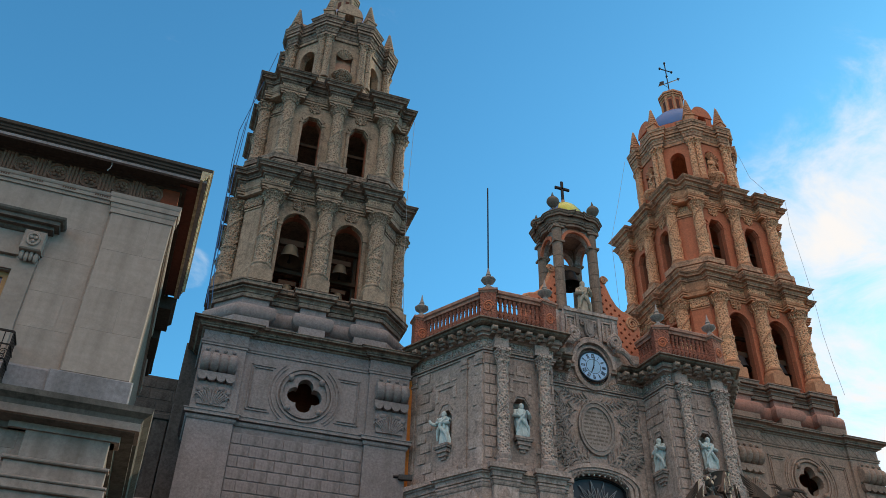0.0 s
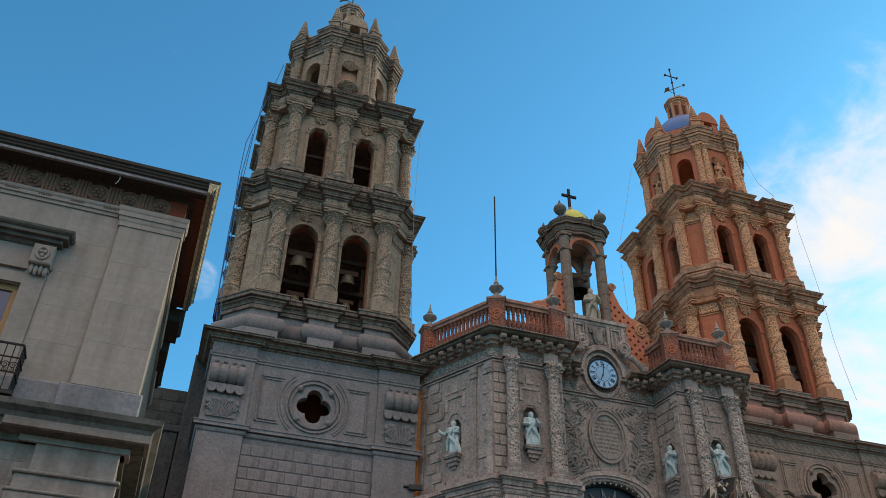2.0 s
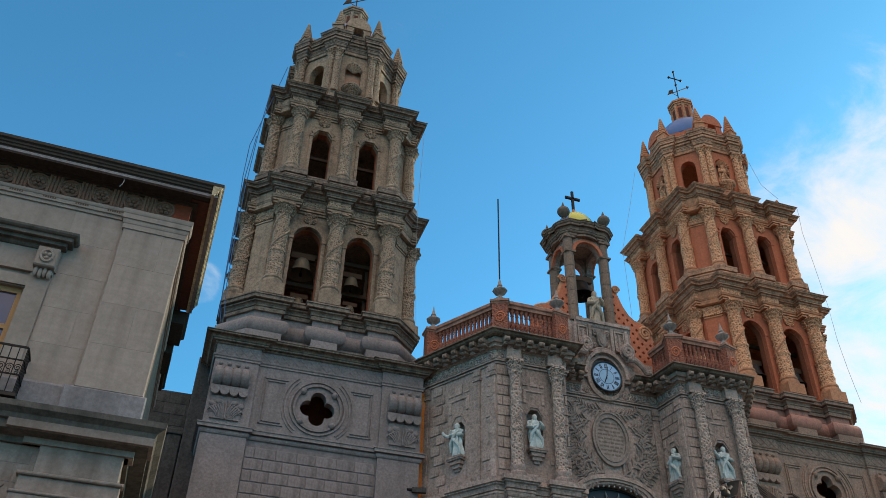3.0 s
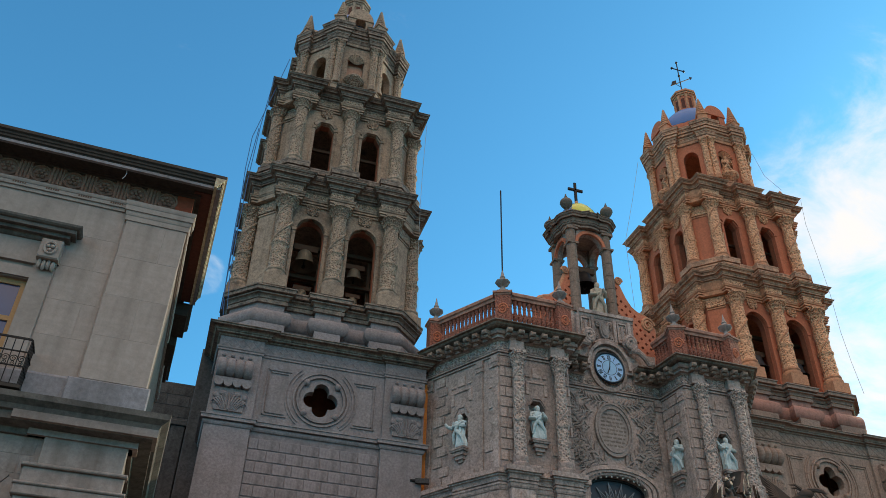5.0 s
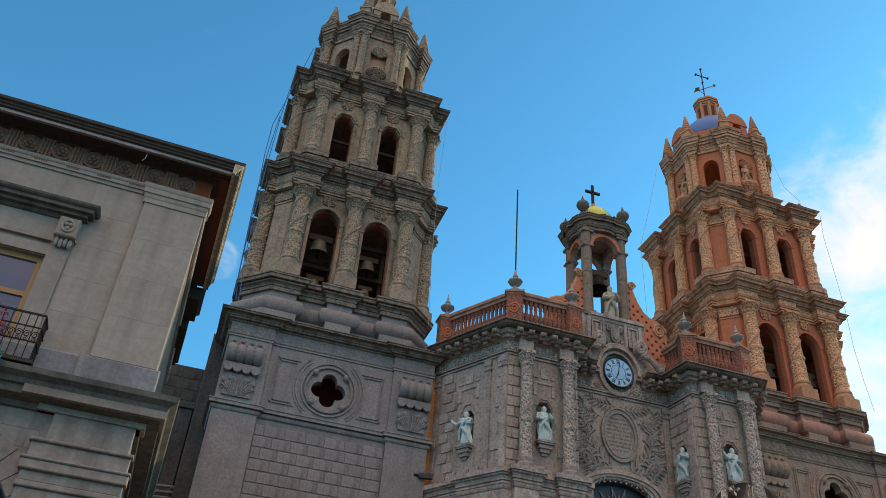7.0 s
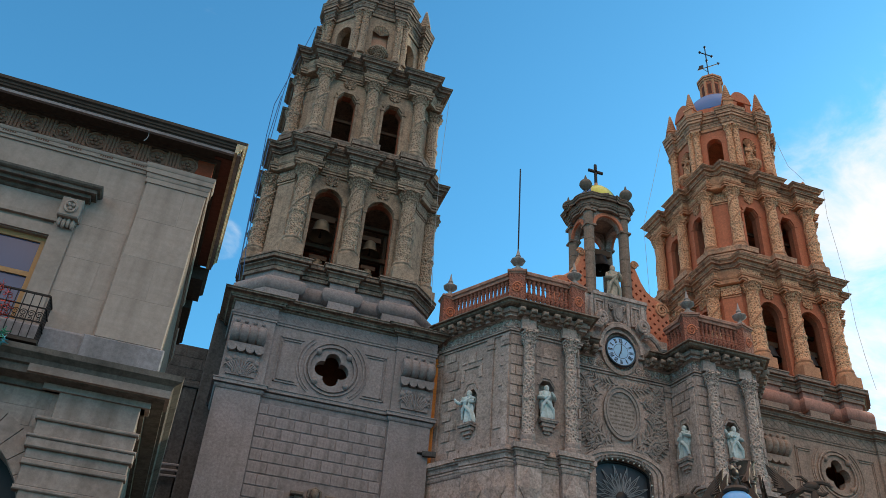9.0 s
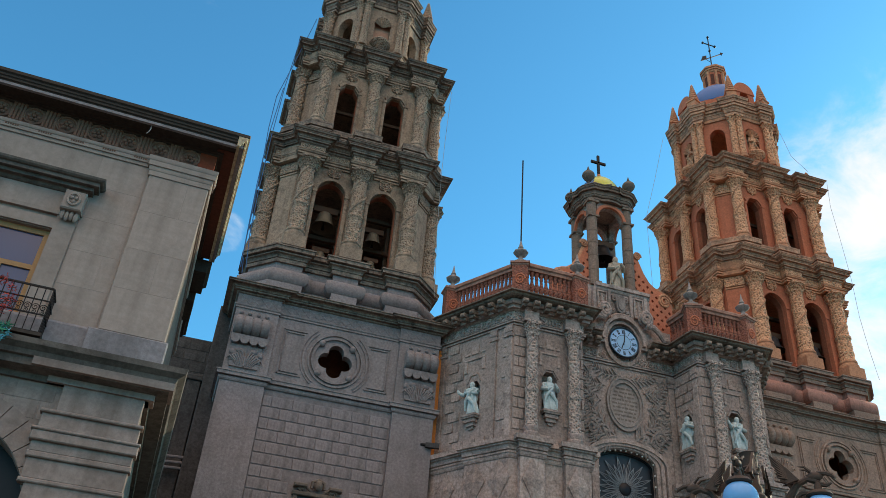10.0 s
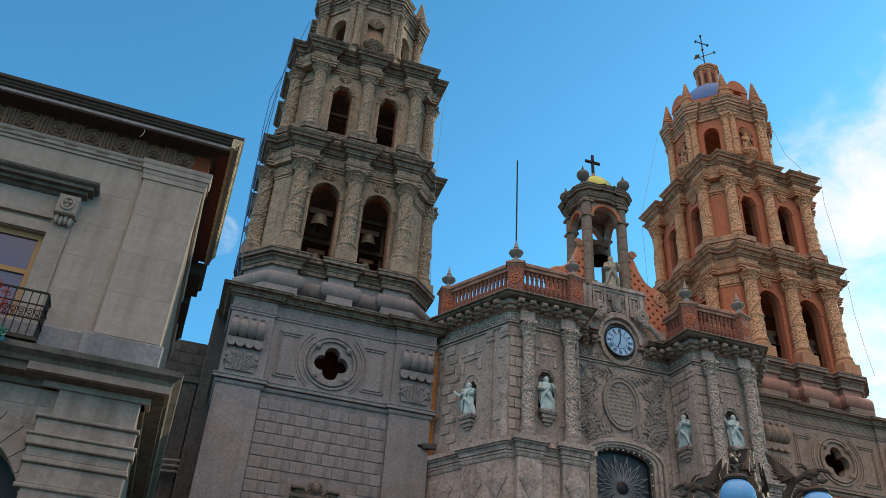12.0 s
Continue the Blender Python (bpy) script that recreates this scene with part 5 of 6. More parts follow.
# statues
def statue_mesh(mat, seed, arm=1):
    rng = random.Random(seed)
    ph = [rng.uniform(0, 6) for _ in range(4)]

    def folds(a, z, k):
        return 1 + 0.13 * math.sin(7 * a + ph[0] + z * 1.6) + 0.11 * math.sin(4 * a - z * 4 + ph[1]) + 0.06 * math.sin(11 * a + z * 7)
    g = Geo().box(-0.27, 0.27, -0.2, 0.2, 0, 0.06)
    g.lathe([(0.24, 0.05), (0.25, 0.15), (0.22, 0.35), (0.21, 0.55), (0.23, 0.75), (0.21, 0.88), (0.22, 1.0), (0.25, 1.14), (0.22, 1.22), (0.10, 1.27), (0.075, 1.31)], 28, pose(0.0, 0, 0), folds)
    g.v = [(x + 0.05 * math.sin(z * 2.6 + ph[2]), y * 0.72, z) for x, y, z in g.v]
    hx = 0.05 * math.sin(1.35 * 2.6 + ph[2])
    g.ball((hx, -0.02, 1.40), 0.115, 12, (0.9, 1, 1.2))
    g.ball((hx, -0.08, 1.31), 0.08, 8, (0.9, 0.8, 1.2))
    reach = [(hx - 0.30, -0.08, 0.92), (hx - 0.16, -0.24, 0.86), (hx - 0.02, -0.24, 0.98)] if arm > 0 else [(hx - 0.36, -0.12, 0.98), (hx - 0.48, -0.22, 1.06), (hx - 0.54, -0.24, 1.20)]
    g.tube([(hx - 0.2, 0, 1.14)] + reach, 0.075, 8, [1.1, 1.2, 0.9, 0.6])
    g.tube([(hx + 0.16, -0.1, 1.18), (hx + 0.02, -0.22, 0.95), (hx - 0.18, -0.18, 0.62), (hx - 0.24, -0.1, 0.25)], 0.055, 8, [0.8, 1.2, 1.1, 0.6])
    g.tube([(hx + 0.2, 0, 1.14), (hx + 0.30, -0.06, 0.95), (hx + 0.22 * arm, -0.22, 1.0), (hx + 0.10 * arm, -0.27, 1.14)], 0.075, 8, [1.1, 1.2, 0.9, 0.6])
    g.tube([(hx - 0.22, -0.10, 1.05), (hx, -0.20, 0.72), (hx + 0.2, -0.16, 0.45), (hx + 0.24, -0.1, 0.12)], 0.06, 8, [0.7, 1.2, 1.1, 0.8])
    return g.mesh("statue", mat, True)


def corbel(m):
    g = Geo().sweep([(-0.36, 0.2), (-0.36, -0.3), (0.36, -0.3), (0.36, 0.2)], moulded(-0.16, 0, 0.06, ("ovolo", "flat")), False).box(-0.36, 0.36, -0.3, 0.3, -0.16, 0)
    g.box(-0.30, 0.30, -0.26, 0.3, -0.30, -0.15).box(-0.22, 0.22, -0.18, 0.3, -0.44, -0.29).box(-0.12, 0.12, -0.10, 0.3, -0.55, -0.43)
    part("statue_corbel", g, PORTAL, P, m=m)


for i, (p, q, x, z, arm) in enumerate(((A, B, 2.25, 10.85, -1), (B, C, 1.70, 10.88, 1), (E, F, 0.70, 10.90, 1), (F, G, 1.68, 10.85, -1))):
    mm, nn = along(p, q)
    spot = mm @ pose(x, 0.02, z)
    corbel(spot)
    s = new("statue", statue_mesh(MARBLE, i + 3, arm))
    s.matrix_basis = mm @ pose(x, -0.04, fitted_height(z, PORTAL_LEVELS)) @ Matrix.Diagonal((1.18, 1.1, 1.04, 1))
    tagged(s, "white marble robed statue standing on a niche corbel", "statue", "niche statues")
    hood = Geo().slab([(-0.42, 1.42), (-0.2, 1.80), (0.2, 1.80), (0.42, 1.42), (0.36, 1.42), (0.17, 1.72), (-0.17, 1.72), (-0.36, 1.42)], -0.07, 0.05)
    part("niche_hood", hood, PORTAL, P, m=spot)

# rain spout low on the angled wing
spout = thing("rain_spout", "dark stone rain spout jutting from the wing", "rain spout", (XM - 8.32, 33.25, 14.15), 165)
part("trough", Geo().box(0, 0.6, -0.10, 0.10, 0.06, 0.13).box(0, 0.6, -0.10, -0.06, 0.13, 0.27).box(0, 0.6, 0.06, 0.10, 0.13, 0.27), DARK_STONE, spout)
part("outlet", Geo().lathe([(0.06, 0), (0.06, 0.22), (0.045, 0.22), (0.045, 0.0)], 10, pose(0.6, 0, 0.19, 0, 90, 0), ring=True), IRON, spout)

# fairy lights round the arched window
FL = thing("string_lights", "string of small white bulbs round the arched window", "string lights")
FL.matrix_basis = along(D, E)[0] @ pose(2.75, 0.1, 0)
run = [(-1.38, z) for z in (12.0, 12.6, 13.2, 13.8, 14.3)] + [(x, window_head(x) - 0.02) for x in np.linspace(-1.34, 1.34, 11)] + [(1.38, z) for z in (14.3, 13.8, 13.2, 12.6, 12.0)]
part("wire", Geo().tube([(x, 0, z) for x, z in run], 0.012, 4), BLACK, FL)
bulb = Geo().ball((0, 0, 0), 0.045, 8).mesh("bulb", plain("white_bulb_glass", (0.75, 0.75, 0.72), 0.2), True)
for x, z in run:
    part("bulb", bulb, None, FL, m=pose(x, -0.04, z))

# geometric key patterns cut in relief on the wing walls
def key_pattern(mm, x, z, w):
    g = Geo()
    for a, b, c, d in ((-w, -w * 0.7, 0, 0.5), (w * 0.7, w, 0, 0.5), (-w, w, 0.5, 0.58), (-w * 0.35, w * 0.35, 0.75, 1.15), (-w, -w * 0.6, 0.75, 0.83), (w * 0.6, w, 0.75, 0.83)):
        g.worn_box(x + a, x + b, -0.05, 0.02, z + c, z + d, 0.015)
    part("key_relief", g, PORTAL, P, m=mm)


for p, q, x, w in ((B, C, 1.70, 0.5), (F, G, 1.68, 0.5), (A, B, 2.25, 0.6)):
    mm, nn = along(p, q)
    key_pattern(mm, x, 12.75, w)

# the bell gable
BX, BY, BZ = XM, 33.45, 23.7
K = thing("bell_gable", "small grey stone bell turret with arches and tiled dome", "belfry", (BX, BY, BZ))
K.scale.z = 1.09
hx, hy = 1.03, 0.92
part("turret_base", Geo().box(-1.75, 1.75, -1.1, 1.3, -1.8, 0.12), PORTAL, K)
for sx in (-1, 1):
    for sy in (-1, 1):
        g = Geo().lathe([(0.285, 0.1), (0.285, 0.94), (0.268, 0.95), (0.268, 0.97), (0.285, 0.98), (0.285, 1.74), (0.268, 1.75), (0.268, 1.77), (0.285, 1.78), (0.285, 2.49), (0.268, 2.5), (0.268, 2.52), (0.285, 2.53), (0.28, 3.2), (0.262, 3.21), (0.262, 3.23), (0.28, 3.24), (0.275, 5.2)], 18)
        g.box(-0.31, 0.31, -0.31, 0.31, 0.1, 0.35).box(-0.31, 0.31, -0.31, 0.31, 4.05, 4.15).box(-0.33, 0.33, -0.33, 0.33, 4.92, 5.06)
        part("pillar", g, TURRET, K, m=pose(sx * hx, sy * hy, 0))
for k, (hw, off) in enumerate(((hx - 0.26, hy), (hy - 0.26, hx), (hx - 0.26, hy), (hy - 0.26, hx))):
    g = arch_wall(Geo(), -hw, hw, 4.0, 5.2, -off - 0.16, -off + 0.2, [(0, hw - 0.02, 4.0, 4.1, "round")])
    part("arch", g, PORTAL, K, m=side_turn(k))
    g = Geo()
    ci, co = arc(0, 4.1, hw - 0.03, 180, 0, 14), arc(0, 4.1, hw + 0.14, 180, 0, 14)
    for i in range(14):
        g.slab([ci[i], ci[i + 1], co[i + 1], co[i]], -off - 0.24, -off - 0.1)
    part("arch_band", g, PINK, K, "terracotta painted arch band", m=side_turn(k))
ex, ey, cut = hx + 0.28, hy + 0.28, 0.34                 # cut corners, and sides that bow out
kplan = []
for k in range(4):
    a, b = (ex, ey) if k % 2 == 0 else (ey, ex)
    turn = ((1, 0), (0, 1), (-1, 0), (0, -1))[k]
    line = [(-a, -b + cut), (-a + cut, -b), (-a + 0.62, -b)] + [((a - 0.62) * u, -b + 0.12 - 0.22 * (1 - u * u)) for u in np.linspace(-1, 1, 9)] + [(a - 0.62, -b), (a - cut, -b)]
    kplan += [(x * turn[0] - y * turn[1], x * turn[1] + y * turn[0]) for x, y in line]
part("turret_cornice", Geo().sweep(kplan, moulded(5.05, 5.8, 0.46, ("flat", "quirk", "ovolo", "fillet", "cove", "quirk", "flat", "ovolo", "fillet"))), TURRET, K)
part("turret_ceiling", Geo().box(-hx - 0.1, hx + 0.1, -hy - 0.1, hy + 0.1, 5.02, 5.78), TURRET, K)
part("dome_drum", Geo().lathe([(1.16, 5.7), (1.16, 5.9), (1.22, 5.92), (1.22, 5.98), (1.1, 6.0)], 16), TURRET, K)
db = Geo().lathe([(1.14, 5.98)] + [(1.14 * math.cos(t), 5.98 + 1.42 * math.sin(t)) for t in np.linspace(0.05, 1.4, 8)], 16)
part("tile_dome", db, YELLOW_TILE, K, "yellow and blue tiled dome", smooth=True)
st = Geo()
for i in range(8):
    if i in (1, 4, 7):
        a0, a1 = 2 * math.pi * i / 8, 2 * math.pi * (i + 1) / 8
        rows = [[(1.152 * math.cos(t) * math.cos(a), 1.152 * math.cos(t) * math.sin(a), 5.985 + 1.432 * math.sin(t)) for a in np.linspace(a0, a1, 4)] for t in np.linspace(0.1, 1.35, 8)]
        vv = [p for r in rows for p in r]
        st.add(vv, [(r * 4 + c, r * 4 + c + 1, r * 4 + c + 5, r * 4 + c + 4) for r in range(7) for c in range(3)])
part("dome_stripe", st, BLUE_TILE, K, "blue glazed tile stripes", smooth=True)
part("dome_finial", Geo().lathe([(0.24, 7.0), (0.32, 7.15), (0.18, 7.28), (0.24, 7.4), (0.12, 7.5), (0.1, 7.7)], 12), PINK_STONE, K, smooth=True)
part("cross", Geo().worn_box(-0.075, 0.075, -0.06, 0.06, 7.65, 9.0, 0.02).worn_box(-0.46, 0.46, -0.06, 0.06, 8.44, 8.59, 0.02), IRON, K, "dark iron cross")
for sx in (-1, 1):
    for sy in (-1, 1):
        u = Geo().lathe([(r * 1.28, 5.76 + (z - 5.1) * 1.55) for r, z in [(0.16, 5.1), (0.15, 5.2), (0.06, 5.26), (0.05, 5.36), (0.12, 5.40), (0.22, 5.50), (0.275, 5.58), (0.27, 5.66), (0.20, 5.74), (0.10, 5.79), (0.05, 5.82), (0.065, 5.86), (0.015, 6.0)]], 12)
        part("turret_urn", u, GREY_DARK, K, m=pose(sx * (hx + 0.20), sy * (hy + 0.17), 0), smooth=True)
# shade in the turret put into the bell's near-black material
bell((BX + 0.05, BY, BZ + 2.5), 0.68, IRON)
stt = new("statue", statue_mesh(STATUE_STONE, 11, 1))
stt.matrix_basis = pose(XM + 0.12, 32.35, 23.75) @ Matrix.Diagonal((1.35, 1.35, 1.36, 1))
tagged(stt, "pale stone robed statue on the parapet before the turret", "statue")

for dx, dy, rz in ((0, -2.98, 0), (-2.98, 0, -90)):
    figure = new("statue", statue_mesh(PINK_CARVED, 21, 1))
    figure.matrix_basis = pose(TOWER_X[1] + dx, TOWER_Y + dy, fitted_height(31.74, TOWER_LEVELS), 0, 0, rz) @ Matrix.Diagonal((1.25, 0.9, 1.25, 1))
    tagged(figure, "weathered pink stone robed statue in a tower niche", "statue", "tower statues")

# pierced scroll walls on either side of the turret
for s in (-1, 1):
    S = thing("scroll_wall", "terracotta scroll wall pierced with diamond openings", "parapet wall", (BX, 32.6, 22.6), group="scroll walls")
    S.scale.z = 1.1
    edge_top = [(1.40, 3.5), (1.62, 3.0), (1.86, 2.45), (2.15, 2.02), (2.48, 1.78), (2.75, 1.72), (3.05, 1.60), (3.30, 1.30), (3.42, 0.8)]
    top = [p[1] for p in edge_top]
    xs = [p[0] for p in edge_top]

    def height(x):
        return float(np.interp(x, xs, top))
    g = Geo()
    c = 0.235                                            # cells, each with a diamond hole
    i = 0
    x = 1.0
    while x < 3.38:
        x1 = min(x + c, 3.40)
        z, j = -0.9, 0
        while z < 3.5:
            h = min(height(max(x, 1.40)), height(max(x1, 1.40)))
            z1 = z + c
            if z1 <= h:
                if (i + j) % 2 == 0:
                    g.slab([(s * x, z), (s * x1, z), (s * x1, z1), (s * x, z1)], -0.1, 0.1)
                else:
                    xm, zm, q = (x + x1) / 2, (z + z1) / 2, 0.088
                    dia = [(xm, zm - q), (xm + q, zm), (xm, zm + q), (xm - q, zm)]
                    sqr = [(xm, z), (x1, z), (x1, zm), (x1, z1), (xm, z1), (x, z1), (x, zm), (x, z)]
                    for k in range(4):
                        a, b = dia[k], dia[(k + 1) % 4]
                        q0, q1, q2 = sqr[2 * k], sqr[2 * k + 1], sqr[(2 * k + 2) % 8]
                        g.slab([(s * px, pz) for px, pz in (a, q0, q1, q2, b)], -0.1, 0.1)
            else:
                if z < max(height(max(x, 1.40)), height(max(x1, 1.40))):
                    g.slab([(s * x, z), (s * x1, z), (s * x1, max(z + 0.02, height(max(x1, 1.40)))), (s * x, max(z + 0.02, height(max(x, 1.40))))], -0.1, 0.1)
                break
            z, j = z1, j + 1
        x, i = x1, i + 1
    part("pierced_panel", g, PINK, S)
    part("coping", Geo().tube([(s * a, 0, b + 0.03) for a, b in edge_top], 0.11, 6), PINK_STONE, S, "stone coping")
    part("scroll_end", Geo().tube(spiral(s * 2.98, 1.22, 0.38, 2.2, 30, -0.12, s), 0.07, 6), PINK_STONE, S)
    part("scroll_end", Geo().tube(spiral(s * 1.55, 3.40, 0.22, 1.8, 24, -0.12, s), 0.06, 6), PINK_STONE, S)

# ---- the palace beside the church ----
LB = thing("palace_building", "buff stone two storey building with deep dark eaves", "building", (0.149, 18.545, 1.82), 1.83)
WOX, CORNER = -5.40, -1.5                                # window centre, right-hand corner
DEEP = 11.5
up = Geo().box(-14, WOX - 0.8, 0, 0.5, 7.2, 13.8).box(WOX + 0.8, CORNER, 0, 0.5, 7.2, 13.8).box(WOX - 0.8, WOX + 0.8, 0, 0.5, 10.3, 13.8).box(WOX - 0.8, WOX + 0.8, 0, 0.5, 7.2, 7.35)
part("upper_wall", up, CREAM, LB)
# side and rear walls darker than the buff front
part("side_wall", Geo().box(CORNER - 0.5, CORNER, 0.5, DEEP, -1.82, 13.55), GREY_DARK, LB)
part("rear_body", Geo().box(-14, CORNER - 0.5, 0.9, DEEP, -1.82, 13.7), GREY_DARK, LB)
low = arch_wall(Geo(), -14, CORNER, -1.82, 7.2, 0, 0.6, [(-5.10, 1.90, -1.82, 3.75, "round"), (-10.2, 1.88, -1.82, 3.6, "round")])
part("arcade_wall", low, CREAM_LOW, LB)
# black sheet in place of the arcade's inner shade
part("arcade_interior", Geo().box(-14, CORNER - 0.5, 0.62, 0.88, -1.82, 7.0), BLACK, LB, "black sheet for the shade inside the arcade")
for i in range(17):                                     # voussoirs of the arch
    a0, a1 = 180 - 180 * i / 17 - 0.25, 180 - 180 * (i + 1) / 17 + 0.25
    part("voussoir", Geo().slab(arc(-5.10, 3.75, 1.90, a0, a1, 3) + arc(-5.10, 3.75, 2.48, a1, a0, 3), -0.06, 0.02), CREAM_LOW, LB)
# ground floor pier with its capital mouldings and block above
part("arcade_pier", Geo().box(-3.28, CORNER + 0.02, -0.16, 0.02, -1.82, 4.5), CREAM_LOW, LB)
for i, (z0, z1, o) in enumerate(((4.47, 4.56, 0.22), (4.56, 4.98, 0.17), (4.98, 5.10, 0.24), (5.10, 5.32, 0.20), (5.32, 5.52, 0.30), (5.52, 5.58, 0.34), (5.58, 5.93, 0.18), (5.93, 6.0, 0.26))):
    part("capital_moulding", Geo().worn_box(-3.30 - o * 0.55, CORNER + o * 0.55, -o, 0.02, z0, z1, 0.02), CREAM_LOW, LB)
part("pier_block", Geo().worn_box(-3.17, CORNER + 0.02, -0.14, 0.02, 6.0, 6.62, 0.02), CREAM_LOW, LB)
# string course
SC = [(-14, 0), (CORNER, 0), (CORNER, DEEP)]
part("string_course", Geo().sweep(SC, [(-0.3, 6.6), (0.10, 6.6), (0.12, 6.72), (0.46, 6.76), (0.46, 6.93), (0.54, 6.95), (0.58, 7.05), (0.72, 7.14), (0.74, 7.26), (0.2, 7.42), (-0.3, 7.42)], False), LEDGE, LB)
part("string_course_break", Geo().sweep([(-3.4, 0.0), (-3.4, -0.08), (CORNER + 0.08, -0.08), (CORNER + 0.08, 0.3)], [(-0.2, 6.6), (0.12, 6.6), (0.12, 6.74), (0.47, 6.78), (0.47, 6.95), (-0.2, 6.95)], False), CREAM_LOW, LB)
# plinth course and corner pilaster of the upper floor
part("plinth_course", Geo().sweep(SC, [(-0.2, 7.4), (0.10, 7.4), (0.10, 7.98), (0.05, 8.05), (-0.2, 8.05)], False), PLINTH, LB)
part("plinth_block", Geo().worn_box(-3.10, CORNER + 0.16, -0.20, 0.02, 7.45, 8.02, 0.03), PLINTH, LB)
part("corner_pilaster", Geo().worn_box(-2.91, CORNER + 0.08, -0.10, 0.02, 8.05, 12.5, 0.02), CREAM, LB)
part("pilaster_capital", Geo().sweep([(-2.91, 0.02), (-2.91, -0.10), (CORNER + 0.08, -0.10), (CORNER + 0.08, 0.4)], moulded(12.45, 13.0, 0.13, ("flat", "ovolo", "flat", "ovolo")), False), CREAM, LB)
part("architrave", Geo().sweep(SC, moulded(12.72, 13.02, 0.12, ("flat", "flat", "ovolo")), False), CREAM, LB)
part("frieze", Geo().sweep(SC, [(-0.2, 13.0), (0.04, 13.0), (0.04, 13.60), (-0.2, 13.60)], False), FRIEZE, LB)
part("frieze_end", Geo().box(CORNER - 0.36, CORNER + 0.06, -0.07, 0.3, 13.02, 13.58), RUST, LB, "rust red frieze corner")
ros = Geo().lathe([(0.24, 0), (0.26, 0.04), (0.22, 0.05), (0.20, 0.02), (0.06, 0.02)], 20)
for i in range(6):
    a = i * math.pi / 3
    ros.ball((0.11 * math.cos(a), 0.11 * math.sin(a), 0.03), 0.06, 7, (1, 1, 0.7))
ros.ball((0, 0, 0.04), 0.05, 7)
ros = ros.mesh("rosette", FRIEZE, True)
tri = Geo().box(-0.17, 0.17, -0.035, 0.02, 0.0, 0.57)
for i in range(4):
    tri.worn_box(-0.165 + i * 0.085, -0.095 + i * 0.085, -0.07, -0.03, 0.02, 0.57, 0.015)
for i in range(6):
    tri.box(-0.16 + i * 0.055, -0.125 + i * 0.055, -0.06, 0.0, -0.14, -0.06)
tri.box(-0.18, 0.18, -0.06, 0.0, -0.06, -0.03)
tri = tri.mesh("triglyph", FRIEZE)
for i in range(12):
    u = -2.09 - 0.77 * i
    part("rosette", ros, None, LB, m=pose(u, -0.04, 13.31, 90))
    part("triglyph", tri, None, LB, m=pose(u - 0.385, -0.03, 13.02))
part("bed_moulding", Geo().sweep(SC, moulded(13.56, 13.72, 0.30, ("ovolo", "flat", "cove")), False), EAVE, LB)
# deep eaves, stepping back along the side
eave = [(-14, 0), (CORNER, 0), (CORNER, 5.5)]
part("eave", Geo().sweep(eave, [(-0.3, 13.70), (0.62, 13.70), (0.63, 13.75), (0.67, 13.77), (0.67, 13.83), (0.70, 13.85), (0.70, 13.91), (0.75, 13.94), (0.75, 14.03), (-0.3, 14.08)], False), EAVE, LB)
part("side_fascia", Geo().sweep([(CORNER, -0.74), (CORNER, 5.5)], [(0.48, 13.62), (0.55, 13.63), (0.58, 13.71), (0.62, 13.73), (0.65, 13.81), (0.69, 13.84), (0.72, 13.91), (0.77, 13.94), (0.77, 14.026), (0.48, 14.026)], False), SUN_FASCIA, LB, "side eave fascia with sunlight put into its pale colour")
part("eave_lip", Geo().sweep(eave, [(0.56, 13.63), (0.65, 13.63), (0.65, 13.705), (0.56, 13.705)], False), PLINTH, LB, "grey lip of the eave")
part("rear_eave", Geo().sweep([(CORNER, 5.5), (CORNER, 7.0)], [(-0.3, 13.2), (0.50, 13.2), (0.50, 13.42), (0.60, 13.48), (0.60, 13.65), (-0.3, 13.65)], False), EAVE, LB)
part("rear_eave", Geo().sweep([(CORNER, 7.0), (CORNER, 8.6)], [(-0.3, 12.9), (0.33, 12.9), (0.33, 13.5), (-0.3, 13.5)], False), EAVE, LB)
part("roof", Geo().box(-14, CORNER - 0.1, 0.2, 8.0, 13.8, 14.06), EAVE, LB)
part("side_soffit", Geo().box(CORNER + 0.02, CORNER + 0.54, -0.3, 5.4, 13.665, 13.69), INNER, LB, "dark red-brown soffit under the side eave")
# window, hood and consoles
part("hood", Geo().sweep([(WOX - 1.18, 0.02), (WOX - 1.18, -0.05), (WOX + 1.18, -0.05), (WOX + 1.18, 0.02)], moulded(11.34, 11.72, 0.46, ("ovolo", "flat", "flat", "ovolo")), False), LEDGE, LB)
part("hood_top", Geo().box(WOX - 1.6, WOX + 1.6, -0.35, 0.02, 11.66, 11.75), LEDGE, LB)
part("window_entablature", Geo().box(WOX - 1.35, WOX + 1.35, -0.07, 0.02, 10.80, 11.34), CREAM, LB)
part("window_surround", Geo().box(WOX + 0.82, WOX + 1.28, -0.06, 0.02, 7.4, 10.80).box(WOX - 1.28, WOX - 0.82, -0.06, 0.02, 7.4, 10.80).box(WOX - 0.82, WOX + 0.82, -0.06, 0.02, 10.32, 10.6).box(WOX - 1.30, WOX + 1.30, -0.10, 0.02, 10.70, 10.80), CREAM, LB)
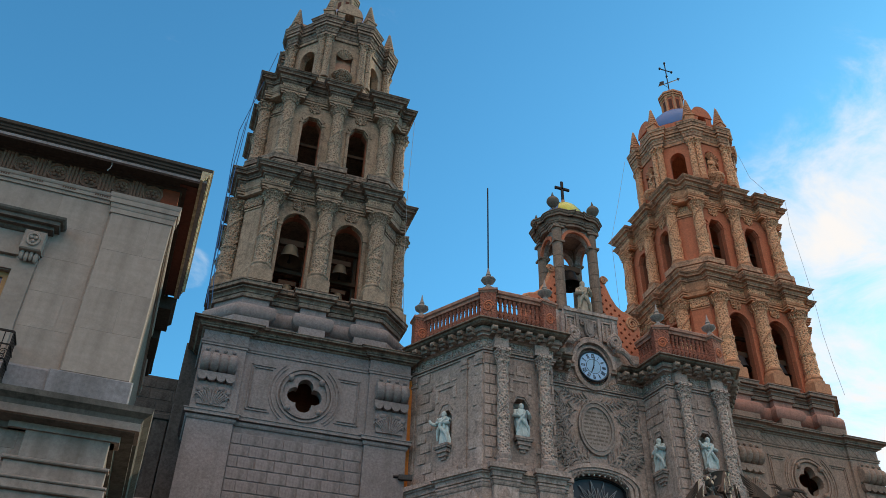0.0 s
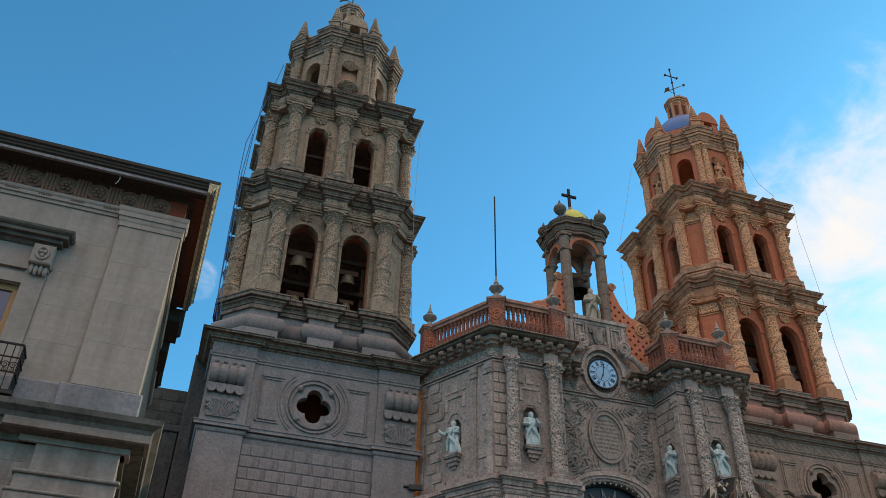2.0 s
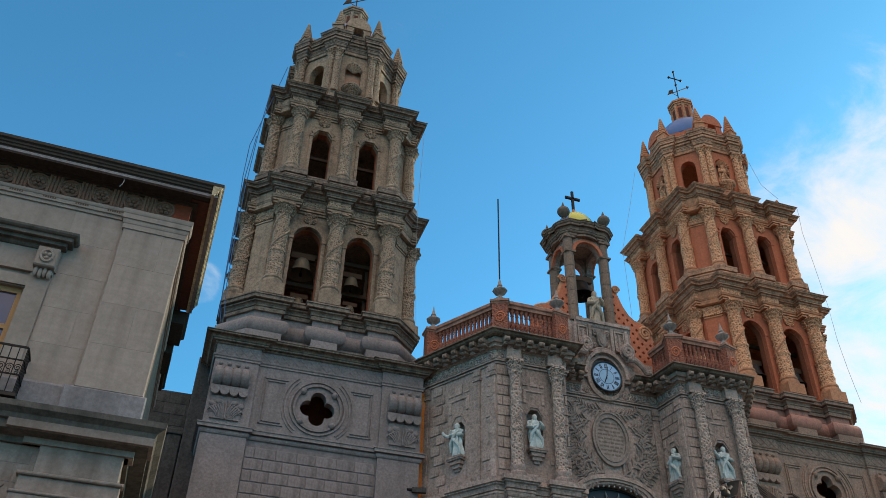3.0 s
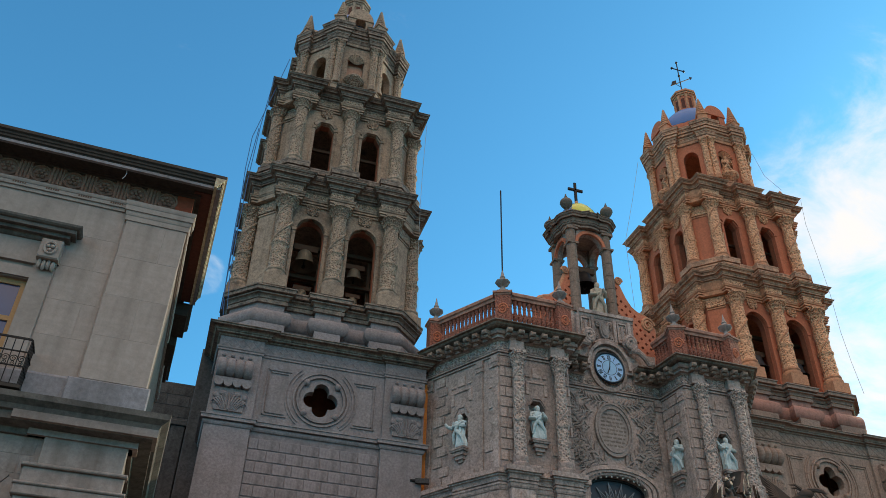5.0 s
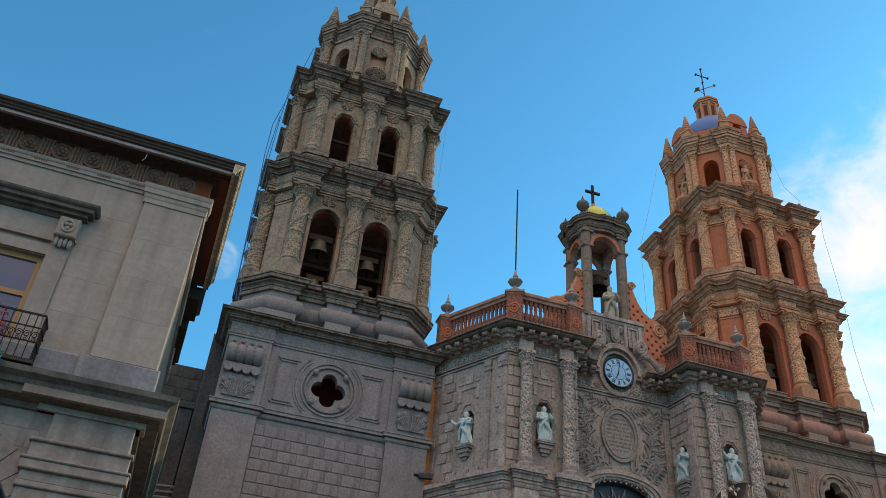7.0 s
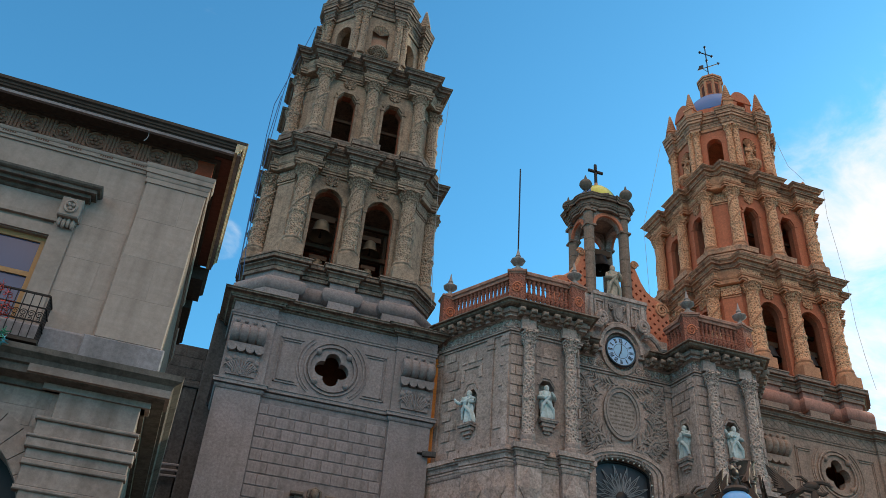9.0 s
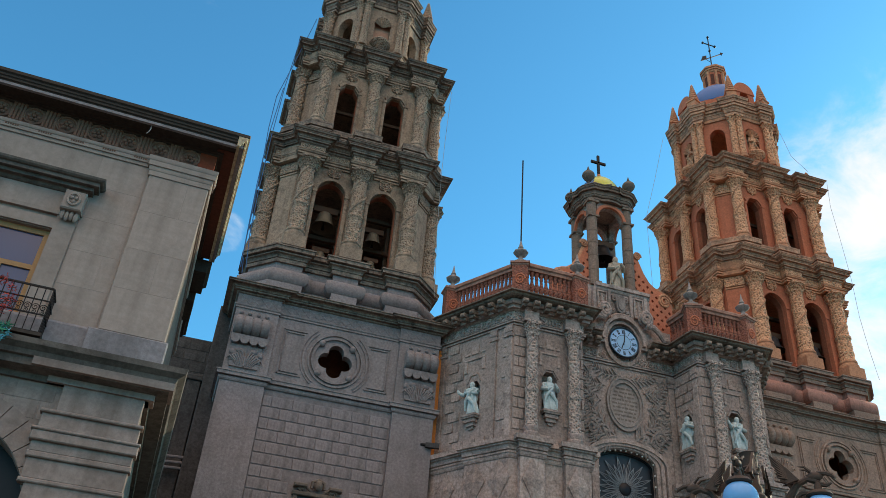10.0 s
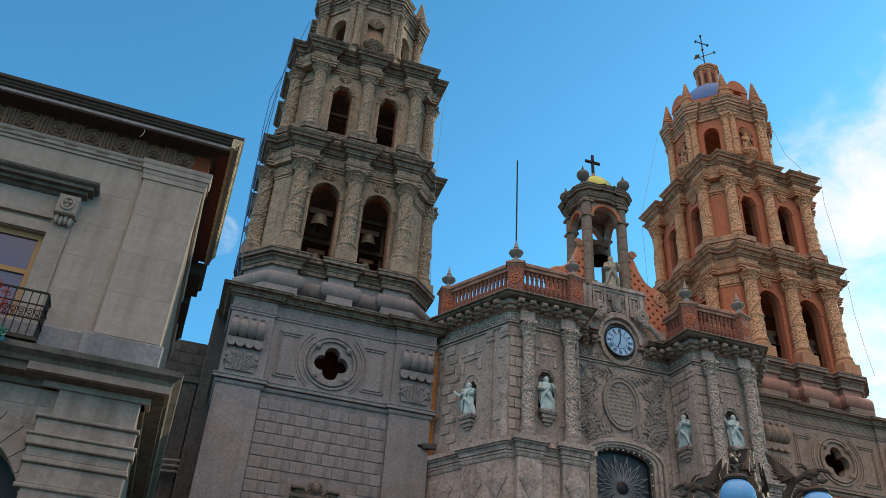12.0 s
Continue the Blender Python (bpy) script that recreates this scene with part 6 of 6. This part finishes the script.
for s in (-1, 1):
    u = WOX + s * 1.08
    g = Geo().worn_box(u - 0.24, u + 0.24, -0.30, 0.02, 10.80, 11.33, 0.03)
    g.tube([(u + 0.13 * math.cos(t), -0.32, 11.07 + 0.16 * math.sin(t)) for t in np.linspace(0, 2 * math.pi, 16)], 0.035, 6)
    for i in range(3):
        a = 0.5 + i * 2.09
        g.ball((u + 0.06 * math.cos(a), -0.32, 11.07 + 0.07 * math.sin(a)), 0.05, 7)
    con = part("console", g, CREAM, LB)
    g = Geo()
    for i in range(4):
        g.ball((u - 0.15 + i * 0.1, -0.14, 10.70 - 0.03 * (i % 2)), 0.085, 8, (0.7, 0.9, 1.6))
    part("console_leaf", g, CREAM, con, smooth=True)
W2 = thing("window", "tall window with varnished wooden frame behind the balcony", "window")
W2.matrix_basis = LB.matrix_basis @ pose(WOX, 0.16, 0)
part("window_frame", Geo().box(-0.8, -0.68, -0.05, 0.06, 7.35, 10.3).box(0.68, 0.8, -0.05, 0.06, 7.35, 10.3).box(-0.68, 0.68, -0.05, 0.06, 10.16, 10.3).box(-0.68, 0.68, -0.05, 0.06, 9.22, 9.34).box(-0.06, 0.06, -0.05, 0.06, 7.35, 9.22), FRAME_WOOD, W2)
for x0, x1, z0, z1 in ((-0.68, 0.68, 9.34, 10.16), (-0.68, -0.06, 7.35, 9.22), (0.06, 0.68, 7.35, 9.22)):
    part("pane", Geo().box(x0, x1, 0.0, 0.02, z0, z1), PANE, W2)
# balcony
BC = thing("balcony_railing", "black wrought iron balcony railing with scrolls", "balcony railing")
BC.matrix_basis = LB.matrix_basis @ pose(WOX, -0.66, 7.36)
bw = 1.46
for z, h in ((0.04, 0.03), (1.10, 0.04), (0.80, 0.02), (0.46, 0.02)):
    part("rail", Geo().box(-bw, bw, -0.02, 0.02, z, z + h).box(bw - 0.02, bw + 0.02, 0.02, 0.62, z, z + h).box(-bw - 0.02, -bw + 0.02, 0.02, 0.62, z, z + h), IRON, BC)
bar = Geo().box(-0.010, 0.010, -0.010, 0.010, 0.0, 1.12).mesh("bar", IRON)
for i in range(19):
    part("bar", bar, None, BC, m=pose(-bw + 2 * bw * i / 18, 0, 0))
for i in range(1, 5):
    part("bar", bar, None, BC, m=pose(bw, 0.13 * i, 0))
scr = Geo().tube(spiral(0, 0.63, 0.085, 1.6, 16, 0.0), 0.010, 5).tube(spiral(0.0, 0.52, 0.055, 1.4, 12, 0.0, -1, 1.0), 0.009, 5).mesh("scroll", IRON)
for i in range(18):
    part("scroll", scr, None, BC, m=pose(-bw + 2 * bw * (i + 0.5) / 18, 0, 0))
part("balcony_floor", Geo().box(-bw - 0.08, bw + 0.08, -0.08, 0.62, -0.04, 0.03), EAVE, BC)
# tinsel on the railing
rng = random.Random(8)
red = thing("tinsel_garland", "red tinsel garland wound on the balcony railing", "garland")
red.matrix_basis = LB.matrix_basis
g = Geo()
for i in range(260):
    t = rng.random() * 2 * math.pi
    cx, cz = WOX + 0.42 + rng.gauss(0, 0.05) + 0.27 * math.cos(t), 8.02 + 0.42 * math.sin(t) + rng.gauss(0, 0.04)
    p = Vector((cx, -0.72 + rng.gauss(0, 0.04), cz))
    g.tube([p, p + Vector((rng.gauss(0, 0.05), rng.gauss(0, 0.05), rng.gauss(0, 0.05)))], 0.008, 3)
part("tinsel", g, TINSEL_RED, red)
orn = thing("tinsel_ornament", "green, teal and gold tinsel ornament hung below the balcony", "ornament")
orn.matrix_basis = LB.matrix_basis
for mat, n, z0, z1, w in ((TINSEL_GREEN, 300, 7.15, 7.42, 0.60), (TINSEL_BLUE, 200, 7.0, 7.34, 0.62), (TINSEL_GOLD, 160, 6.86, 7.05, 0.40)):
    g = Geo()
    for i in range(n):
        p = Vector((WOX + 0.35 + rng.uniform(-w, w), -0.86 + rng.gauss(0, 0.05), rng.uniform(z0, z1)))
        if mat is TINSEL_BLUE:
            t = rng.uniform(0, 6.28)
            p = Vector((WOX + 0.35 + 0.62 * math.cos(t), -0.9 + rng.gauss(0, 0.03), 7.18 + 0.22 * math.sin(t)))
        g.tube([p, p + Vector((rng.gauss(0, 0.05), rng.gauss(0, 0.04), rng.gauss(0, 0.04)))], 0.009, 3)
    part("tinsel", g, mat, orn)

hook = solo("wire_hook", Geo().tube([(0, 0, 0), (0.05, -0.05, -0.06), (0.07, -0.07, -0.16), (0.05, -0.06, -0.26), (0.0, -0.03, -0.33)], 0.012, 6), CABLE, "pale bent wire hook under the eave", "hook")
hook.matrix_basis = LB.matrix_basis @ pose(-3.25, -0.5, 13.70)

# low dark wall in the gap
part("wall_core", Geo().box(-4.5, 0.1, 37.0, 37.6, 0, 18.75), DARK_STONE, thing("gap_wall", "dark stone wall between the buildings", "wall", kind="structure"))
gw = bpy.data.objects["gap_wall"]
part("end_pier", Geo().worn_box(-0.50, 0.62, 36.2, 38.2, 0, 20.3, 0.03), DARK_STONE, gw, "dark stone return beside the tower")
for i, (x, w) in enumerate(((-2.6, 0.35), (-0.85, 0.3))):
    part("buttress", Geo().worn_box(x - w, x + w, 36.7, 37.02, 0, 16.6, 0.03).worn_box(x - w - 0.06, x + w + 0.06, 36.62, 37.02, 16.6, 16.85, 0.03), DARK_STONE, gw)
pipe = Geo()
for k in range(3):
    pipe.tube([(-1.6, 36.5, 12.4 + k * 0.24), (-1.1, 36.4, 12.45 + k * 0.24), (-0.1, 36.4, 12.5 + k * 0.24)], 0.06, 6)
solo("wall_pipes", pipe, PLINTH, "grey pipes fixed along the dark gap wall", "pipes")

# ---- bells ----
for x, y, z, r in ((3.5, 36.0, 25.75, 0.70), (3.6, 36.2, 23.75, 0.50), (6.2, 36.2, 25.5, 0.58), (6.2, 36.0, 23.85, 0.42), (3.5, 36.5, 31.9, 0.36), (6.2, 36.5, 31.9, 0.36), (30.4, 35.9, 24.7, 0.66), (33.15, 35.9, 24.7, 0.66)):
    # lit tone for the left tower's bells, shaded tone for the right's
    bell((x, y, z), r, LIT_BRONZE if x < 20 else SHADED_BRONZE)
for xc in TOWER_X:
    tb = left_tower if xc < 10 else right_tower
    for z in (19.35, 21.0):
        part("bell_beam", Geo().box(-2.85, 2.85, -2.5, -2.3, z, z + 0.18), WOOD, tb)
    part("bell_beam", Geo().box(-2.7, 2.7, -2.6, -2.45, 27.0, 27.15), WOOD, tb)
    for x in (-2.2, -0.5, 0.55, 2.2):
        part("bell_post", Geo().box(x - 0.08, x + 0.08, -2.28, -2.1, 17.9, 21.0), WOOD, tb)

# ---- cables and ropes ----
def cable(name, label, pts, r, mat, category="cable", group=""):
    c = []
    for a, b in zip(pts, pts[1:]):
        for i in range(5):
            c.append(Vector(a).lerp(Vector(b), i / 5))
    c.append(Vector(pts[-1]))
    solo(name, Geo().tube(c, r, 5), mat, label, category, group=group)
cable("blue_rope", "blue ropes and netting hanging down the tower", [(0.84, 35.50, 39.99), (0.17, 35.50, 36.05), (-0.35, 35.50, 33.22), (-0.35, 35.50, 30.95), (-0.23, 35.50, 28.46), (-0.15, 35.50, 25.76), (-0.10, 35.50, 23.43), (0.07, 35.50, 21.87)], 0.022, ROPE, "rope", "tower ropes")
cable("blue_rope", "blue ropes and netting hanging down the tower", [(0.18, 35.00, 37.66), (-0.03, 35.00, 33.74), (-0.11, 35.00, 29.82), (-0.08, 35.00, 26.14), (0.00, 35.00, 23.78), (0.19, 35.00, 21.91)], 0.022, ROPE, "rope", "tower ropes")
cable("blue_rope", "blue ropes and netting hanging down the tower", [(-0.09, 35.20, 33.68), (-0.23, 35.20, 30.73), (-0.26, 35.20, 28.79), (-0.24, 35.20, 26.95), (-0.16, 35.20, 24.54), (-0.06, 35.20, 21.98)], 0.022, ROPE, "rope", "tower ropes")
cable("cable", "thin grey cable hanging beside the tower", [(34.56, 36.50, 43.46), (35.15, 36.50, 41.45), (36.34, 36.50, 40.46)], 0.012, CABLE, "cable", "cables")
cable("cable", "thin grey cable hanging beside the tower", [(35.74, 34.50, 37.82), (35.58, 34.50, 35.75), (35.76, 34.50, 33.26), (35.91, 34.50, 30.27), (35.86, 34.50, 27.61), (36.01, 34.50, 25.53), (36.25, 34.50, 23.55)], 0.012, CABLE, "cable", "cables")
cable("cable", "thin grey cable hanging beside the tower", [(25.79, 38.00, 41.28), (24.87, 38.00, 37.43), (23.95, 38.00, 33.87), (23.98, 38.00, 30.79), (24.00, 38.00, 28.72), (24.00, 38.00, 25.44), (24.07, 38.00, 22.15)], 0.012, CABLE, "cable", "cables")
cable("cable", "thin grey cable hanging beside the tower", [(9.33, 34.60, 36.40), (9.21, 34.60, 32.60), (9.18, 34.60, 30.13), (9.22, 34.60, 26.38), (9.39, 34.60, 22.34)], 0.012, CABLE, "cable", "cables")


# ---- head of the small window low on the grey tower ----
HN = thing("window_head", "carved stone window head with scrolls on the tower base", "window head", (TOWER_X[0] + 0.1, TOWER_Y - HF + 0.14, 4.4))
part("lintel", Geo().worn_box(-1.0, 1.0, -0.16, 0.02, 6.95, 7.12, 0.03).worn_box(-0.98, -0.45, -0.28, 0.02, 7.28, 7.42, 0.03).worn_box(0.45, 0.98, -0.28, 0.02, 7.28, 7.42, 0.03), GREY_DARK, HN)
part("mask_boss", Geo().ball((0, -0.16, 7.42), 0.20, 10, (0.85, 0.7, 1.15)).tube([(-0.25, -0.1, 7.3), (-0.24, -0.12, 7.55), (0, -0.14, 7.66), (0.24, -0.12, 7.55), (0.25, -0.1, 7.3)], 0.07, 6), GREY_DARK, HN, smooth=True)
for s in (-1, 1):
    part("head_scroll", Geo().tube(spiral(s * 0.62, 7.16, 0.16, 1.6, 18, -0.12, s), 0.045, 6).tube([(s * 0.3, -0.1, 7.2), (s * 0.5, -0.14, 7.32), (s * 0.8, -0.1, 7.25)], 0.05, 6), GREY_DARK, HN, smooth=True)
part("jamb", Geo().box(-0.95, -0.78, -0.1, 0.02, 4.5, 6.95).box(0.78, 0.95, -0.1, 0.02, 4.5, 6.95), GREY_DARK, HN)
# shade of the opening painted as a thin black sheet
part("window_void", Geo().box(-0.78, 0.78, -0.035, -0.03, 4.5, 6.95), BLACK, HN, "black sheet for the shade in the window")

# ---- lamp post in the plaza ----
LP = thing("street_lamp", "dark cast iron lamp post with winged brackets and opal globes", "street lamp", (6.445, 8.363, 1.19), math.degrees(math.atan2(-8.43, -6.27)))
part("post", Geo().lathe([(0.28, -1.19), (0.28, -0.9), (0.22, -0.8), (0.20, 0.3), (0.20, 0.4), (0.16, 0.9), (0.12, 1.0), (0.10, 2.2), (0.13, 2.6), (0.10, 2.9), (0.13, 3.3), (0.11, 3.5), (0.15, 3.6), (0.15, 3.7), (0.10, 3.75)], 16), LAMP_IRON, LP, smooth=True)
part("crown", Geo().lathe([(0.10, 3.7), (0.12, 3.8), (0.09, 3.86), (0.09, 4.0), (0.11, 4.02), (0.12, 4.05), (0.095, 4.07), (0.10, 4.22), (0.115, 4.24), (0.07, 4.26)], 16), LAMP_IRON, LP, smooth=True)
for k in range(4):
    a = -12 + 90 * k
    br = part("winged_bracket", Geo().tube([(0.1, 0, 3.45), (0.26, 0, 3.38), (0.36, 0, 3.5), (0.40, 0, 3.66), (0.50, 0, 3.80), (0.62, 0, 3.86), (0.70, 0, 3.84), (0.76, 0, 3.80)], 0.038, 8, [0.8, 1.0, 1.2, 1.25, 1.0, 0.9, 1.15, 0.5]), LAMP_IRON, LP, m=pose(0, 0, 0, 0, 0, a), smooth=True)
    hd = Geo().ball((0.71, 0, 3.88), 0.070, 8, (1.35, 0.75, 0.85)).tube([(0.74, 0, 3.92), (0.84, 0, 3.91), (0.90, 0, 3.88), (0.92, 0, 3.85)], 0.028, 6, [1, 1, 0.8, 0.3]).tube([(0.74, 0, 3.80), (0.82, 0, 3.77), (0.88, 0, 3.79)], 0.026, 6, [1, 1, 0.4])
    for s in (-1, 1):
        hd.tube([(0.68, s * 0.04, 3.93), (0.62, s * 0.06, 3.99), (0.55, s * 0.06, 4.0)], 0.018, 5, [1, 0.8, 0.2])
    part("bracket_head", hd, LAMP_IRON, br, smooth=True)
    for s in (-1, 1):
        wing = Geo()
        for i in range(7):
            t = i / 6
            wing.tube([(0.52, s * 0.04, 3.84), (0.42 - 0.03 * t, s * (0.09 + 0.03 * t), 3.95 - 0.09 * t), (0.27 + 0.05 * t, s * (0.13 + 0.03 * t), 4.14 - 0.28 * t)], 0.020, 5, [0.8, 1.2, 0.2])
        wing.slab([(0.55, 3.83), (0.44, 3.97), (0.25, 4.17), (0.27, 4.03), (0.32, 3.97), (0.31, 3.89), (0.37, 3.86), (0.41, 3.79)], s * 0.10 - 0.015, s * 0.10 + 0.015)
        part("wing", wing, LAMP_IRON, br)
    part("bracket_scroll", Geo().tube(spiral(0.34, 3.42, 0.14, 1.7, 22, 0.0), 0.03, 6).tube(spiral(0.58, 3.62, 0.10, 1.5, 18, 0.0, -1), 0.026, 6), LAMP_IRON, br, smooth=True)
    part("lamp_cap", Geo().lathe([(0.02, 3.86), (0.04, 3.80), (0.05, 3.74), (0.12, 3.72), (0.15, 3.68), (0.13, 3.66)], 14, pose(0.73, 0, -0.02)), LAMP_IRON, br, smooth=True)
    part("globe", Geo().lathe([(max(0.01, 0.198 * math.sin(math.pi * i / 14)), 3.47 + 0.198 * math.cos(math.pi * i / 14)) for i in range(15)], 24, pose(0.73, 0, 0)), GLOBE, br, "opal glass globe with the reflected sky put into its blue", smooth=True)

# ---- stone blocks, one by one ----
BLOCKS = {}


def blocks(parent, base, x0, x1, z0, z1, course, length, mat, proud=0.02, gap=0.02, skip=(), name="stone_block", seed=1):
    """Courses of blocks on a wall face; skip: (x0, x1, z0, z1) boxes left free."""
    rng = random.Random(seed)
    n = max(1, round((z1 - z0) / course))
    h = (z1 - z0) / n
    for r in range(n):
        z = z0 + r * h
        x = x0 - (length * 0.5 if r % 2 else 0.0)
        while x < x1 - 0.05:
            l = length * rng.choice((0.9, 1.0, 1.1))
            a, b = max(x, x0), min(x + l, x1)
            x += l
            if b - a < 0.12 or any(a < s[1] and b > s[0] and z < s[3] and z + h > s[2] for s in skip):
                continue
            w = round((b - a) * 20) / 20
            key = (w, round(h, 3), mat.name, proud, gap)
            if key not in BLOCKS:
                BLOCKS[key] = Geo().worn_box(gap / 2, w - gap / 2, -proud, 0.03, gap / 2, h - gap / 2, min(0.014, proud)).mesh(name, mat)
            part(name, BLOCKS[key], None, parent, m=base @ pose(a, 0, z))


for tw, xc, mat in ((left_tower, TOWER_X[0], SMOOTH), (right_tower, TOWER_X[1], PORTAL)):
    blocks(tw, pose(0, -HF + 0.17, 0), -2.78, 2.78, 5.2, 10.80, 0.35, 0.80, mat, 0.035, 0.032, [(-1.0, 1.2, 4.0, 8.7)] if xc < 10 else [(-9, 9, 0, 8.0)], seed=3)
for p, q, skips, xa, xb in ((A, B, [(1.7, 2.8, 10.1, 14.1), (0.1, 0.55, 9, 15), (3.15, 3.55, 9, 15)], 0.0, 4.4), (B, C, [(1.15, 2.25, 10.1, 14.1)], 0.0, 3.3), (F, G, [(1.15, 2.25, 10.1, 14.1)], 0.0, 3.3), (E, F, [(0.25, 1.2, 10.0, 12.7)], 0.0, 1.75), (G, H, [], 0.0, 4.2)):
    mm, nn = along(p, q)
    blocks(P, mm, xa, min(xb, nn), 9.52, 14.2, 0.42, 0.62, PORTAL, 0.05, 0.05, skips, seed=7)
mm, nn = along(D, E)
blocks(P, mm, 0.02, 0.42, 4.0, 9.9, 0.45, 0.5, PORTAL, 0.02, 0.02, seed=9)
blocks(P, mm, 5.08, 5.5, 4.0, 9.9, 0.45, 0.5, PORTAL, 0.02, 0.02, seed=9)
blocks(LB, pose(0, 0, 0), -4.1, -2.93, 8.06, 12.7, 0.93, 1.3, CREAM, 0.004, 0.006, name="ashlar_slab", seed=11)
blocks(LB, pose(0, -0.10, 0), -2.89, CORNER + 0.06, 8.06, 12.45, 1.1, 1.6, CREAM, 0.004, 0.006, name="ashlar_slab", seed=12)
blocks(LB, pose(0, 0, 0), -7.6, -3.3, 5.8, 6.6, 0.4, 0.8, CREAM_LOW, 0.008, 0.010, name="ashlar_slab", seed=13)
blocks(gw, pose(0, 37.0, 0), -3.4, 0.0, 9.0, 18.7, 0.55, 0.9, DARK_STONE, 0.02, 0.02, seed=14)

# ---- the church stretched in height to fit the camera's view ----
refit_heights(left_tower, TOWER_LEVELS)
refit_heights(right_tower, TOWER_LEVELS)
refit_heights(P, PORTAL_LEVELS)
